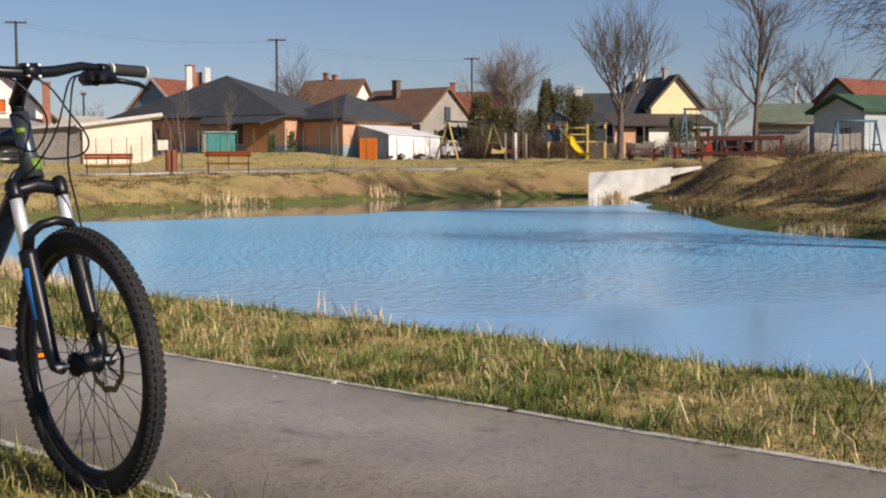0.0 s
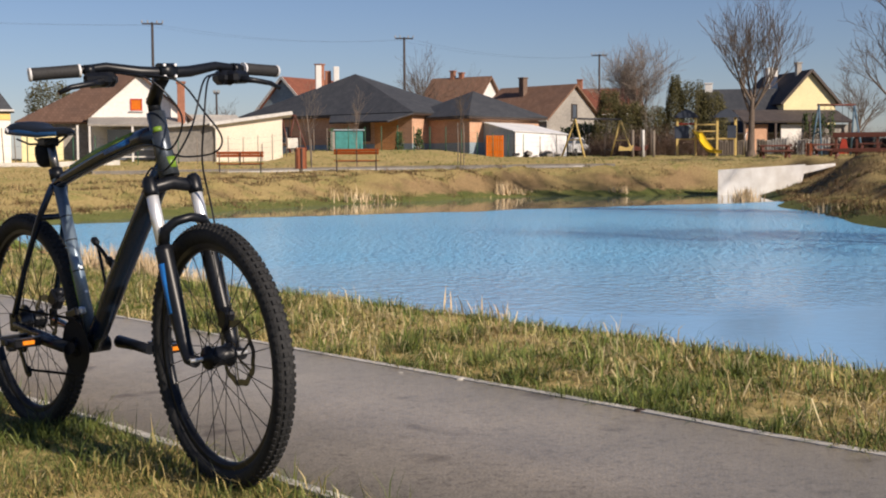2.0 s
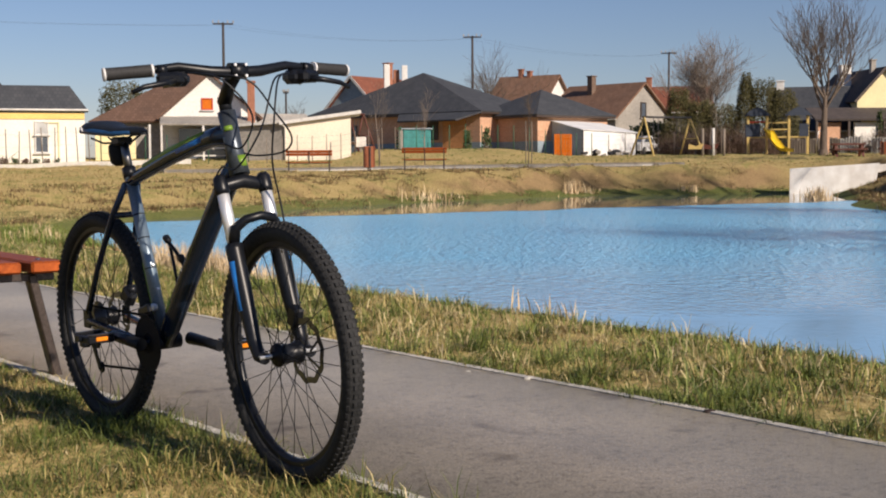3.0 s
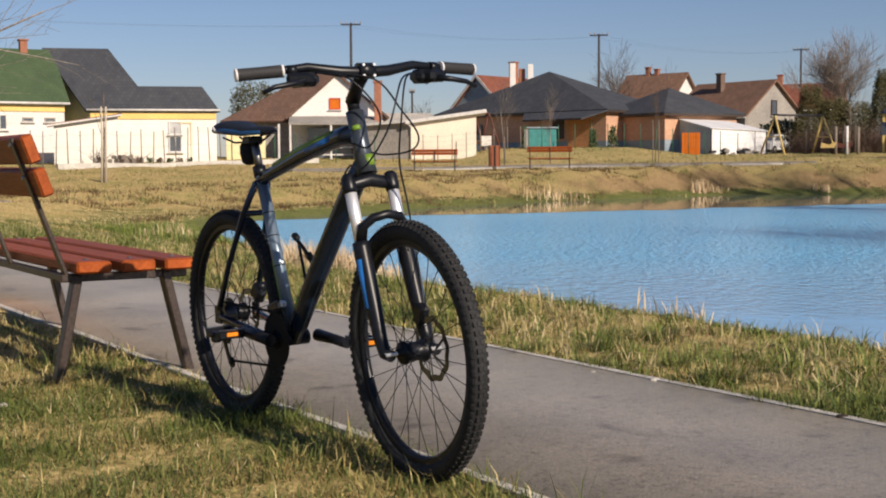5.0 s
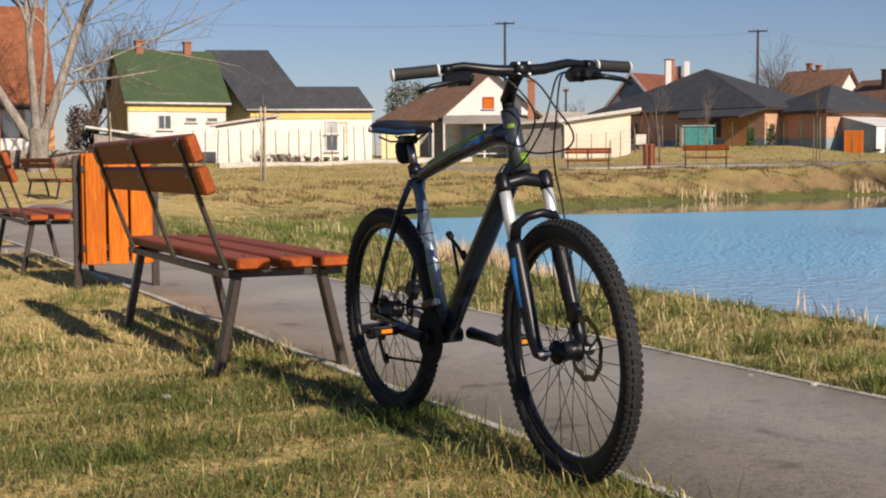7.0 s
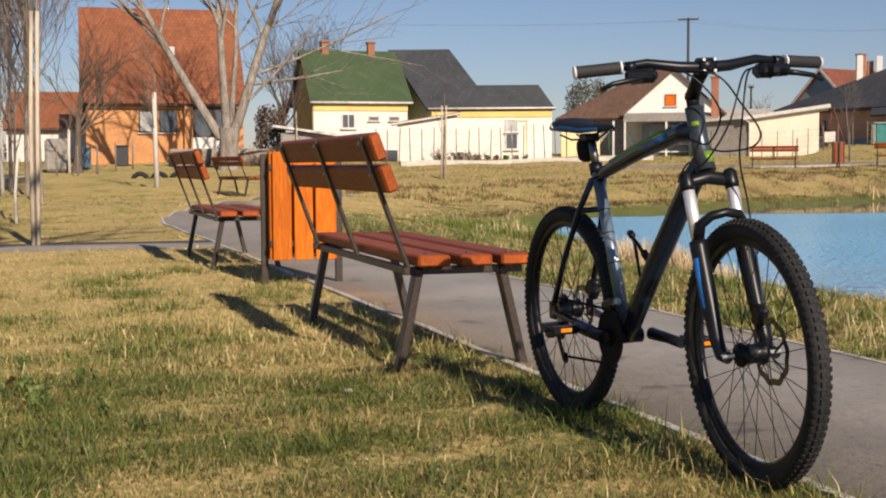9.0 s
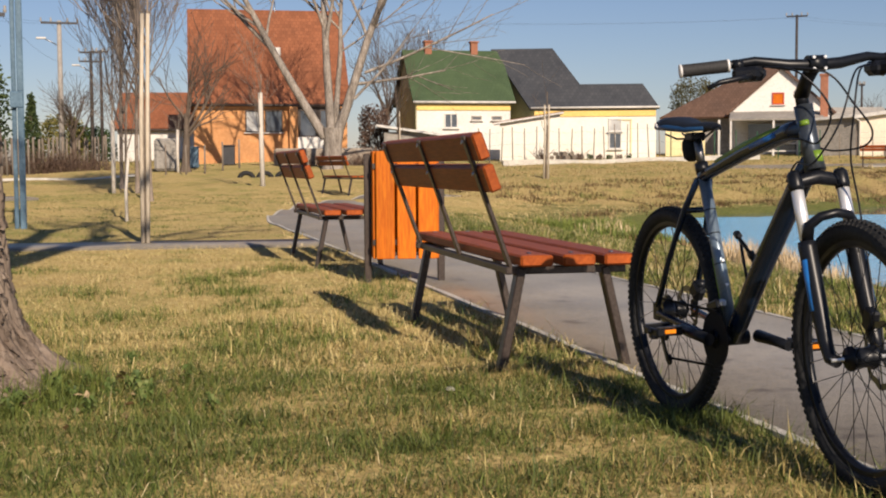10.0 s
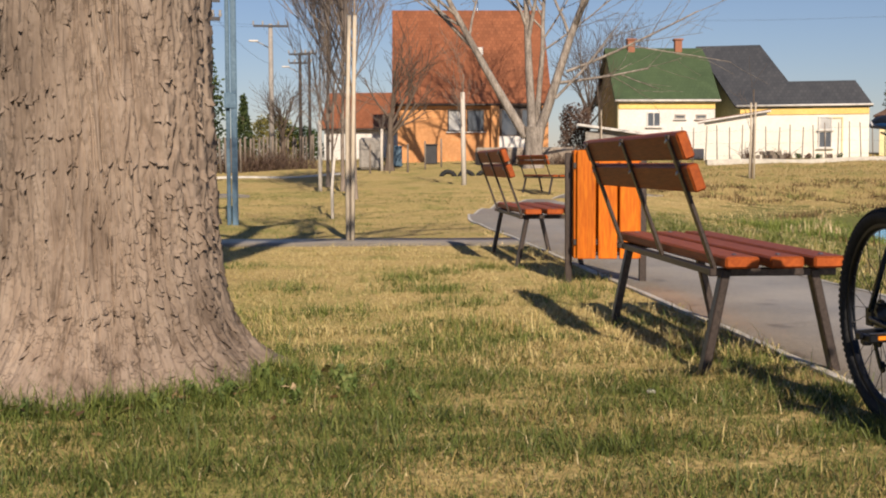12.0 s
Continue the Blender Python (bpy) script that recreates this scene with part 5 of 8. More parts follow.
part("front_gable", Mesh().prism([(-1.75, -0.6, -1), (4.05, -0.6, -1), (4.05, -0.6, 2.85), (1.15, -0.6, 5.4), (-1.75, -0.6, 2.85)], (0, 4.4, 0)), WHITE_WALL, h, "white rendered front gable")
part("roof", slab([(-2.15, -0.9, 2.67), (1.15, -0.9, 5.57), (1.15, 4, 5.57), (-2.15, 4, 2.67)], 0.14), SHADED_BROWN_ROOF, h, "", True)
part("roof", slab([(4.45, -0.9, 2.67), (4.45, 4, 2.67), (1.15, 4, 5.57), (1.15, -0.9, 5.57)], 0.14), SHADED_BROWN_ROOF, h, "", True)
window(h, 0.98, -0.62, 3.55, 0.72, 0.74, RED_PAINT, END_WOOD, None, 0, "shutter")
part("terrace_roof", slab([(-1.9, -3.2, 2.25), (3.6, -3.2, 2.25), (3.6, -0.5, 2.8), (-1.9, -0.5, 2.8)], 0.1), GREY_WALL, h)
for u in (-2.5, -1.8, 0.7, 2.1, 3.5):
    part("terrace_post", Mesh().box((u, -3.1, 0.8), (0.12, 0.12, 2.8)), PALE_TRIM, h)
part("terrace_rail", Mesh().box((1.3, -3.1, 0.75), (4.4, 0.08, 0.1)).box((1.3, -3.1, 0.3), (4.4, 0.08, 0.08)), PALE_TRIM, h)
part("terrace_glazing", Mesh().box((1.3, -1.2, 0.9), (4.2, 0.05, 2.2)), PANE, h)
h = thing("brick_chimney", spot(16.85, 82, 1.25), "tall slim orange brick chimney", "chimney")
part("shaft", Mesh().box((0, 0, 2.3), (0.46, 0.46, 5.0), None, 0.02), BRICK, h)
part("cap", Mesh().box((0, 0, 4.85), (0.58, 0.58, 0.14), None, 0.02), BRICK, h)
h = gable_house(spot(16.0, 86, 1.25, 15), "low outbuilding with a pale roof", 5.5, 5, 1.9, 3.0, "u", WHITE_WALL, roof_mat("pale_sheet_roof", (0.42, 0.39, 0.35), (0.50, 0.47, 0.42), 0.4))
# cream shed with the sloping roof
sd = thing("garden_shed", spot(14.05, 78, 1.28), "cream-rendered flat shed with a sloping white roof edge", "shed")
part("wall", Mesh().prism([(-1.9, 0, -0.5), (2.05, 0, -0.5), (2.05, 0, 2.72), (-1.9, 0, 2.18)], (0, 4, 0)), CREAM_WALL, sd)
part("side_wall", Mesh().prism([(-5.0, 1.2, -0.5), (-1.92, 0.05, -0.5), (-1.92, 0.05, 2.16), (-5.0, 1.2, 2.0)], (0.05, 3.5, 0)), GREY_WALL, sd, "brown-grey shaded side wall")
part("roof", slab([(-2.2, -0.35, 2.24), (2.65, -0.35, 2.90), (2.65, 4.3, 2.90), (-2.2, 4.3, 2.24)], 0.2), PALE_TRIM, sd, "white-edged sloping roof")
part("side_roof", slab([(-5.3, 1.0, 2.1), (-2.0, -0.3, 2.3), (-2.0, 4.3, 2.3), (-5.3, 4.3, 2.1)], 0.16), PALE_TRIM, sd)
part("downpipe", Mesh().tube([(-2.1, -0.32, 2.1), (-1.85, -0.08, 1.9), (-1.85, -0.08, -0.4)], 0.05, 8), PALE_TRIM, sd)
# green-roofed house and its slate-roofed extension
h = gable_house(spot(32.2, 75, 1.1, 12), "white house with a steep green roof and shaded olive gable", 5.5, 7.0, 3.45, 6.4, "u", WHITE_WALL, GREEN_ROOF, 0.25)
part("gable_face", Mesh().prism([(-2.77, 0, -1), (-2.77, 7.0, -1), (-2.77, 7, 3.45), (-2.77, 3.5, 6.35), (-2.77, 0, 3.45)], (-0.03, 0, 0)), OLIVE_WALL, h)
part("cornice", Mesh().box((0, -0.03, 3.02), (5.5, 0.06, 0.34)), OCHRE_BAND, h, "yellow band under the eaves")
window(h, -0.75, -0.02, 2.25, 0.8, 0.85)
window(h, 0.75, -0.02, 2.4, 0.6, 0.25, GREY_WALL, PANE, None, 0, "vent_window")
window(h, 1.95, -0.02, 2.4, 0.6, 0.25, GREY_WALL, PANE, None, 0, "vent_window")
chimney(h, -1.45, 3.4, 6.2, 7.0, 0.42)
chimney(h, 1.35, 3.4, 6.2, 7.0, 0.42)
part("aerial", Mesh().tube([(-1.4, 3.4, 7), (-1.4, 3.4, 8.0)], 0.03, 6), GALV, h)
ex = thing("house", spot(27.2, 75, 1.1), "pale yellow bungalow wing under a dark slate roof", "house")
part("wall", Mesh().box((0.95, 4.0, 1.0), (6.9, 7.6, 4.0)), PALE_YELLOW, ex)
part("gable_wall", Mesh().prism([(-2.5, 0.2, -1), (-4.9, 4, -1), (-4.9, 4, 6.5), (-2.5, 0.2, 3.0)], (0.3, 0.2, 0)), OLIVE_WALL, ex, "olive shaded side wall")
fr = [(-2.75, 0.0, 2.92), (4.6, 0.0, 2.92), (3.7, 1.4, 4.36), (0.1, 1.4, 4.36), (-1.55, 4, 6.68), (-5.25, 4, 6.68)]
part("roof", slab(fr, 0.14), SLATE_ROOF, ex, "", True)
part("roof", slab([(-1.55, 4, 6.68), (0.1, 1.4, 4.36), (0.1, 7.8, 4.2), (-1.3, 8, 4.0)], 0.14), SLATE_ROOF, ex, "", True)
part("roof", slab([(0.1, 1.4, 4.36), (3.7, 1.4, 4.36), (4.6, 8, 2.92), (0.1, 8, 2.92)], 0.14), SLATE_ROOF, ex, "", True)
part("roof", slab([(3.7, 1.4, 4.36), (4.6, 0.0, 2.92), (4.6, 8, 2.92)], 0.14), SLATE_ROOF, ex, "", True)
part("cornice", Mesh().box((0.95, 0.17, 2.62), (6.9, 0.06, 0.34)), OCHRE_BAND, ex, "yellow band under the eaves")
part("gutter", Mesh().tube([(-2.7, -0.05, 2.95), (4.6, -0.05, 2.95)], 0.06, 8), PALE_TRIM, ex)
window(ex, 2.1, 0.17, 1.95, 0.74, 0.75, PALE_TRIM, PALE_PANE, None, 0)
window(ex, 2.1, 0.17, 1.05, 0.74, 0.95, PALE_TRIM, PANE, None, 1, "balcony_door")
part("door_surround", Mesh().box((3.0, 0.17, 1.3), (0.08, 0.06, 1.9)).box((2.65, 0.17, 2.25), (0.78, 0.06, 0.08)), YELLOW_WALL, ex)
lt = thing("lean_to_shed", spot(29.3, 70, 1.0), "cream lean-to outbuilding with a sloping red-edged roof", "shed")
part("wall", Mesh().prism([(-1.6, 0, -0.4), (1.6, 0, -0.4), (1.6, 0, 2.55), (-1.6, 0, 2.05)], (0, 2.5, 0)), PALE_YELLOW, lt)
part("roof", slab([(-2.0, -0.25, 2.08), (1.8, -0.25, 2.66), (1.8, 2.8, 2.66), (-2.0, 2.8, 2.08)], 0.07), DARKRED_ROOF, lt, "red-brown roof edge")
part("verge_board", Mesh().prism([(-2.0, -0.28, 1.95), (1.8, -0.28, 2.53), (1.8, -0.28, 2.62), (-2.0, -0.28, 2.04)], (0, 0.025, 0)), PALE_TRIM, lt, "white verge board")
lt = thing("lean_to_shed", spot(34.6, 68, 1.0), "low grey shed with a flat pale roof", "shed")
part("wall", Mesh().box((0, 1, 0.6), (2.6, 2, 1.9)), GREY_WALL, lt)
part("roof", slab([(-1.7, -0.4, 1.95), (1.7, -0.4, 1.45), (1.7, 2.4, 1.45), (-1.7, 2.4, 1.95)], 0.12), PALE_TRIM, lt)
sl = thing("yellow_wall", spot(22.6, 82, 1.2), "bright yellow garden wall beside the house", "wall")
part("body", Mesh().box((0, 0, 0.9), (2.4, 0.3, 2.4), None, 0.02), YELLOW_WALL, sl)
# orange house
h = gable_house(spot(40.65, 72, 0.95, 3), "orange-rendered house under a tall orange tiled roof", 8.2, 10, 3.42, 8.75, "u", ORANGE_WALL, RED_ROOF, 0.3, trim=DARK_TRIM)
window(h, -0.85, -0.02, 2.3, 1.0, 1.2, DARK_TRIM, PALE_PANE, None, 0)
window(h, 0.2, -0.02, 2.3, 0.95, 1.2, DARK_TRIM, PANE, None, 0)
part("terrace_recess", Mesh().box((2.75, -0.03, 1.6), (2.6, 0.05, 3.0)), DARK_TRIM, h, "dark glazed terrace recess")
window(h, 2.05, -0.1, 2.2, 0.95, 1.5, DARK_TRIM, PANE, None, 0)
window(h, 3.3, -0.1, 2.2, 1.2, 1.5, DARK_TRIM, PANE, None, 0)
part("terrace_rail", Mesh().box((2.75, -0.4, 1.05), (2.6, 0.08, 0.75)), WHITE_WALL, h, "white terrace parapet")
part("pillar", Mesh().box((1.25, -0.25, 1.5), (0.45, 0.4, 3.2)), ORANGE_WALL, h)
part("pillar", Mesh().box((4.0, -0.25, 1.5), (0.35, 0.4, 3.2)), ORANGE_WALL, h)
part("plinth", Mesh().box((0, -0.03, -0.1), (8.25, 0.06, 0.5)), ORANGE_WALL, h)
part("roof_vent", Mesh().box((0.6, 2.4, 6.3), (0.3, 0.3, 0.45)), PALE_TRIM, h)
part("aerial", Mesh().tube([(0.6, 4.9, 8.2), (0.6, 4.9, 9.4)], 0.03, 6), GALV, h)
wl = thing("garden_wall", spot(38.6, 66, 0.85), "low rough stone retaining wall below the terrace", "wall")
part("body", Mesh().box((0.3, 0, 0.35), (5.0, 0.7, 1.0), None, 0.12), STONE_WALL, wl)
h = gable_house(spot(45.35, 86, 1.1, -8), "white house under an orange tiled roof", 5.4, 7, 2.2, 4.5, "u", WHITE_WALL, RED_ROOF, 0.3, trim=DARK_TRIM)
for az, r, col, lab in ((42.45, 66, DARK_STEEL, "black wheeled rubbish bin"), (44.0, 64, BLUE_STEEL, "blue plastic drum beside the tank")):
    wb = thing("wheelie_bin", spot(az, r), lab, "bin")
    part("body", Mesh().box((0, 0, 0.5), (0.62, 0.6, 0.95), None, 0.04), col, wb)
    part("lid", Mesh().box((0, 0, 1.0), (0.68, 0.66, 0.08), None, 0.03), col, wb)
tk = thing("water_tank", spot(45.1, 62), "pale grey plastic water tank", "tank")
part("body", Mesh().box((0, 0, 0.75), (1.1, 1.0, 1.5), None, 0.12), GREY_WALL, tk)
# cut logs stacked before the bungalow
wp = thing("log_pile", spot(27.85, 68), "low pile of weathered cut logs before the bungalow", "log pile")
rng = random.Random(77)
for row in range(3):
    for k in range(6 - row):
        u, z = -0.75 + 0.3 * k + 0.15 * row + rng.gauss(0, 0.03), 0.12 + 0.2 * row
        part("log", Mesh().tube([(u, -0.4 + rng.gauss(0, 0.05), z), (u + rng.gauss(0, 0.05), 0.45, z)], [0.12 * rng.uniform(0.85, 1.15)] * 2, 9), GREY_WOOD if (row + k) % 3 else POLE_WOOD, wp)
# white culvert wall in the far bank
cv = thing("culvert_wall", spot(-8.3, 57.3, WATER_Z), "whitewashed concrete wall set in the far bank", "retaining wall")
part("face", Mesh().prism([(-1.9, 0, -0.4), (1.45, 0.75, -0.4), (1.75, 0.75, 1.30), (-1.9, 0, 1.08)], (0, 0.35, 0)), CULVERT, cv)
part("wing", Mesh().prism([(1.5, 0.8, 0.85), (3.0, 1.15, 1.22), (3.0, 1.15, 1.34), (1.75, 0.8, 1.24)], (0, 0.3, 0)), CULVERT, cv)


# ---------------------------------------------------------------- trees
def grow(limbs, twigs, p, d, length, r, level, rng, bend, kids, lift, tip=0.006, gain=1.0, low=0.55):
    """One limb and, from it, its branches; thick wood goes to limbs, thin wood to twigs."""
    n = 5 if level < 2 else 3
    pts, rad = [p], [r]
    q, dd = p.copy(), d.copy()
    end = max(tip, r * (0.45 if level else 0.5))
    for i in range(n):
        dd = (dd + Vector((rng.gauss(0, bend), rng.gauss(0, bend), rng.gauss(0, bend) + lift))).normalized()
        q = q + dd * (length / n)
        pts.append(q.copy())
        rad.append(r + (end - r) * (i + 1) / n)
    big = r > 0.028
    (limbs if big else twigs).tube(pts, rad, 8 if r > 0.1 else (5 if big else 3), caps=False)
    if level >= len(kids):
        return
    for k in range(kids[level]):
        t = 0.35 + 0.65 * (k + rng.random()) / kids[level] if level else low + (1 - low) * (k + 0.5) / kids[level]
        i = min(int(t * n), n - 1)
        base = pts[i].lerp(pts[i + 1], t * n - i)
        ax = (pts[i + 1] - pts[i]).normalized()
        side = ax.orthogonal().normalized()
        side.rotate(Matrix.Rotation(rng.uniform(0, 6.283) + k * 2.4, 3, ax))
        ang = rng.uniform(0.35, 0.85)
        nd = (ax * math.cos(ang) + side * math.sin(ang)).normalized()
        rr = max(tip, (r + (end - r) * t) * rng.uniform(0.45, 0.68))
        grow(limbs, twigs, base, nd, length * rng.uniform(0.5, 0.8) * (1 if level else gain), rr, level + 1, rng, bend * 1.15, kids, lift, tip)


def bare_tree(m, label, trunk, r, seed, kids, mat=TWIG, lift=0.05, bend=0.09, lean=(0, 0, 1), name="bare_tree", tip=0.006, flare=True, group="bare trees", gain=1.0, low=0.55):
    """A leafless tree: trunk metres of first wood, r its radius."""
    rng = random.Random(seed)
    t = thing(name, m, label, "tree", group)
    limbs, twigs = Mesh(), Mesh()
    d = Vector(lean).normalized()
    if flare:
        limbs.tube([d * -0.3, d * 0.05, d * 0.35], [r * 1.7, r * 1.35, r], 10, caps=False)
    grow(limbs, twigs, Vector((0, 0, 0)), d, trunk, r, 0, rng, bend * 0.35, kids, lift, tip, gain, low)
    part("trunk", limbs, mat, t)
    part("crown", twigs, TWIG if mat is TWIG else mat, t, "leafless crown of fine twigs")
    return t


def leafy(m, label, w, d, h, n, size, mat, seed, cone=0.0, name="shrub", category="shrub", group=""):
    """A crown of many small leaf clumps round a few stems; cone: how far it narrows upwards."""
    rng = random.Random(seed)
    t = thing(name, m, label, category, group)
    st, lv = Mesh(), Mesh()
    for k in range(4):
        st.tube([(rng.uniform(-w, w) * 0.2, rng.uniform(-d, d) * 0.2, -0.2), (rng.uniform(-w, w) * 0.25, rng.uniform(-d, d) * 0.25, h * 0.75)], [0.06, 0.02], 5)
    for k in range(n):
        z = rng.random() ** 0.8
        k2 = (1 - cone * z) * (0.92 + 0.08 * math.sin(z * 7 + seed)) * min(1.0, 0.45 + 4 * z, 0.35 + 3.5 * (1 - z) + cone)
        a = rng.uniform(0, 6.283)
        rr = math.sqrt(rng.uniform(0.25, 1)) * k2
        wob = 1 + 0.25 * noise.noise(Vector((math.cos(a) * 1.5, math.sin(a) * 1.5, z * 4 + seed)))
        c = Vector((math.cos(a) * rr * w / 2 * wob, math.sin(a) * rr * d / 2 * wob, z * h * (0.9 + 0.2 * rng.random())))
        u = Vector((rng.gauss(0, 1), rng.gauss(0, 1), rng.gauss(0, 1))).normalized()
        v = u.orthogonal().normalized()
        s = size * rng.uniform(0.5, 1.3)
        lv.add([c, c + u * s * 0.5 + v * s * 0.35, c + u * s, c + u * s * 0.5 - v * s * 0.35], [(0, 1, 2, 3)])
    part("stem", st, TWIG, t)
    part("foliage", lv, mat, t)
    return t


# the thick trunk on the lawn, with ridged, flaking bark and a flared foot
def build_big_tree():
    t = thing("old_tree", pose(-4.50, 3.02, 0), "old tree with a thick trunk of grey-brown ridged bark", "tree")
    rows, cols = 380, 400
    co = np.zeros((rows, cols, 3))
    angles = [2 * math.pi * j / cols - 0.6 * math.sin(2 * math.pi * j / cols + 0.75) for j in range(cols)]
    for i in range(rows):
        z = -0.15 + 3.6 * (i / (rows - 1)) ** 1.7
        base = 0.392 + 0.012 * math.sin(z * 2.1) + 0.27 * math.exp(-max(z + 0.02, 0) / 0.17) + 0.02 * math.exp(-z / 0.8)
        for j in range(cols):
            a = angles[j]
            ca, sa = math.cos(a), math.sin(a)
            tw = a + 0.10 * z
            cx, cy = math.cos(tw), math.sin(tw)
            lobes = 0.22 * math.exp(-max(z, 0) / 0.22) * (0.5 + 0.5 * math.sin(a * 5 + 1.0 + 0.8 * math.sin(a * 2))) * base
            n1 = noise.noise(Vector((cx * 4.2, cy * 4.2, z * 0.9)))
            n2 = noise.noise(Vector((cx * 8 + 5, cy * 8, z * 1.1 + n1)))
            n3 = noise.noise(Vector((cx * 13, cy * 13 + 3, z * 3.2 + 2 * n2)))
            # strips of bark that overlap like shingles: a slow rise, then a sharp ledge
            strip = (3.0 * n2 + 0.7 * n3 + 1.3 * z + 1.2 * n1) % 1.0
            hook = (2.6 * n3 + 1.3 * n2 - 3.4 * z) % 1.0
            gap = min(1.0, abs(n2) * 9)
            fine = noise.noise(Vector((ca * 38, sa * 38, z * 14)))
            r = base + lobes + 0.022 * n1 + 0.017 * strip + 0.011 * hook - 0.020 * (1 - gap) + 0.005 * fine
            co[i, j] = (ca * r, sa * r, z)
    i, j = np.meshgrid(np.arange(rows - 1), np.arange(cols), indexing="ij")
    j2 = (j + 1) % cols
    f = np.stack([i * cols + j, i * cols + j2, (i + 1) * cols + j2, (i + 1) * cols + j], -1).reshape(-1, 4)
    me = bpy.data.meshes.new("trunk")
    me.from_pydata(co.reshape(-1, 3).tolist(), [], f.tolist())
    me.polygons.foreach_set("use_smooth", [True] * len(me.polygons))
    me.materials.append(BARK)
    part("trunk", me, None, t)
    # plates of loose bark: fast at the top, their ragged lower lip standing off the trunk
    rng = random.Random(5)
    fl = Mesh()
    around = np.array(angles)

    def plate(a, z, h, w, lift2, slant):
        jj = int(np.argmin(np.abs((around - a + math.pi) % (2 * math.pi) - math.pi)))

        def skin(du, dz):
            jq = (jj + int(round(du / 0.0065))) % cols
            iq = min(max(int((max(z + dz + 0.15, 0.0) / 3.6) ** (1 / 1.7) * (rows - 1)), 0), rows - 1)
            return Vector(co[iq, jq])
        out = Vector((math.cos(a), math.sin(a), 0.12))
        at_ = (-1.0, -0.4, 0.3, 1.0)
        lip = [rng.uniform(-0.25, 0.25) + (0.35 if abs(c) < 0.5 else -0.2) for c in at_]
        top = [skin(c * w * 0.6, h * 0.6) - out * 0.003 for c in at_]
        low = [skin(c * w, -h * 0.4 * (1 + q) + c * w * slant) + out * lift2 * (1.0 if abs(c) < 0.5 else 0.55) for c, q in zip(at_, lip)]
        under = [p - out * 0.005 + Vector((0, 0, 0.002)) for p in low]
        fl.add(top + low + under, [(i, i + 4, i + 5, i + 1) for i in range(3)] + [(i + 4, i + 8, i + 9, i + 5) for i in range(3)] + [(i + 8, i, i + 1, i + 9) for i in range(3)])

    for k in range(400):
        a, z = rng.uniform(-2.7, 0.7), rng.uniform(0.05, 1.75)
        if k > 250:
            a, z = rng.uniform(-0.8, 0.75), rng.uniform(0.04, 0.85)
        plate(a, z, rng.uniform(0.02, 0.06), rng.uniform(0.007, 0.022), rng.uniform(0.006, 0.018), rng.gauss(0, 0.5))
    # old scars that run across the trunk in broken rows
    for z, a0, a1 in ((0.83, -1.30, 0.05), (0.96, -1.30, -0.72), (1.11, -1.45, -0.95), (0.30, -1.0, -0.5), (1.42, -0.7, -0.45)):
        a = a0
        while a < a1:
            plate(a, z + rng.gauss(0, 0.008) + 0.03 * (a - a0), 0.022, rng.uniform(0.012, 0.024), rng.uniform(0.014, 0.022), rng.gauss(0.1, 0.2))
            a += rng.uniform(0.05, 0.12)
    tagged(part("loose_bark", fl, BARK, t), kind="stuff")
    rng = random.Random(11)
    limbs, twigs = Mesh(), Mesh()
    for k in range(5):
        a = 0.6 + 1.25 * k
        grow(limbs, twigs, Vector((math.cos(a) * 0.16, math.sin(a) * 0.16, 3.1)), Vector((math.cos(a) * 0.65, math.sin(a) * 0.65, 1)).normalized(), 3.6, 0.2, 0, rng, 0.06, (4, 4, 3), 0.05, 0.008)
    part("limb", limbs, BARK, t)
    part("crown", twigs, TWIG, t, "leafless crown of fine twigs")


build_big_tree()

# pale-barked tree behind the third bench, forked low
t = thing("pale_tree", spot(37.95, 60), "tall grey-barked tree forking low into bare limbs", "tree")
limbs, twigs = Mesh(), Mesh()
rng = random.Random(21)
limbs.tube([(0, 0, -0.4), (0, 0, 0.15), (0.0, 0, 0.6), (0.02, 0, 1.2), (0.05, 0, 1.9)], [0.66, 0.48, 0.41, 0.42, 0.50], 14, caps=False)
for d, ln, r in (((-0.66, 0.05, 1), 8.0, 0.22), ((-0.10, 0.1, 1), 7.5, 0.22), ((0.33, -0.05, 1), 8.0, 0.24), ((0.05, 0.4, 1), 7.0, 0.15)):
    grow(limbs, twigs, Vector((d[0] * 0.5, d[1] * 0.4, 1.45)), Vector(d).normalized(), ln, r, 0, rng, 0.05, (6, 6, 5), 0.035, 0.008)
for p, d, ln in (((1.1, -0.1, 3.9), (1.0, 0, 0.14), 4.2), ((1.5, -0.2, 4.4), (1.0, -0.1, 0.30), 6.4), ((1.0, -0.2, 3.2), (0.75, -0.2, 0.75), 4.2)):
    grow(limbs, twigs, Vector(p), Vector(d).normalized(), ln, 0.075, 1, rng, 0.04, (3, 5, 3), 0.02, 0.008)
part("trunk", limbs, PALE_BARK, t)
part("crown", twigs, PALE_BARK, t, "leafless crown of fine twigs")

bare_tree(spot(-7.75, 82), "slim bare tree beside the playground", 3.6, 0.25, 31, (7, 6, 5, 4), lift=0.22, bend=0.06, tip=0.009, gain=1.35, low=0.62)
bare_tree(spot(-13.46, 70), "tall bare tree behind the picnic benches", 8.0, 0.15, 32, (14, 6, 4, 3), lift=0.08, bend=0.06, tip=0.008, gain=0.38, low=0.30)
bare_tree(spot(-3.1, 100), "wide bushy bare tree over the garden hedge", 2.6, 0.2, 33, (9, 8, 6, 4), GREY_TWIG, lift=0.12, bend=0.08, tip=0.010, gain=1.9, low=0.5)
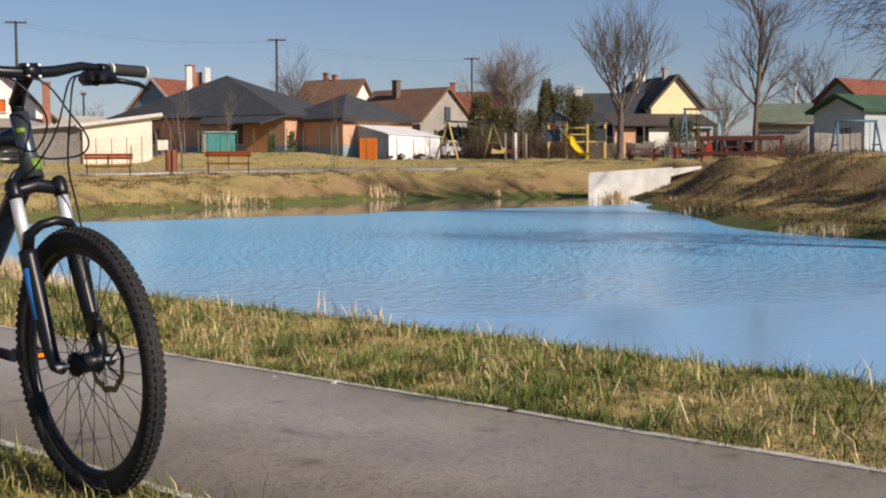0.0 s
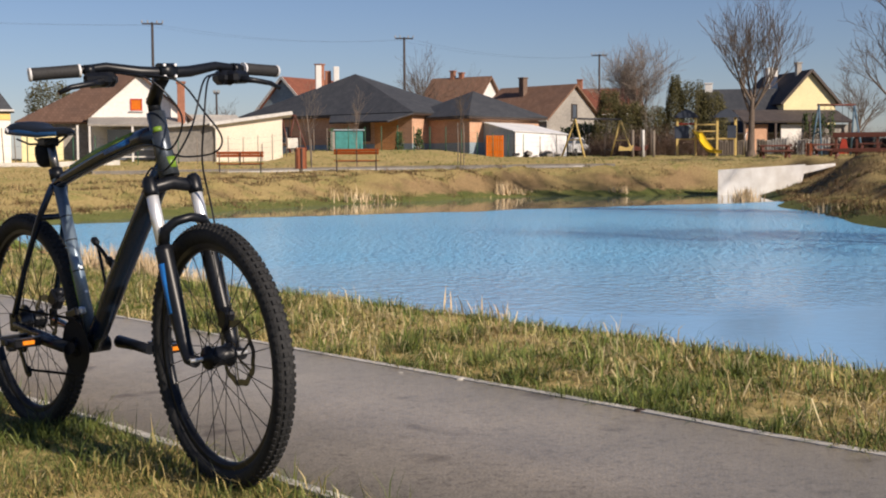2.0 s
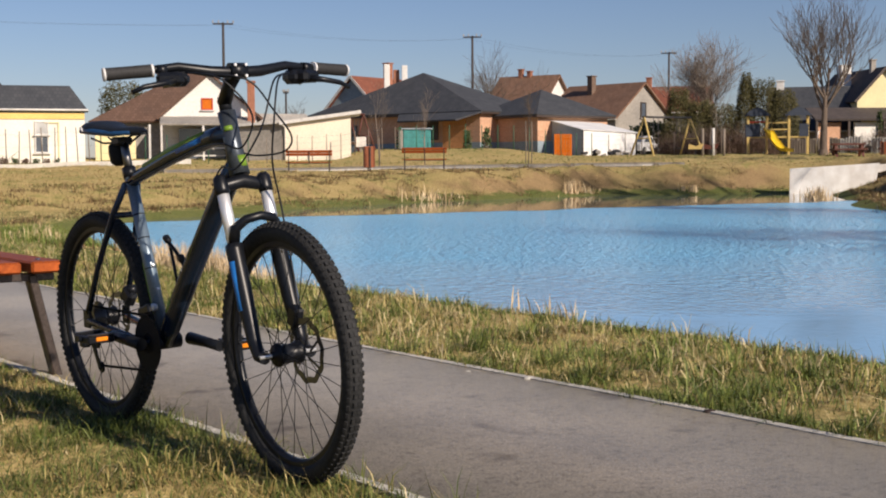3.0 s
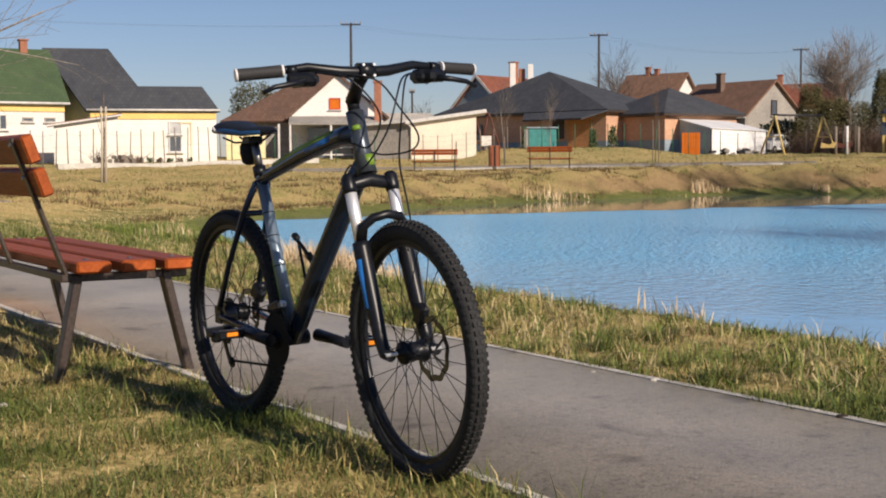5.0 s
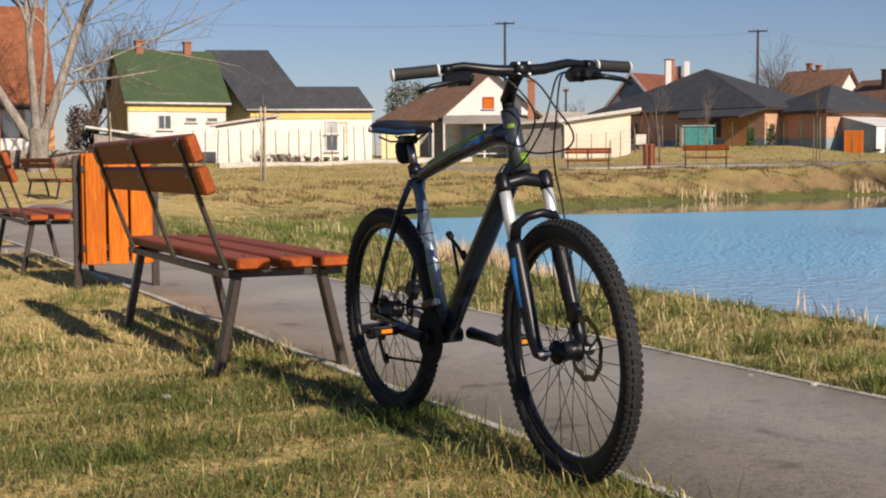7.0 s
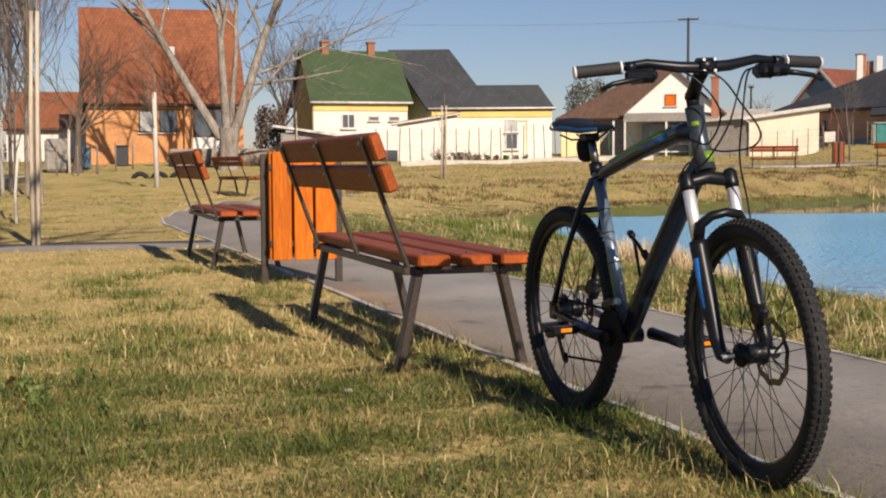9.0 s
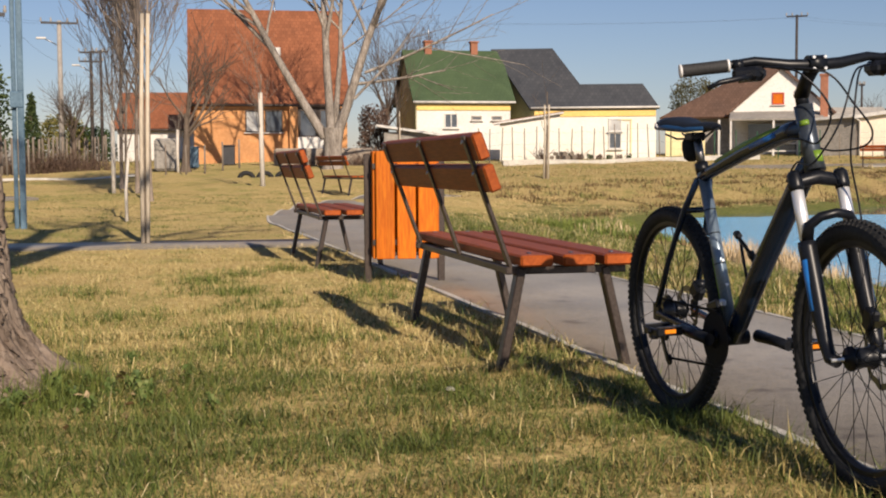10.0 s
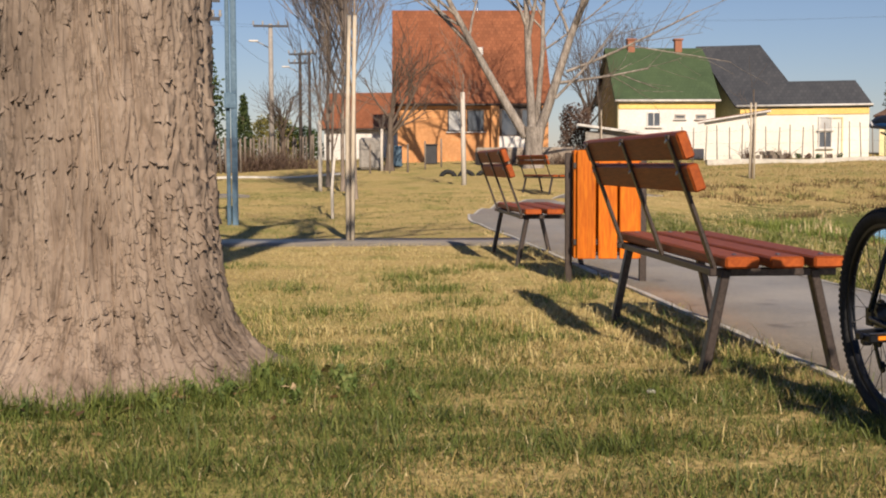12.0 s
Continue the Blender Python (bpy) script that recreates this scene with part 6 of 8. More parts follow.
bare_tree(spot(6.3, 114), "bare tree between the roofs", 3.8, 0.16, 34, (8, 7, 5), lift=0.06, tip=0.011, gain=1.3)
bare_tree(spot(14.9, 106), "small bare tree between the roofs", 2.4, 0.14, 35, (7, 6, 4), lift=0.06, tip=0.009, gain=0.95)
bare_tree(spot(-16.0, 104), "distant bare tree behind the sheds", 3.6, 0.18, 36, (8, 7, 5), lift=0.06, tip=0.011, gain=1.4)
bare_tree(spot(-12.2, 118), "distant bare tree behind the yellow house", 3.2, 0.18, 37, (8, 7, 5), lift=0.06, tip=0.011, gain=1.3)
# trees on the side lawn
bare_tree(spot(46.3, 36), "slender upright bare tree on the side lawn", 6.5, 0.06, 41, (16, 7, 5, 3), GREY_TWIG, lift=0.30, bend=0.06, tip=0.006, gain=0.75, low=0.22)
bare_tree(spot(46.95, 40), "slender upright bare tree with pale limbs", 6.5, 0.065, 42, (14, 7, 5, 3), GREY_TWIG, lift=0.30, bend=0.06, tip=0.006, gain=0.75, low=0.25)
bare_tree(spot(45.75, 30), "slender upright bare tree on the side lawn", 6.0, 0.045, 47, (16, 6, 4), GREY_TWIG, lift=0.30, bend=0.06, tip=0.005, gain=0.7, low=0.35)
bare_tree(spot(44.3, 58), "bushy bare garden tree beside the orange house", 2.6, 0.2, 43, (7, 6, 5), TWIG, lift=0.10, bend=0.09, tip=0.009, gain=1.4)
bare_tree(spot(33.9, 84), "bare tree behind the green-roofed house", 4.0, 0.2, 44, (9, 7, 5), lift=0.06, tip=0.009, gain=1.3)
bare_tree(spot(35.6, 80), "bare tree between two houses", 3.2, 0.18, 45, (9, 8, 5), lift=0.06, tip=0.009, gain=1.5)
bare_tree(spot(48.9, 70), "distant bare tree beside the fence", 2.2, 0.15, 46, (8, 7, 5), lift=0.05, tip=0.008, gain=1.2)
# a willow on the mound, whose boughs hang into the view
t = thing("willow", spot(-27.5, 21.0), "bare willow on the bank with long hanging boughs", "tree")
limbs, twigs = Mesh(), Mesh()
rng = random.Random(77)
limbs.tube([(0, 0, -0.4), (0, 0, 0.5), (-0.05, 0, 2.2)], [0.42, 0.32, 0.27], 10, caps=False)
for d, ln in (((-1, 0.1, 0.75), 2.5), ((-0.8, -0.3, 0.95), 2.4), ((0.6, 0.3, 0.9), 2.6), ((0.2, -0.6, 1), 2.6), ((-0.6, 0.2, 1.1), 2.6)):
    grow(limbs, twigs, Vector((-0.05, 0, 2.1)), Vector(d).normalized(), ln, 0.10, 0, rng, 0.07, (5, 5, 5, 3), -0.03, 0.004)
part("trunk", limbs, TWIG, t)
part("crown", twigs, TWIG, t, "drooping leafless twigs")
for az, r, sd in ((-38, 30, 81), (-47, 24, 82), (-33, 40, 83)):
    bare_tree(spot(az, r), "bare tree on the mound beside the pond", 5.0, 0.24, sd, (7, 6, 4), lift=0.06)
for px, py, sd in ((18.3, 42.5, 84), (21.5, 42.4, 85), (16.6, 28.0, 86)):
    bare_tree(pose(px, py, ground_z(px, py)), "tall bare poplar on the mound beside the pond", 10.5, 0.26, sd, (12, 6, 4), lift=0.14, gain=0.45, low=0.35)


def staked_sapling(m, label, h, tree_h, seed, gap=0.17, stakes=2, wood=POST_WOOD, bark=TWIG, thick=0.024, forks=(9, 4, 3)):
    t = thing("staked_sapling", m, label, "sapling", "young staked trees")
    rng = random.Random(seed)
    for k in range(stakes):
        x = (k - (stakes - 1) / 2) * gap
        part("stake", Mesh().tube([(x, 0, -0.25), (x + rng.gauss(0, 0.02), 0.02, h * 0.5), (x + rng.gauss(0, 0.03), 0, h)], [thick, thick * 0.96, thick * 0.88], 8), wood, t, "pale round wooden stake")
    limbs, twigs = Mesh(), Mesh()
    grow(limbs, twigs, Vector((0, 0.05, -0.1)), Vector((0, 0, 1)), tree_h, 0.03, 0, rng, 0.02, forks, 0.16, 0.004, 0.42, 0.4)
    part("trunk", limbs, bark, t)
    part("crown", twigs, bark, t)
    return t


staked_sapling(spot(45.95, 14.6), "staked young tree on the lawn between two pale posts", 2.5, 3.8, 51, 0.05, 2, POST_WOOD, GREY_TWIG, 0.024)
staked_sapling(spot(47.3, 36.0), "young tree beside a stout white stake", 1.95, 3.8, 52, 0.2, 1, WHITE_POST, GREY_TWIG, 0.06)
staked_sapling(spot(46.74, 21.6), "thin young tree with a short pale stake", 1.05, 2.4, 60, 0.1, 1, WHITE_POST, GREY_TWIG, 0.026)
staked_sapling(spot(44.6, 58), "thin young tree with a stout pale stake", 1.9, 2.6, 61, 0.1, 1, WHITE_POST, GREY_TWIG, 0.07)
staked_sapling(spot(40.98, 39.0), "single white-painted stake with a thin young tree", 2.75, 3.4, 53, 0.1, 1, WHITE_POST, GREY_TWIG, 0.075)
staked_sapling(spot(35.0, 44), "thin young tree tied to a pale leaning stake", 2.3, 3.2, 54, 0.1, 1)
staked_sapling(spot(28.6, 45), "thin young tree tied to pale tan stakes on the bank", 2.55, 3.1, 55, 0.15, 2, POST_WOOD, TWIG, 0.034, (3, 2, 1))
staked_sapling(spot(11.3, 63), "thin bare sapling beside the litter bin", 1.5, 3.0, 56, 0.1, 1, GREY_WOOD, GREY_TWIG)
staked_sapling(spot(4.75, 66), "staked bare sapling on the far bank", 2.2, 3.7, 57, 0.3, 2, GREY_WOOD, TWIG)
staked_sapling(spot(9.3, 66), "bare sapling behind the far bench", 1.7, 2.8, 58, 0.1, 1, GREY_WOOD, GREY_TWIG)
staked_sapling(spot(-3.3, 84), "thin saplings beside the playground swing", 1.8, 3.4, 59, 0.7, 2, GREY_WOOD, GREY_TWIG)

# evergreens, hedges, scrub
leafy(spot(-0.6, 100), "dark green clipped conifer hedge", 4.5, 2.5, 2.4, 4200, 0.2, CONIFER, 61, 0.1, "hedge", "hedge")
for az, w_, h_, cn, mt, sd, lab in ((-1.7, 3.4, 4.7, 0.5, OLIVE, 62, "olive-brown rounded conifer behind the swings"), (-2.6, 3.4, 3.7, 0.4, OLIVE, 63, "olive-brown bushy conifer behind the swings"), (-3.5, 3.8, 3.5, 0.35, OLIVE, 64, "dark rounded conifer behind the swings"), (-4.55, 2.7, 5.6, 0.75, OLIVE, 71, "dark slim pointed conifer beside the playground"), (-5.3, 3.4, 5.2, 0.5, OLIVE, 72, "olive-green conifer beside the playground"), (-6.1, 3.2, 4.4, 0.4, OLIVE, 73, "olive-green conifer beside the playground")):
    leafy(spot(az, 98), lab, w_, 2.4, h_, 9000, 0.12, mt, sd, cn, "conifer", "tree", "conifers")
leafy(spot(22.2, 100), "green-brown evergreen behind the brown roof", 4.6, 4.0, 5.4, 9000, 0.14, OLIVE, 65, 0.3, "conifer", "tree", "conifers")
leafy(spot(50.6, 90), "dark slim spruce in the distance", 1.9, 1.9, 4.4, 2200, 0.2, CONIFER, 66, 0.85, "conifer", "tree", "conifers")
leafy(spot(52.8, 70), "dark conifer beyond the lane", 4, 3, 6.5, 3600, 0.24, CONIFER, 67, 0.3, "conifer", "tree", "conifers")
leafy(spot(49.4, 92), "yellow-green spring bush in the distance", 4.4, 3, 3.0, 3000, 0.2, SPRING, 68, 0.3, "bush", "bush")
leafy(spot(48.2, 95), "green bush in the distance by the lane", 4.2, 3, 2.3, 2600, 0.2, HEDGE, 69, 0.3, "bush", "bush")
leafy(spot(36.1, 70), "brownish evergreen bush beside the grey tree", 2.2, 2.0, 2.8, 3000, 0.14, SCRUB, 70, 0.25, "bush", "bush")


def twiggy(m, label, w, h, n, seed):
    """A bank of leafless shoots, as scrub grows along a fence."""
    rng = random.Random(seed)
    t = thing("scrub", m, label, "scrub", "winter scrub")
    mb = Mesh()
    for k in range(n):
        p = Vector((rng.uniform(-w, w) / 2, rng.gauss(0, 0.5), -0.1))
        hh = h * rng.uniform(0.35, 1.15) * (1 - 0.5 * abs(2 * p.x / w) ** 3)
        d = Vector((rng.gauss(0, 0.35), rng.gauss(0, 0.3), 1))
        q = p + d * hh * 0.55
        e = q + (d + Vector((rng.gauss(0, 0.5), rng.gauss(0, 0.4), -0.1))) * hh * 0.5
        mb.tube([p, q, e], [0.017, 0.012, 0.006], 3, caps=False)
        for j in range(2):
            b = p.lerp(q, rng.uniform(0.4, 1))
            mb.tube([b, b + Vector((rng.gauss(0, 0.4), rng.gauss(0, 0.3), rng.uniform(0.1, 0.6))) * hh * 0.6], [0.009, 0.005], 3, caps=False)
    tagged(part("brushwood", mb, SCRUB, t), kind="stuff")


for k, (az, r, w, hh) in enumerate(((-16.5, 66, 4.5, 0.7), (-14.9, 68, 3.0, 1.5), (-4.0, 90, 6.0, 2.2), (-2.2, 92, 5.0, 1.8), (-10.6, 92, 6, 1.6), (38.0, 66, 4.5, 0.9), (35.6, 66, 3.0, 1.0), (50.5, 66, 7.0, 1.3), (-19.0, 64, 4, 0.7), (-12.6, 88, 5, 1.7), (28.75, 68.5, 0.5, 1.0), (27.35, 68.5, 0.4, 0.9))):
    twiggy(spot(az, r), "dry brown winter scrub along the gardens", w, hh, int(95 * w), 90 + k)
for k, az in enumerate((10.35, 9.9, 7.45, 6.6, 13.2, -13.6, -10.0, -10.35, -10.7, -11.05)):
    leafy(spot(az, 93 if az > 0 else 100), "small dark pointed conifer by a house wall", 0.8, 0.75, 1.4 if az > 0 else 3.0, 320, 0.2, CONIFER, 120 + k, 0.7, "dwarf_conifer", "shrub", "dwarf conifers")
for k in range(9):
    leafy(spot(25.0 + 0.42 * k, 73), "low clipped shrub along the bungalow wall", 0.5, 0.45, 0.28, 110, 0.10, SCRUB if k % 2 else HEDGE, 140 + k, 0.4, "low_shrub", "shrub", "low shrubs")


# ---------------------------------------------------------------- poles and wires
def power_pole(m, label, h, r=0.13, arm=0.75, mat=POLE_WOOD, lampside=0, arms=1):
    p = thing("power_pole", m, label, "pole", "power poles")
    part("shaft", Mesh().tube([(0, 0, -0.5), (0, 0, h)], [r, r * 0.7], 10), mat, p)
    for k in range(arms):
        z = h - 0.12 - 0.55 * k
        part("crossarm", Mesh().box((0, -0.1, z), (2 * arm, 0.09, 0.11)), DARK_STEEL, p)
        for u in (-arm, -arm * 0.45, arm * 0.45, arm):
            part("insulator", Mesh().lathe((u, -0.1, z + 0.05), (0, 0, 1), [(0, 0.03), (0.08, 0.06), (0.12, 0.03), (0.2, 0.045), (0.22, 0.0)], 8), GREY_WALL, p)
    if lampside:
        part("lamp_arm", Mesh().tube([(0, 0, h - 1.3), (lampside * 0.7, -0.2, h - 0.95)], 0.03, 6), GALV, p)
        part("lamp_head", Mesh().box((lampside * 0.9, -0.25, h - 0.92), (0.5, 0.18, 0.1), None, 0.03), PALE_TRIM, p)
    return p


P1 = [(18.0, 100, 11.7), (7.2, 110, 11.7), (-1.3, 130, 11.8)]
for az, r, zt in P1:
    power_pole(spot(az, r, 1.45), "wooden power pole with a crossarm of insulators", zt - 1.45)
power_pole(spot(49.4, 70, 0.8), "concrete power pole with a street lamp", 7.5, 0.16, 0.9, CONCRETE, -1)
power_pole(spot(48.15, 84, 0.8), "twin-arm wooden power pole in the distance", 7.2, 0.13, 0.7, POLE_WOOD, -1, 2)
power_pole(spot(47.75, 88, 0.8), "dark wooden power pole in the distance", 7.6, 0.12, 0.5)
power_pole(spot(52.1, 40, 0.3), "tall lattice power pole beyond the blue posts", 5.6, 0.09, 0.4, DARK_STEEL, 0, 2)
power_pole(spot(15.35, 98, 1.45), "plain dark post behind the shed", 5.0, 0.1, 0.2)
power_pole(spot(-15.1, 96, 1.45), "pale post behind the sheds", 5.3, 0.12, 0.1, CONCRETE)


def wire(a, b, sag, label="thin sagging overhead wire"):
    a, b = Vector(a), Vector(b)
    mb = Mesh().tube([a.lerp(b, i / 16) - Vector((0, 0, sag * 4 * (i / 16) * (1 - i / 16))) for i in range(17)], 0.005, 4)
    tagged(part("overhead_wire", mb, DARK_STEEL), label, "wire", "overhead wires")


def top_of(az, r, z, u=0.0):
    return (-r * math.sin(radians(az)) + u, r * math.cos(radians(az)), z)


for u in (-0.6, 0.6):
    wire(top_of(40, 96, 11.6, u), top_of(18.0, 100, 11.5, u), 0.5)
    wire(top_of(18.0, 100, 11.5, u), top_of(7.2, 110, 11.5, u), 0.6)
    wire(top_of(7.2, 110, 11.5, u), top_of(-1.3, 130, 11.6, u), 0.7)
    wire(top_of(49.4, 70, 8.2, u), top_of(48.15, 84, 7.9, u), 0.3)
    wire(top_of(49.4, 70, 8.2, u), top_of(60, 52, 8.0, u), 0.5)
wire(top_of(52.1, 40, 5.6), top_of(49.4, 70, 6.2), 0.3)
wire(top_of(49.4, 70, 5.6), top_of(41, 78, 6.5), 0.5)

bp = thing("steel_post", spot(51.25, 18.6), "pair of blue-painted steel posts on the lawn", "post")
part("post", Mesh().box((0.10, 0, 2.2), (0.085, 0.09, 4.9), None, 0.01), BLUE_STEEL, bp)
part("post", Mesh().box((0.015, 0.05, 1.7), (0.06, 0.07, 3.9), None, 0.01), BLUE_STEEL, bp)
part("bracket", Mesh().box((0.05, 0.0, 1.75), (0.17, 0.12, 0.22), None, 0.01), BLUE_STEEL, bp)
part("lamp_arm", Mesh().box((-0.2, 0, 3.3), (0.4, 0.08, 0.07), None, 0.01), GALV, bp)


# ---------------------------------------------------------------- fences
def wire_fence(pts2, n, h, post_mat, label, gap_wires=5, r=0.03, name="wire_fence", lean=0.0):
    f = thing(name, pose(0, 0, 0), label, "fence")
    rng = random.Random(int(abs(pts2[0][0] * 7) + n))
    a, b = Vector((*pts2[0], 0)), Vector((*pts2[1], 0))
    tops = []
    for k in range(n + 1):
        q = a.lerp(b, k / n)
        z = ground_z(q.x, q.y)
        tp = Vector((q.x + rng.gauss(0, lean), q.y + rng.gauss(0, lean), z + h * rng.uniform(0.93, 1.05)))
        part("post", Mesh().tube([(q.x, q.y, z - 0.2), tp], [r, r * 0.9], 6), post_mat, f)
        tops.append((Vector((q.x, q.y, z)), tp))
    w = Mesh()
    for (b0, t0), (b1, t1) in zip(tops, tops[1:]):
        for j in range(gap_wires):
            s = (j + 0.6) / gap_wires
            w.tube([b0.lerp(t0, s), b1.lerp(t1, s)], 0.004, 3)
    tagged(part("wire_mesh", w, DARK_STEEL, f, "thin fence wires"), kind="stuff")
    return f


wire_fence((at(16.2, 74), at(10.6, 80)), 9, 1.5, GREY_WOOD, "rusty wire fence before the cream shed")
wire_fence((at(10.4, 82), at(2.0, 86)), 12, 1.55, GREEN_STEEL, "green steel fence with thin wire mesh")
wire_fence((at(2.0, 86), at(-4.2, 92)), 9, 1.5, GREY_WOOD, "grey post and wire fence behind the swings")
wire_fence((at(31.6, 66), at(23.2, 70)), 17, 1.9, GREY_WOOD, "rough stick fence before the pale bungalow", 3, 0.03, "stick_fence", 0.05)
wire_fence((at(23.2, 70), at(17.0, 74)), 7, 1.6, GREEN_STEEL, "dark green post and wire fence beside the house", 4)
wire_fence((at(53.5, 58), at(47.6, 76)), 30, 1.7, GREY_WOOD, "row of weathered garden stakes along the lane", 3, 0.06, "stake_fence", 0.05)
wire_fence((at(47.0, 50), at(42.0, 60)), 6, 1.3, GREY_WOOD, "low post and wire fence across the side lawn", 2, 0.04)
pf = thing("plank_fence", pose(0, 0, 0), "weathered grey plank fence behind the picnic tables", "fence")
rng = random.Random(9)
A, B = Vector((*at(-6.4, 93), 0)), Vector((*at(-13.5, 90), 0))
for k in range(64):
    if k % 15 in (12, 13, 14):
        continue
    q = A.lerp(B, k / 63)
    part("plank", Mesh().box((q.x, q.y, ground_z(q.x, q.y) + 0.55 + rng.uniform(-0.08, 0.05)), (0.185, 0.03, 1.2)), PALE_FENCE if 18 < k < 46 else GREY_WOOD, pf)
pf2 = thing("plank_fence", pose(0, 0, 0), "pale grey sheet fence beside the green shed", "fence")
A, B = Vector((*at(-15.9, 72), 0)), Vector((*at(-17.8, 73), 0))
for k in range(8):
    q = A.lerp(B, (k + 0.5) / 8)
    part("panel", Mesh().box((q.x, q.y, ground_z(q.x, q.y) + 0.8), (0.3, 0.04, 1.5), None, 0.01), GREY_WALL, pf2)
fw = thing("garden_kerb_wall", pose(0, 0, 0), "low pale concrete footing along the bungalow garden", "wall")
A, B = Vector((*at(30.5, 65), 0)), Vector((*at(19.5, 71), 0))
for k in range(14):
    q0, q1 = A.lerp(B, k / 14), A.lerp(B, (k + 1) / 14)
    part("block", Mesh().bar((q0.x, q0.y, ground_z(q0.x, q0.y) + 0.08), (q1.x, q1.y, ground_z(q1.x, q1.y) + 0.08), 0.25, 0.34), KERB, fw)


# ---------------------------------------------------------------- playground and picnic place
def build_swing(m, label, h, w, wood, top, seats=2, name="swing", foot=0.85):
    s = thing(name, m, label, "swing")
    for u in (-w / 2, w / 2):
        for v in (-foot, foot):
            part("leg", Mesh().tube([(u + 0.18 * (1 if u > 0 else -1), v, -0.1), (u, 0, h)], 0.06, 8), wood, s)
        part("brace", Mesh().tube([(u * 1.03, -0.5, h * 0.45), (u * 1.03, 0.5, h * 0.45)], 0.04, 6), wood, s)
    part("top_beam", Mesh().tube([(-w / 2 - 0.1, 0, h), (w / 2 + 0.1, 0, h)], 0.065, 8), top, s)
    for k in range(seats):
        u = (k + 0.5) / seats * w - w / 2
        for du in (-0.2, 0.2):
            part("chain", Mesh().tube([(u + du, 0, h), (u + du, 0, 0.5)], 0.015, 4), DARK_STEEL, s)
        part("seat", Mesh().box((u, 0, 0.48), (0.46, 0.2, 0.05), None, 0.01), DARK_STEEL, s)
    return s


build_swing(spot(-1.25, 85, None, 42), "yellow-legged wooden playground swing", 2.45, 3.9, YELLOW_WOOD, DARK_STEEL, 2, "swing", 1.15)
build_swing(spot(-11.25, 84, None, 25), "blue steel swing frame with a brown beam", 3.1, 2.3, BLUE_STEEL, RED_WOOD)
build_swing(spot(12.3, 85, None, 55), "old red-brown wooden swing frame beside the cream shed", 2.5, 1.6, RED_WOOD, RED_WOOD, 1, "swing", 0.9)
mb_ = thing("meter_cabinet", spot(12.1, 80), "white meter cabinet on a short post", "cabinet")
part("body", Mesh().box((0, 0, 0.62), (0.62, 0.35, 0.62), None, 0.02), PALE_TRIM, mb_)
part("post", Mesh().box((0, 0, 0.1), (0.12, 0.12, 0.5)), GREY_WOOD, mb_)
build_swing(spot(-17.6, 70, None, 20), "blue steel swing frame beside the shed", 2.2, 2.0, BLUE_STEEL, BLUE_STEEL)

pt = thing("play_tower", spot(-6.0, 85) @ Matrix.Diagonal((1.14, 1.14, 1.06, 1)), "wooden double play tower with dark roofs and a yellow slide", "playground tower")
for u0, u1, v0 in ((-1.75, -0.75, 0.0), (0.45, 1.45, 0.0)):
    for u in (u0, u1):
        for v in (v0, v0 + 1.0):
            part("post", Mesh().box((u, v, 1.15), (0.13, 0.13, 2.7), None, 0.01), YELLOW_WOOD, pt)
    part("deck", Mesh().box(((u0 + u1) / 2, v0 + 0.5, 1.05), (1.1, 1.1, 0.08)), YELLOW_WOOD, pt)
    c = (u0 + u1) / 2
    part("roof_panel", slab([(u0 - 0.2, v0 - 0.2, 2.35), (c, v0 + 0.0, 2.72), (c, v0 + 1.0, 2.72), (u0 - 0.2, v0 + 1.2, 2.35)], 0.05), NAVY, pt, "dark blue-grey roof panel")
    part("roof_panel", slab([(u1 + 0.2, v0 - 0.2, 2.35), (u1 + 0.2, v0 + 1.2, 2.35), (c, v0 + 1.0, 2.72), (c, v0 + 0.0, 2.72)], 0.05), NAVY, pt)
for c in (-1.25, 0.95):
    part("gable_panel", Mesh().prism([(c - 0.74, -0.24, 2.30), (c + 0.74, -0.24, 2.30), (c + 0.42, -0.24, 2.62), (c, -0.24, 2.84), (c - 0.42, -0.24, 2.62)], (0, 0.05, 0)), NAVY, pt, "dark blue-grey gable panel")
part("side_panel", Mesh().box((-1.5, -0.06, 1.45), (0.8, 0.04, 0.75)), NAVY, pt, "dark blue climbing panel")
part("side_panel", Mesh().box((1.25, -0.06, 1.45), (0.5, 0.04, 0.75)), NAVY, pt)
part("bridge", Mesh().box((-0.15, 0.4, 1.05), (1.3, 0.8, 0.08)), YELLOW_WOOD, pt)
for z in (1.5, 1.9):
    part("handrail", Mesh().box((-0.15, 0.0, z), (1.3, 0.06, 0.08)), YELLOW_WOOD, pt)
part("handrail", Mesh().box((-1.25, -0.02, 1.95), (1.0, 0.06, 0.1)), RED_PAINT, pt, "red rail")
sm = Mesh()
prof = [(-0.72, -0.02, 1.5), (-0.60, -0.2, 1.34), (-0.30, -0.55, 0.75), (0.0, -0.9, 0.34), (0.22, -1.15, 0.2), (0.5, -1.45, 0.16)]
vs = []
for x, y, z in prof:
    for s_, dz in ((-0.30, 0.17), (-0.26, 0.0), (0.26, 0.0), (0.30, 0.17)):
        vs.append((x + s_ * 0.72, y - s_ * 0.62 * -0.9, z + dz))
fs = [(i * 4 + j, i * 4 + j + 1, i * 4 + j + 5, i * 4 + j + 4) for i in range(5) for j in range(3)]
sm.add(vs, fs, True)
part("slide", sm, SLIDE, pt, "bright yellow plastic slide")
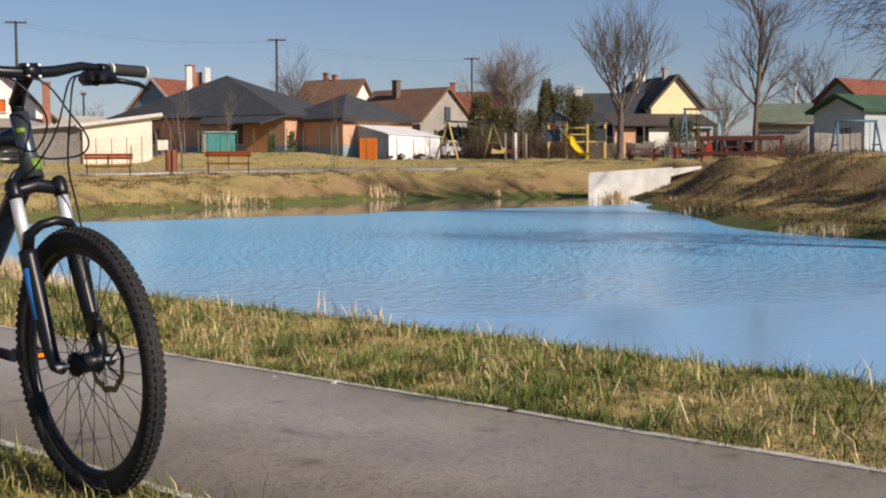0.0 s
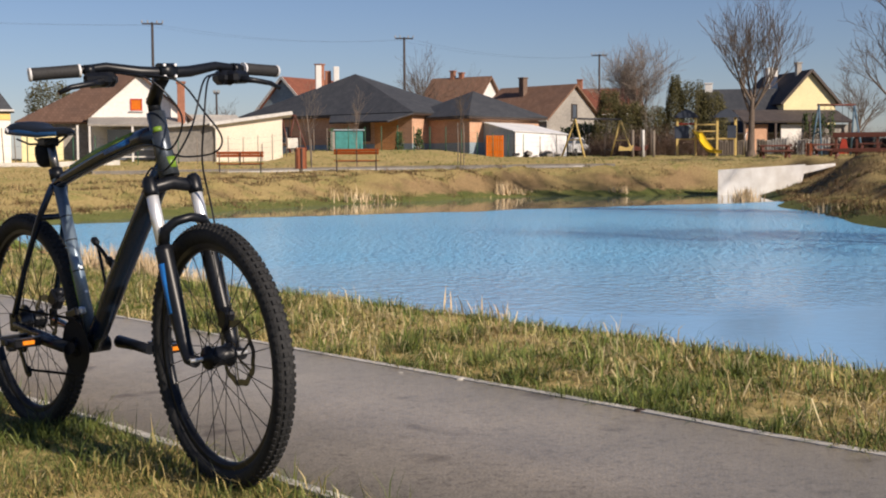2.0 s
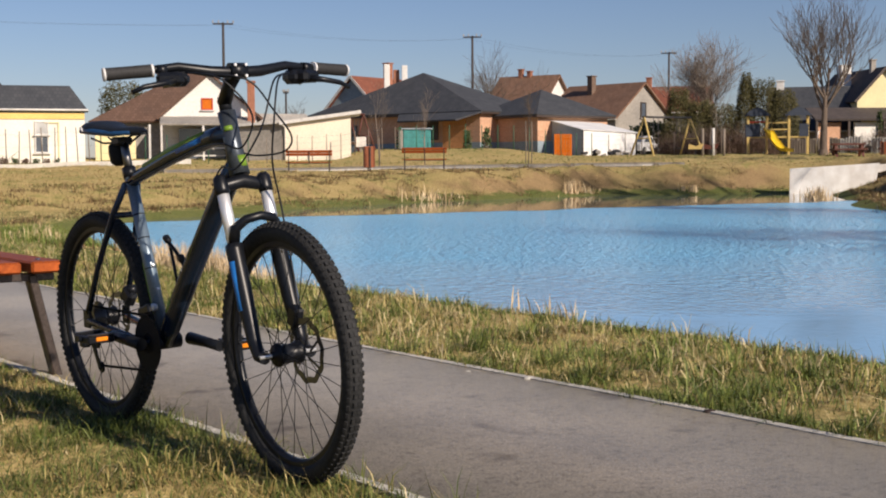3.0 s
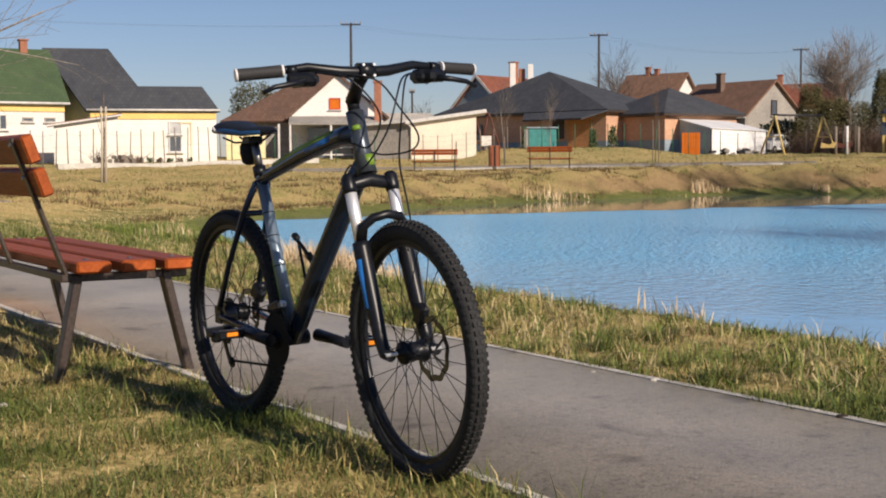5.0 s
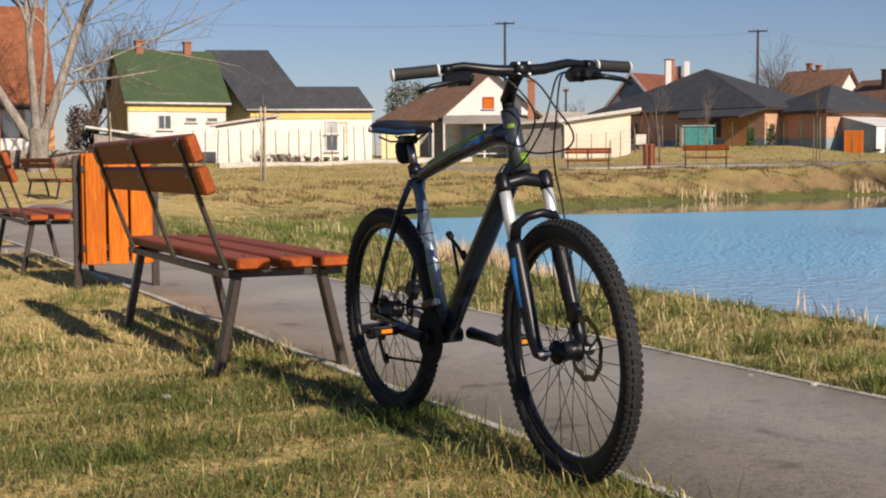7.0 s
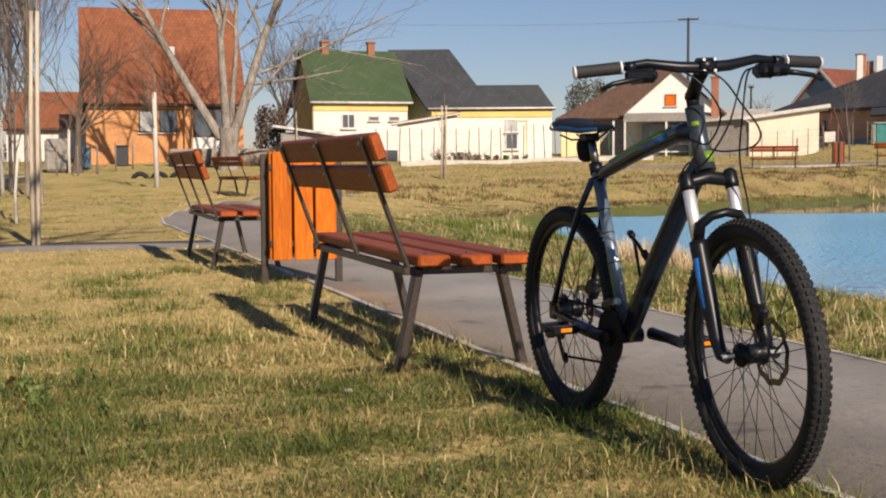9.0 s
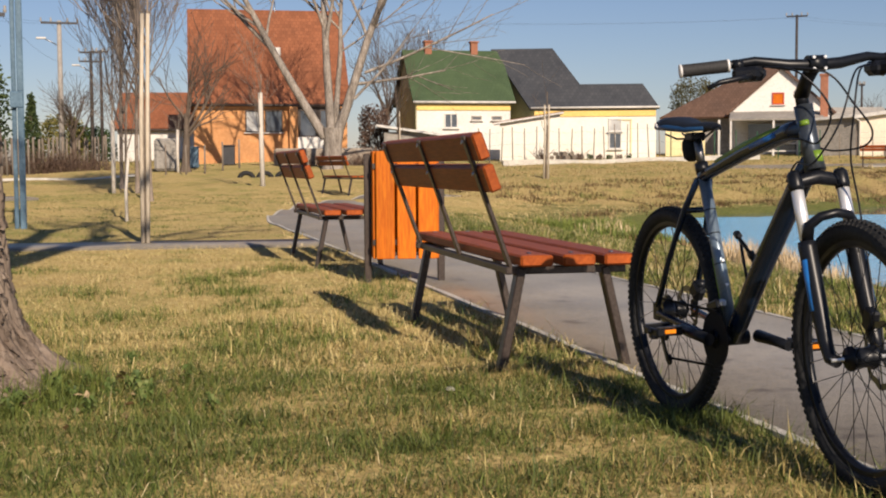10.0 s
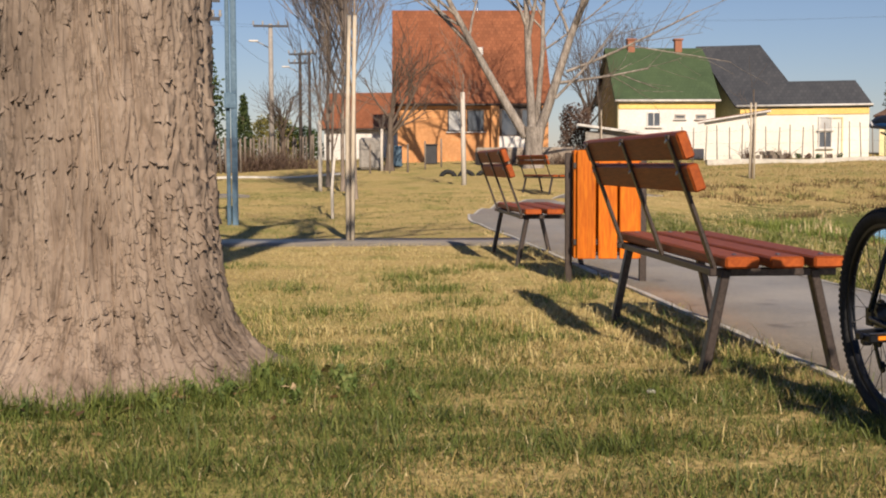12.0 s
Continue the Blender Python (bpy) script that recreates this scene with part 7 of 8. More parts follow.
for du in (-0.5, 0.5):
    part("climbing_bar", Mesh().tube([(2.2 + du * 0.6, 0, 0), (2.2 + du * 0.4, 0.2, 1.3), (2.2, 0.4, 1.5)], 0.03, 6), GALV, pt)


def build_rocker(m, label, mat):
    r = thing("spring_rider", m, label, "spring rider", "playground riders")
    part("spring", Mesh().tube([(0.06 * math.cos(t * 2.2), 0.06 * math.sin(t * 2.2), 0.025 * t) for t in range(16)], 0.02, 5), DARK_STEEL, r)
    part("body", Mesh().prism([(-0.45, -0.03, 0.4), (0.35, -0.03, 0.4), (0.5, -0.03, 0.75), (0.3, -0.03, 0.7), (0.0, -0.03, 0.6), (-0.4, -0.03, 0.72)], (0, 0.06, 0)), mat, r)
    part("handle", Mesh().tube([(0.25, -0.2, 0.72), (0.25, 0.2, 0.72)], 0.02, 6), DARK_STEEL, r)


build_rocker(spot(-2.45, 82), "weathered yellow spring rider on the playground", YELLOW_WOOD)
build_rocker(spot(-3.1, 83), "red-brown spring rider on the playground", RED_WOOD)
for az in (-2.75, -3.2, -3.65):
    po = thing("play_post", spot(az, 83), "pale upright playground post", "post", "playground posts")
    part("post", Mesh().tube([(0, 0, -0.2), (0, 0, 1.7)], 0.09, 8), PALE_TRIM if az > -3.4 and az < -3.1 else GREY_WOOD, po)


def picnic_table(m, label, L=1.5):
    t = thing("picnic_table", m, label, "picnic table", "picnic tables")
    for k in range(4):
        part("top_plank", Mesh().box((0, -0.27 + 0.18 * k, 0.76), (L, 0.17, 0.09), None, 0.008), RED_WOOD, t)
    for s in (-1, 1):
        part("bench_plank", Mesh().box((0, 0.66 * s, 0.45), (L, 0.30, 0.09), None, 0.008), RED_WOOD, t)
        for u in (-L / 2 + 0.2, L / 2 - 0.2):
            part("leg", Mesh().bar((u, 0.55 * s, -0.05), (u, 0.22 * s, 0.74), 0.15, 0.09), RED_WOOD, t)
    for u in (-L / 2 + 0.2, L / 2 - 0.2):
        part("cross_rail", Mesh().box((u, 0, 0.41), (0.06, 1.5, 0.1)), RED_WOOD, t)
    return t


picnic_table(spot(-8.75, 80, None, 12), "dark red-brown wooden picnic table on the lawn", 1.9)
picnic_table(spot(-10.75, 80, None, 25), "red-brown wooden picnic table beside a bin", 1.7)
picnic_table(spot(-12.6, 80, None, 5), "red-brown wooden picnic table behind the rail", 1.3)
rb = thing("rail_fence", spot(-12.9, 62.5, 1.10), "long dark red wooden rail fence on the bank", "rail fence")
for z, hh in ((1.08, 0.22), (0.38, 0.18)):
    part("rail", Mesh().box((0, 0, z), (3.9, 0.08, hh), None, 0.01), RED_WOOD, rb)
for k in range(5):
    part("post", Mesh().box((-1.8 + 0.9 * k, 0.08, 0.44), (0.11, 0.1, 1.36), None, 0.01), RED_WOOD, rb)
rd = thing("red_play_panel", spot(-11.55, 80), "small red and blue play panel", "play panel")
part("panel", Mesh().prism([(-0.3, 0, 0.1), (0.3, 0, 0.1), (0.15, 0, 0.95), (-0.1, 0, 1.0)], (0, 0.06, 0)), RED_PAINT, rd)


def build_car(m, label, mat):
    c = thing("parked_car", m, label, "car")
    sec = [(-2.0, 0.35), (-2.0, 0.8), (-1.5, 0.92), (-0.95, 1.4), (0.5, 1.42), (1.15, 0.95), (1.95, 0.8), (2.05, 0.35)]
    part("body", Mesh().prism([(x, -0.8, z) for x, z in sec], (0, 1.6, 0)), mat, c)
    part("side_glass", Mesh().prism([(-1.2, -0.81, 0.97), (-0.85, -0.81, 1.32), (0.42, -0.81, 1.34), (0.9, -0.81, 0.97)], (0, 0.02, 0)), PANE, c)
    part("windscreen", Mesh().prism([(0.62, -0.7, 1.36), (0.62, 0.7, 1.36), (1.12, 0.7, 1.0), (1.12, -0.7, 1.0)], (0.03, 0, 0.03)), PANE, c)
    part("rear_glass", Mesh().prism([(-1.02, -0.7, 1.36), (-1.02, 0.7, 1.36), (-1.46, 0.7, 0.98), (-1.46, -0.7, 0.98)], (-0.03, 0, 0.03)), PANE, c)
    for x in (-1.25, 1.25):
        for y in (-0.78, 0.78):
            w = part("wheel", Mesh().tube([(x, y - 0.1, 0.31), (x, y + 0.1, 0.31)], 0.31, 16), TYRE, c)
            part("rim", Mesh().tube([(x, y - 0.11, 0.31), (x, y + 0.11, 0.31)], 0.18, 12), GALV, w)
    part("headlight", Mesh().box((2.0, -0.55, 0.68), (0.08, 0.3, 0.14), None, 0.02), PALE_PANE, c)
    part("headlight", Mesh().box((2.0, 0.55, 0.68), (0.08, 0.3, 0.14), None, 0.02), PALE_PANE, c)


build_car(spot(-0.05, 96, None, 70), "silver-white car parked behind the playground fence", plain("car_paint", (0.62, 0.63, 0.65), 0.3))
st = thing("stone_pile", spot(1.3, 86), "heap of grey building rubble by the shelter", "rubble")
rng = random.Random(3)
for k in range(26):
    part("stone", Mesh().box((rng.uniform(-1.6, 1.6), rng.uniform(-0.4, 0.4), rng.uniform(0.05, 0.35)), (rng.uniform(0.2, 0.5), 0.3, rng.uniform(0.12, 0.3)), Matrix.Rotation(rng.uniform(-0.5, 0.5), 3, "Y"), 0.04), GREY_WALL if k % 3 else DARK_STEEL, st)
tyr = thing("old_tyre_row", spot(40.9, 50, ground_z(*at(40.9, 50)) - 0.18), "row of half-buried old tyres on the lawn", "tyres")
for k in range(3):
    part("tyre", Mesh().tube([(-0.7 + 0.7 * k + 0.28 * math.cos(a), 0, 0.05 + 0.28 * math.sin(a)) for a in (math.pi * j / 10 for j in range(11))], 0.09, 8), TYRE, tyr)


# ---------------------------------------------------------------- grass, reeds and weeds
gen = np.random.RandomState(4)


def blade_object(name, x, y, h, w, lean, material, label, category="grass", z=None, kink=0.35, simple=False, way=None):
    """Many blades, each a bent, tapering strip, as one object."""
    n = len(x)
    z = heights(x, y) if z is None else z
    a = gen.uniform(0, 2 * np.pi, n) if way is None else way - np.pi / 2
    b = a + np.pi / 2 + gen.normal(0, 0.5, n)
    side = np.stack([np.cos(a), np.sin(a), np.zeros(n)], -1) * (w / 2)[:, None]
    go = np.stack([np.cos(b), np.sin(b), np.zeros(n)], -1)
    up = np.array([0, 0, 1.0])
    base = np.stack([x, y, z - 0.01], -1)
    mid = base + go * (h * np.sin(lean) * kink)[:, None] + up * (h * 0.55 * np.cos(lean * 0.6))[:, None]
    tip = base + go * (h * np.sin(lean))[:, None] + up * (h * np.cos(lean))[:, None]
    if simple:
        co = np.stack([base - side, base + side, tip], 1).reshape(-1, 3)
        loops, starts, count = np.arange(3 * n), np.arange(n) * 3, n
        return blade_mesh(name, co, loops, starts, count, material, label, category)
    co = np.stack([base - side, base + side, mid - side * 0.75, mid + side * 0.75, tip], 1).reshape(-1, 3)
    o = (np.arange(n) * 5)[:, None]
    loops = np.concatenate([o + [0, 1, 3, 2], o + [2, 3, 4]], 1).ravel()
    starts = (np.arange(n) * 7)[:, None] + np.array([0, 4])
    return blade_mesh(name, co, loops, starts.ravel(), 2 * n, material, label, category)


def blade_mesh(name, co, loops, starts, count, material, label, category):
    me = bpy.data.meshes.new(name)
    me.vertices.add(len(co))
    me.vertices.foreach_set("co", co.ravel().astype(np.float32))
    me.loops.add(len(loops))
    me.loops.foreach_set("vertex_index", loops.astype(np.int32))
    me.polygons.add(count)
    me.polygons.foreach_set("loop_start", starts.astype(np.int32))
    me.update(calc_edges=True)
    me.validate()
    me.materials.append(material)
    return tagged(new(name, me), label, category, kind="stuff")


def field(x, y, s):
    """A smooth uneven field from -1 to 1, of patches about s metres wide."""
    k = 2 * np.pi / s
    return (np.sin(k * x + 1.7 * np.sin(0.43 * k * y + 1)) * np.cos(0.9 * k * y + 1.3 * np.sin(0.37 * k * x)) + 0.6 * np.sin(1.9 * k * x - 1.3 * k * y + 2)) / 1.6


def free(x, y, edge=0.735):
    """True where grass can stand: off the paths, the water and the old tree."""
    rx, ry = x - C0.x, y - C0.y
    al, ac = rx * ALONG.x + ry * ALONG.y, rx * ACROSS.x + ry * ACROSS.y
    wob = 0.035 * field(x, y, 0.5)
    ok = ~((np.abs(ac) < edge + wob) & (al < 11.4))
    ok &= ~((np.abs(al - 7.83 + 0.03 * ac) < 0.63) & (ac < 0))
    ok &= np.hypot(x + 4.50, y - 3.02) > 0.44
    for (ax, ay), (bx, by) in zip(MAIN[4:], MAIN[5:]):
        dx, dy = bx - ax, by - ay
        t = np.clip(((x - ax) * dx + (y - ay) * dy) / (dx * dx + dy * dy), 0, 1)
        ok &= np.hypot(x - ax - t * dx, y - ay - t * dy) > 0.8
    return ok & (pond_distance(x, y) > 0.1)


def sector(n, r0, r1, a0, a1):
    r = np.sqrt(gen.uniform(r0 * r0, r1 * r1, n))
    a = np.radians(gen.uniform(a0, a1, n))
    return -r * np.sin(a), r * np.cos(a)


def tufts(x, y, m, spread):
    """m blades round each root, leaning outwards: their places and ways."""
    k = len(x) * m
    dx, dy = gen.normal(0, spread, k), gen.normal(0, spread, k)
    return np.repeat(x, m) + dx, np.repeat(y, m) + dy, np.arctan2(dy, dx) + gen.normal(0, 0.6, k), np.repeat(gen.lognormal(0, 0.28, len(x)), m)


def lawn(name, n, r0, r1, a0, a1, h, w, label, mat=BLADE, lean=0.8, simple=False, m=7, spread=0.02, fade=(0.0, 0.0)):
    """Blades between r0 and r1 metres; fade: the widths over which they thin out at the near and the far end."""
    x, y, way, big = tufts(*sector(n // m, r0, r1, a0, a1), m, spread)
    ac = (x - C0.x) * ACROSS.x + (y - C0.y) * ACROSS.y
    keep = free(x, y) & (ac < 0.9)
    keep &= gen.uniform(0, 1, len(x)) < 0.72 + 0.3 * field(x, y, 0.37) * (0.6 + 0.4 * field(x + 9, y, 2.1))
    r = np.hypot(x, y) + 0.5 * field(x, y, 1.1)
    if fade[0]:
        keep &= gen.uniform(0, 1, len(x)) < step(r0, r0 + fade[0], r)
    if fade[1]:
        keep &= gen.uniform(0, 1, len(x)) > step(r1 - fade[1], r1, r)
    x, y, ac, way, big = x[keep], y[keep], ac[keep], way[keep], big[keep]
    hh = h * big * gen.lognormal(0, 0.32, len(x)) * (1 + 0.45 * field(x + 3, y, 1.3) + 0.3 * field(x, y + 5, 0.35)) * (1 + 0.35 * np.exp(-((ac + 0.85) / 0.25) ** 2))
    lean = np.abs(gen.normal(lean, 0.35, len(x))).clip(0, 1.45)
    return blade_object(name, x, y, np.clip(hh, 0.012, 0.2), w * gen.uniform(0.6, 1.4, len(x)), lean, mat, label, simple=simple, way=way)


lawn("grass", 560000, 2.3, 6.9, -14, 62, 0.038, 0.0031, "short spring lawn grass, green mixed with straw", BLADE_NEAR, 1.0, fade=(0.0, 2.6))
lawn("grass", 10000, 2.8, 6.0, -14, 62, 0.048, 0.0034, "dead bleached straw lying in the lawn", BLADE_STRAW, 1.36, False, 5, 0.035)
lawn("grass", 130000, 4.4, 8.0, 8, 62, 0.042, 0.0034, "short dry lawn grass, straw mixed with green", BLADE, 1.1, False, 7, 0.024, (2.2, 1.2))
lawn("grass", 560000, 6.2, 14.0, 10, 62, 0.035, 0.0044, "short dry lawn grass, straw mixed with green", BLADE, 1.25, True, 7, 0.028, (1.4, 0.0))
lawn("grass", 150000, 14.0, 36.0, 37, 62, 0.028, 0.010, "dull olive lawn grass farther off", BLADE_FAR, 1.05, True)
lawn("grass", 140000, 14.0, 36.0, 17, 40, 0.026, 0.011, "dry straw-coloured grass on the slope", BLADE_SHORE, 1.25, True)
lawn("grass", 60000, 0.5, 2.6, -14, 62, 0.04, 0.005, "short lawn grass underfoot", BLADE_NEAR, 1.05, True)
lawn("grass", 160000, 0.5, 7.5, 62, 346, 0.04, 0.008, "short lawn grass beside the path", BLADE_NEAR, 1.05, True)
# small lush patches in the dry lawn
px_, py_ = sector(26, 3.4, 11.0, 16, 60)
x, y, way, big = tufts(np.repeat(px_, 60) + gen.normal(0, 0.16, 60 * 26), np.repeat(py_, 60) + gen.normal(0, 0.16, 60 * 26), 9, 0.02)
ok = free(x, y)
x, y, way, big = x[ok], y[ok], way[ok], big[ok]
blade_object("lush_grass", x, y, np.clip(0.055 * big * gen.lognormal(0, 0.3, len(x)), 0.015, 0.14), 0.0042 * gen.uniform(0.6, 1.4, len(x)), np.abs(gen.normal(0.8, 0.35, len(x))).clip(0, 1.4), BLADE_DEEP, "lush green grass growing in patches in the dry lawn", way=way)
# the rank strip between path and pond: a low sward, tussocks that arch over, and dead straw lying in it
def strip_roots(n, a0=-9, a1=16, c0=0.735, c1=4.0):
    al, ac = gen.uniform(a0, a1, n), gen.uniform(c0, c1, n)
    return C0.x + ALONG.x * al + ACROSS.x * ac, C0.y + ALONG.y * al + ACROSS.y * ac


def strip(name, roots, m, spread, h, w, lean, mat, label, rough=0.5, reach=0.24):
    x, y, way, big = tufts(*roots, m, spread)
    keep = free(x, y, 0.725) & (heights(x, y) > -0.38)
    x, y, way, big = x[keep], y[keep], way[keep], big[keep]
    ac = (x - C0.x) * ACROSS.x + (y - C0.y) * ACROSS.y
    hh = h * big * gen.lognormal(0, 0.3, len(x)) * (1 + rough * field(x, y, 0.7) + 0.35 * field(x + 2, y, 0.27)) * (1 - 0.35 * step(1.7, 2.6, ac))
    blade_object(name, x, y, np.clip(hh, 0.012, reach), w * gen.uniform(0.6, 1.5, len(x)), np.abs(gen.normal(lean, 0.38, len(x))).clip(0, 1.5), mat, label, way=way, kink=0.25)


rx, ry = strip_roots(30000)
thick = gen.uniform(0, 1, len(rx)) < 0.62 + 0.4 * field(rx, ry, 0.4)
strip("bank_grass", (rx[thick], ry[thick]), 8, 0.03, 0.045, 0.0045, 1.05, BLADE_LUSH, "low green and straw sward on the pond bank")
rx, ry = strip_roots(3000)
thick = field(rx + 4, ry, 1.1) + 0.6 * field(rx, ry + 3, 0.45) > 0.0
strip("bank_tussocks", (rx[thick], ry[thick]), 46, 0.04, 0.080, 0.0042, 1.12, BLADE_DEEP, "arching green tussocks on the pond bank", 0.4)
strip("bank_tussocks", (rx[~thick], ry[~thick]), 34, 0.045, 0.076, 0.0045, 1.15, BLADE_LUSH, "straw-yellow tussocks on the pond bank", 0.4)
rx, ry = strip_roots(5200)
thick = field(rx + 4, ry, 1.1) < 0.25 + gen.normal(0, 0.35, len(rx))
strip("dead_straw", (rx[thick], ry[thick]), 6, 0.03, 0.11, 0.0048, 1.32, BLADE_STRAW, "dead bleached straw lying over the bank grass", 0.3)
# longer green grass that the mower leaves round the foot of the old tree
ta, tr = gen.uniform(-2.3, 0.9, 520), 0.60 + np.abs(gen.normal(0, 0.26, 520))
x, y, way, big = tufts(-4.50 + tr * np.cos(ta), 3.02 + tr * np.sin(ta), 26, 0.03)
near = np.exp(-((np.hypot(x + 4.50, y - 3.02) - 0.6) / 0.45) ** 2)
blade_object("foot_grass", x, y, np.clip((0.03 + 0.045 * near) * big * gen.lognormal(0, 0.3, len(x)), 0.015, 0.16), 0.0036 * gen.uniform(0.6, 1.4, len(x)), np.abs(gen.normal(0.85, 0.4, len(x))).clip(0, 1.45), BLADE_DEEP, "longer dark green grass round the foot of the tree", way=way)
# left shore, far bank and mound
for n, r0, r1, a0, a1, h, w, mat, lab in ((150000, 12, 36, 12, 40, 0.034, 0.015, BLADE_SHORE, "rough dry grass on the sloping shore"), (150000, 34, 68, -19, 34, 0.075, 0.03, BLADE_DRY, "rough dry grass on the far bank"), (130000, 19, 56, -20, -5.5, 0.07, 0.022, BLADE_BROWN, "rough brown grass on the mound"), (90000, 66, 96, -19, 50, 0.07, 0.045, BLADE_FAR, "rough lawn before the gardens")):
    x, y = sector(n, r0, r1, a0, a1)
    keep = free(x, y) & (gen.uniform(0, 1, n) < 0.6 + 0.4 * field(x, y, 2.3)) & (pond_distance(x, y) > 0.3)
    x, y = x[keep], y[keep]
    hh = h * gen.lognormal(0, 0.45, len(x)) * (1 + 0.6 * field(x, y, 1.9))
    if mat is BLADE_DRY and r0 > 30:
        # the cut bank is browner and barer than the lawn above it
        dp = pond_distance(x, y)
        cut = (dp > 0.9) & (dp < 6.0) & (gen.uniform(0, 1, len(x)) < 0.8 + 0.4 * field(x, y, 3.4))
        some = cut & (gen.uniform(0, 1, len(x)) < 0.45)
        blade_object("rough_grass", x[some], y[some], np.clip(hh[some], 0.02, 0.4), w * gen.uniform(0.5, 1.4, some.sum()), np.abs(gen.normal(1.0, 0.35, some.sum())).clip(0, 1.45), BLADE_BANK, "thin tan-brown grass on the cut bank", simple=True)
        x, y, hh = x[~cut], y[~cut], hh[~cut]
    blade_object("rough_grass", x, y, np.clip(hh, 0.02, 0.4), w * gen.uniform(0.5, 1.4, len(x)), np.abs(gen.normal(1.0, 0.35, len(x))).clip(0, 1.45), mat, lab, simple=True)


# brown tussocks along the shore
cx, cy = sector(9000, 18, 60, -19, 34)
dp = pond_distance(cx, cy)
ok = (dp > 0.25) & (dp < 7.0) & ((np.hypot(cx, cy) > 34) | (cx > 0) | (dp < 1.2)) & (gen.uniform(0, 1, len(cx)) < 0.45 + 0.5 * field(cx, cy, 5.0))
cx, cy = cx[ok], cy[ok]
x, y = np.repeat(cx, 26) + gen.normal(0, 0.14, 26 * len(cx)), np.repeat(cy, 26) + gen.normal(0, 0.14, 26 * len(cx))
big = np.repeat(gen.uniform(0.5, 1.4, len(cx)), 26)
blade_object("shore_tussocks", x, y, 0.17 * big * gen.uniform(0.5, 1.2, len(x)), 0.022 * gen.uniform(0.6, 1.4, len(x)), np.abs(gen.normal(0.8, 0.4, len(x))).clip(0, 1.4), BLADE_BROWN, "brown tussocks of old grass along the shore", simple=True)


cx, cy = np.array([at(a_, r_) for a_, r_ in ((25.2, 22.2), (26.0, 22.6), (26.9, 22.9), (24.6, 21.2), (23.8, 19.8))]).T
x, y, way, big = tufts(np.repeat(cx, 420) + gen.normal(0, 0.42, 420 * 5), np.repeat(cy, 420) + gen.normal(0, 0.42, 420 * 5), 7, 0.05)
blade_object("wet_grass", x, y, np.clip(0.10 * big * gen.lognormal(0, 0.3, len(x)), 0.03, 0.26), 0.010 * gen.uniform(0.6, 1.4, len(x)), np.abs(gen.normal(0.6, 0.35, len(x))).clip(0, 1.4), BLADE_WET, "lush green grass in the wet corner of the shore", way=way)


def reeds(az, r, wide, n, h, label, stem=0.012, z=None):
    """A clump of dry broken reed stems."""
    cx, cy = at(az, r)
    lie = np.array([ground_z(cx + 0.8, cy) - ground_z(cx - 0.8, cy), ground_z(cx, cy + 0.8) - ground_z(cx, cy - 0.8)])
    lie = lie / max(np.hypot(*lie), 1e-6)
    u, v = gen.normal(0, wide, n), gen.normal(0, wide * 0.35, n)
    x, y = cx - lie[1] * u + lie[0] * v, cy + lie[0] * u + lie[1] * v
    blade_object("reeds", x, y, h * gen.uniform(0.35, 1.15, n), stem * gen.uniform(0.6, 1.3, n), np.abs(gen.normal(0.22, 0.3, n)), REED, label, "reeds", np.maximum(heights(x, y), WATER_Z - 0.05))


reeds(9.1, 47.2, 0.85, 90, 0.5, "dry straw-coloured reeds at the far waterline", 0.035)
reeds(2.8, 55.3, 0.30, 170, 0.55, "thick clump of dry reeds at the far waterline", 0.04)
reeds(2.0, 56.0, 0.3, 40, 0.34, "few dry reed stems at the far waterline", 0.035)
reeds(-2.2, 56.9, 0.22, 50, 0.4, "dry reed stems at the far waterline", 0.035)
reeds(-7.6, 49.0, 0.75, 240, 0.55, "broken reeds before the white culvert wall", 0.035)
reeds(-15.0, 26.0, 0.3, 90, 0.2, "dry reed tuft on the mound's shore", 0.016)
reeds(-16.6, 25.2, 0.22, 130, 0.26, "dry reed tuft on the mound's shore", 0.016)
reeds(-10.7, 36.0, 0.6, 60, 0.3, "broken reeds along the shore", 0.02)
reeds(17.7, 14.6, 0.34, 460, 0.37, "pale dry reeds at the near waterline", 0.013)
reeds(18.8, 15.2, 0.34, 520, 0.37, "dry reed bed at the near end of the pond", 0.012)
reeds(20.4, 16.2, 0.38, 320, 0.34, "dry reed bed at the near end of the pond", 0.012)
reeds(16.4, 14.6, 0.34, 260, 0.28, "dry reed bed at the near end of the pond", 0.012)
reeds(25.9, 21.6, 0.5, 110, 0.24, "pale dry reeds on the sloping shore", 0.02)
reeds(24.8, 20.6, 0.4, 90, 0.22, "pale dry reeds on the sloping shore", 0.02)
reeds(3.9, 7.6, 0.09, 14, 0.15, "few cut pale reed stems on the near bank", 0.011)
reeds(5.35, 7.7, 0.04, 5, 0.17, "few cut pale reed stems on the near bank", 0.011)
reeds(2.9, 7.5, 0.05, 6, 0.14, "few cut pale reed stems on the near bank", 0.011)

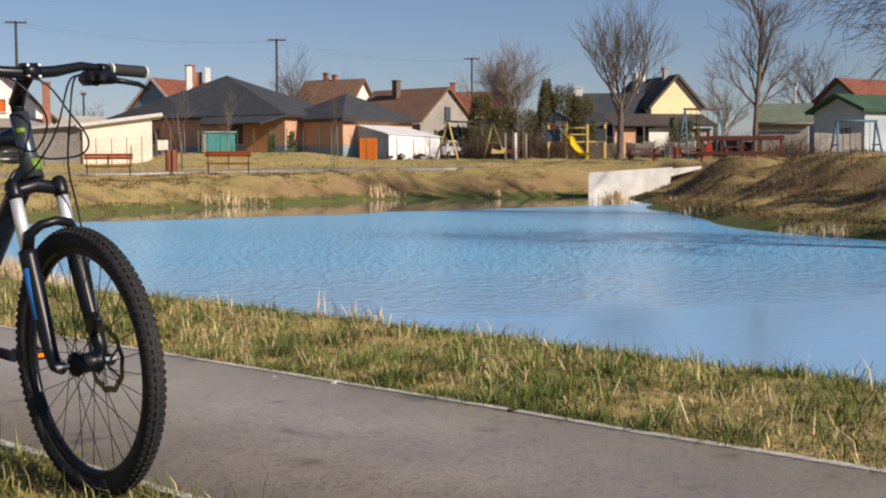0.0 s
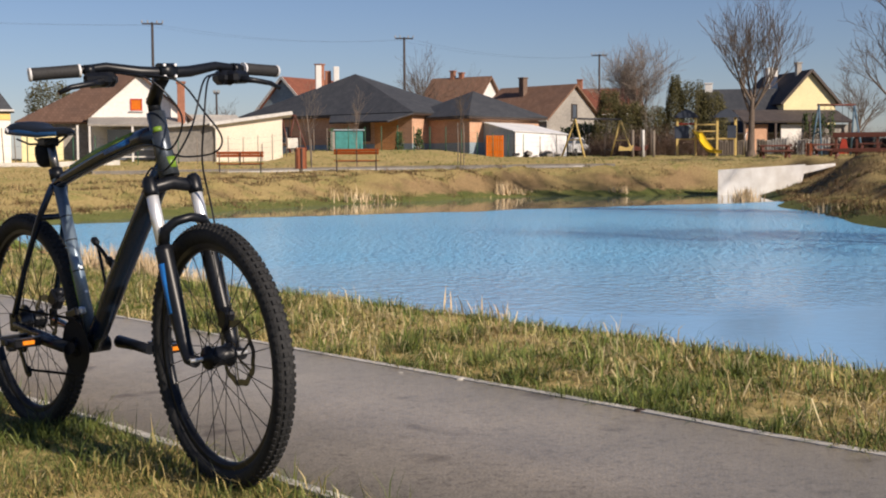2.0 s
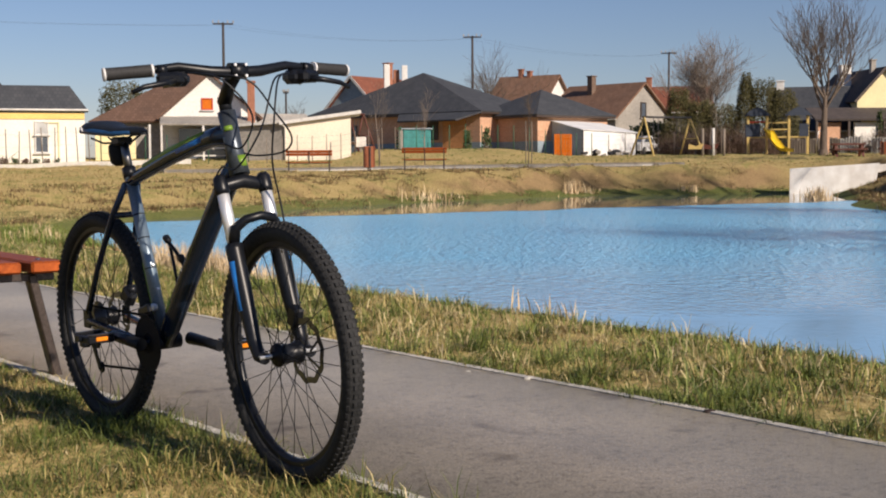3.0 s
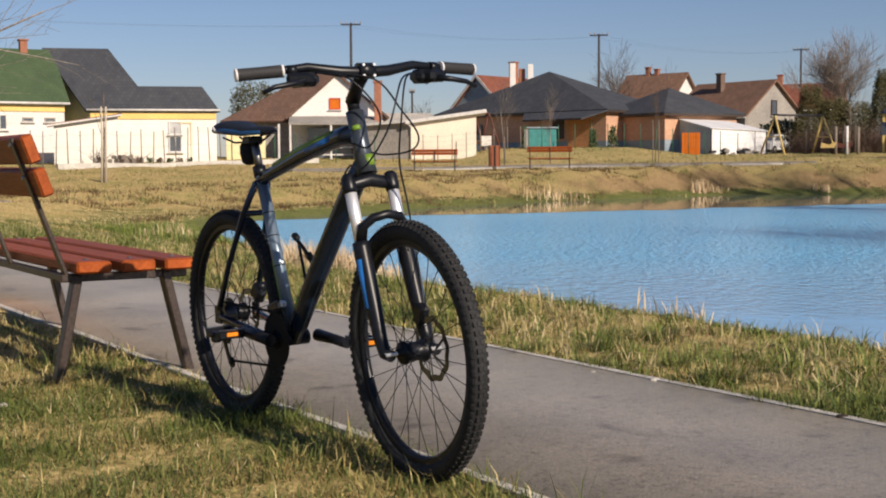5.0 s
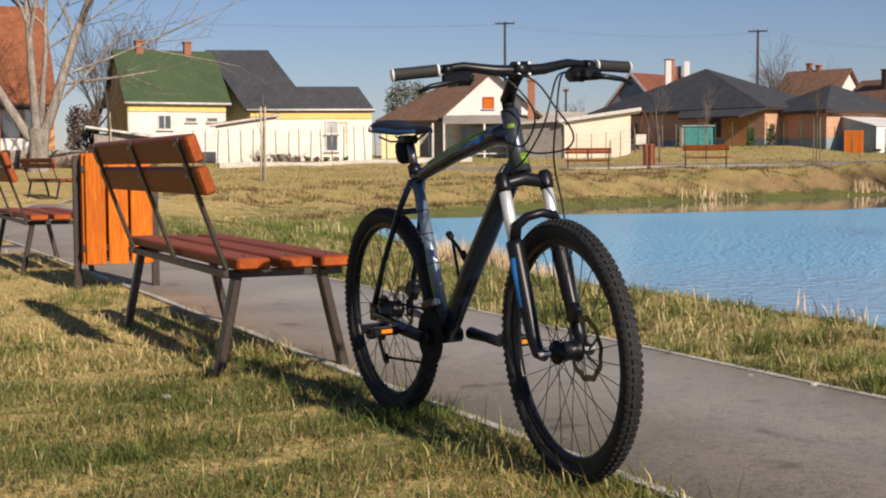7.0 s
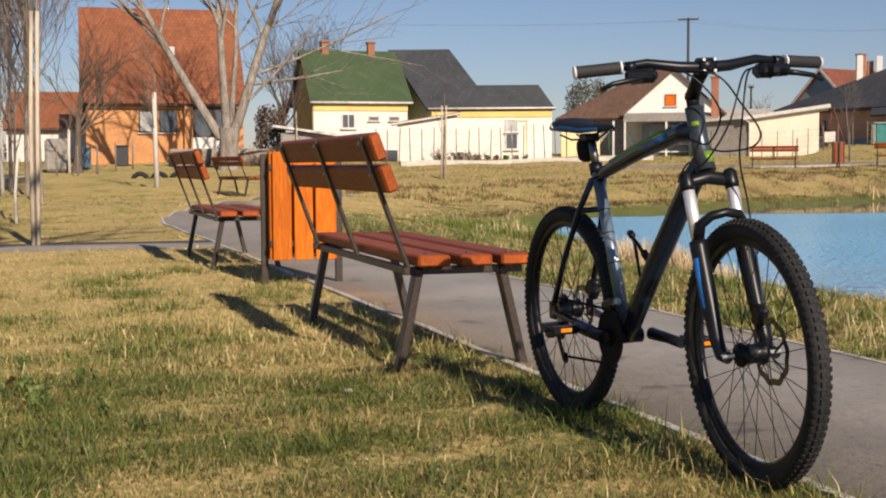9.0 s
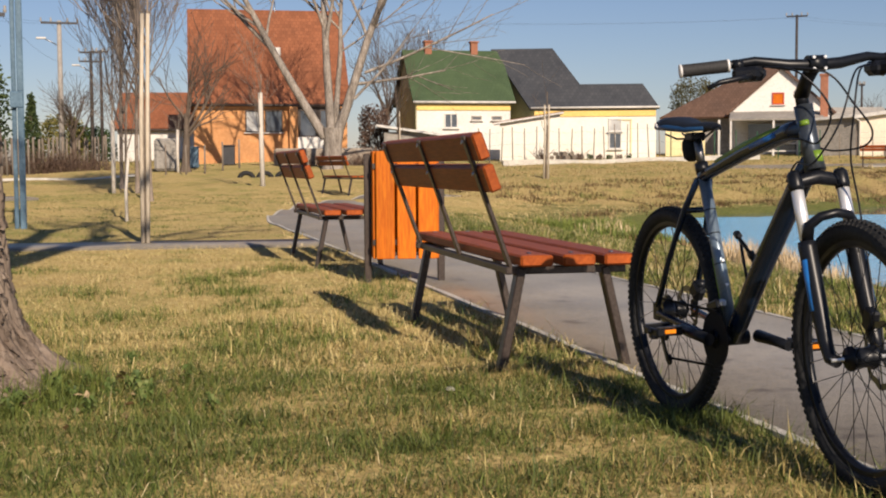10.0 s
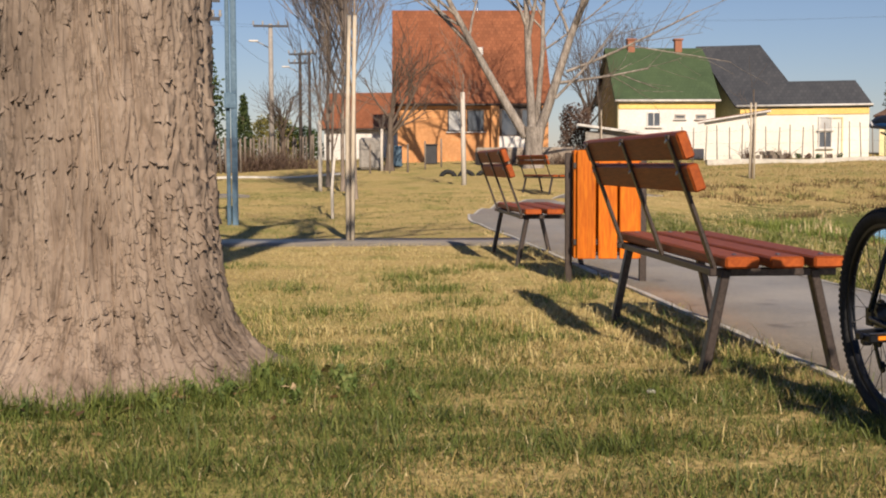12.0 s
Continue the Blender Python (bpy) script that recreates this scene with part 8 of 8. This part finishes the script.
# weeds and dead leaves at the foot of the old tree, a few stones on the verge
rng = random.Random(8)
for k in range(34):
    a = rng.uniform(-1.6, 0.75)
    rr = rng.uniform(0.70, 0.95)
    px, py = -4.50 + math.cos(a) * rr, 3.02 + math.sin(a) * rr
    if k > 8:
        px, py = -3.60 + rng.gauss(0, 0.30), 3.28 + rng.gauss(0, 0.22)
    wd = thing("weed", pose(px, py, 0.0), "low dark green broad-leaved weed in the grass", "weed", "weeds")
    lm = Mesh()
    for j in range(rng.randint(20, 34)):
        b = rng.uniform(0, 6.283)
        ln, up = rng.uniform(0.018, 0.045), rng.uniform(0.012, 0.07)
        d, s = Vector((math.cos(b), math.sin(b), 0)), Vector((-math.sin(b), math.cos(b), 0))
        m0 = d * ln * 0.5 + Vector((0, 0, up))
        lm.add([(0, 0, 0.01), m0 + s * ln * 0.24, d * ln + Vector((0, 0, up * 0.7)), m0 - s * ln * 0.24], [(0, 1, 2, 3)])
    part("leaf_rosette", lm, WEED, wd)

lm = Mesh()
for k in range(260):
    a, rr = rng.uniform(-2.4, 0.8), 0.56 + abs(rng.gauss(0, 0.35))
    c = Vector((-4.50 + math.cos(a) * rr, 3.02 + math.sin(a) * rr, rng.uniform(0.012, 0.035)))
    u = Vector((rng.gauss(0, 1), rng.gauss(0, 1), rng.gauss(0, 0.35))).normalized()
    v = Vector((-u.y, u.x, rng.gauss(0, 0.3))).normalized()
    s = rng.uniform(0.012, 0.032)
    lm.add([c - u * s, c + v * s * 0.5 + Vector((0, 0, s * 0.3)), c + u * s, c - v * s * 0.5], [(0, 1, 2, 3)])
tagged(part("leaf_litter", lm, leaf_mat("dead_leaf", (0.10, 0.06, 0.03), (0.24, 0.15, 0.07), (0.42, 0.31, 0.18))), "dead brown leaves at the foot of the tree", "leaf litter", kind="stuff")


def stone(px, py, s, label, mat):
    mb = Mesh()
    n1, n2 = 8, 6
    vs = [(math.cos(2 * math.pi * j / n1) * math.sin(math.pi * (i + 0.5) / n2) * s * (1 + 0.25 * noise.noise(Vector((i, j, px)))), math.sin(2 * math.pi * j / n1) * math.sin(math.pi * (i + 0.5) / n2) * s * 0.8 * (1 + 0.25 * noise.noise(Vector((j, i, py)))), s * 0.5 * math.cos(math.pi * (i + 0.5) / n2)) for i in range(n2) for j in range(n1)]
    fs = [(i * n1 + j, (i + 1) * n1 + j, (i + 1) * n1 + (j + 1) % n1, i * n1 + (j + 1) % n1) for i in range(n2 - 1) for j in range(n1)]
    mb.add(vs, fs + [tuple(range(n1)), tuple(range(len(vs) - 1, len(vs) - n1 - 1, -1))], True)
    ob = part("stone", mb, mat)
    ob.matrix_world = pose(px, py, ground_z(px, py) + s * 0.4)
    tagged(ob, label, "stone", "loose stones")


stone(0.262, 4.470, 0.026, "small dark brown stone on the kerb", DARK_TRIM)
stone(0.226, 4.500, 0.017, "small dark brown pebble on the kerb", DARK_TRIM)
stone(-0.405, 5.095, 0.024, "small pale stone at the kerb", KERB)
stone(-0.665, 5.255, 0.016, "small pale stone at the kerb", KERB)
stone(-2.62, 4.10, 0.02, "pale pebble in the grass", KERB)
stone(-1.35, 4.02, 0.02, "pale pebble at the verge", KERB)
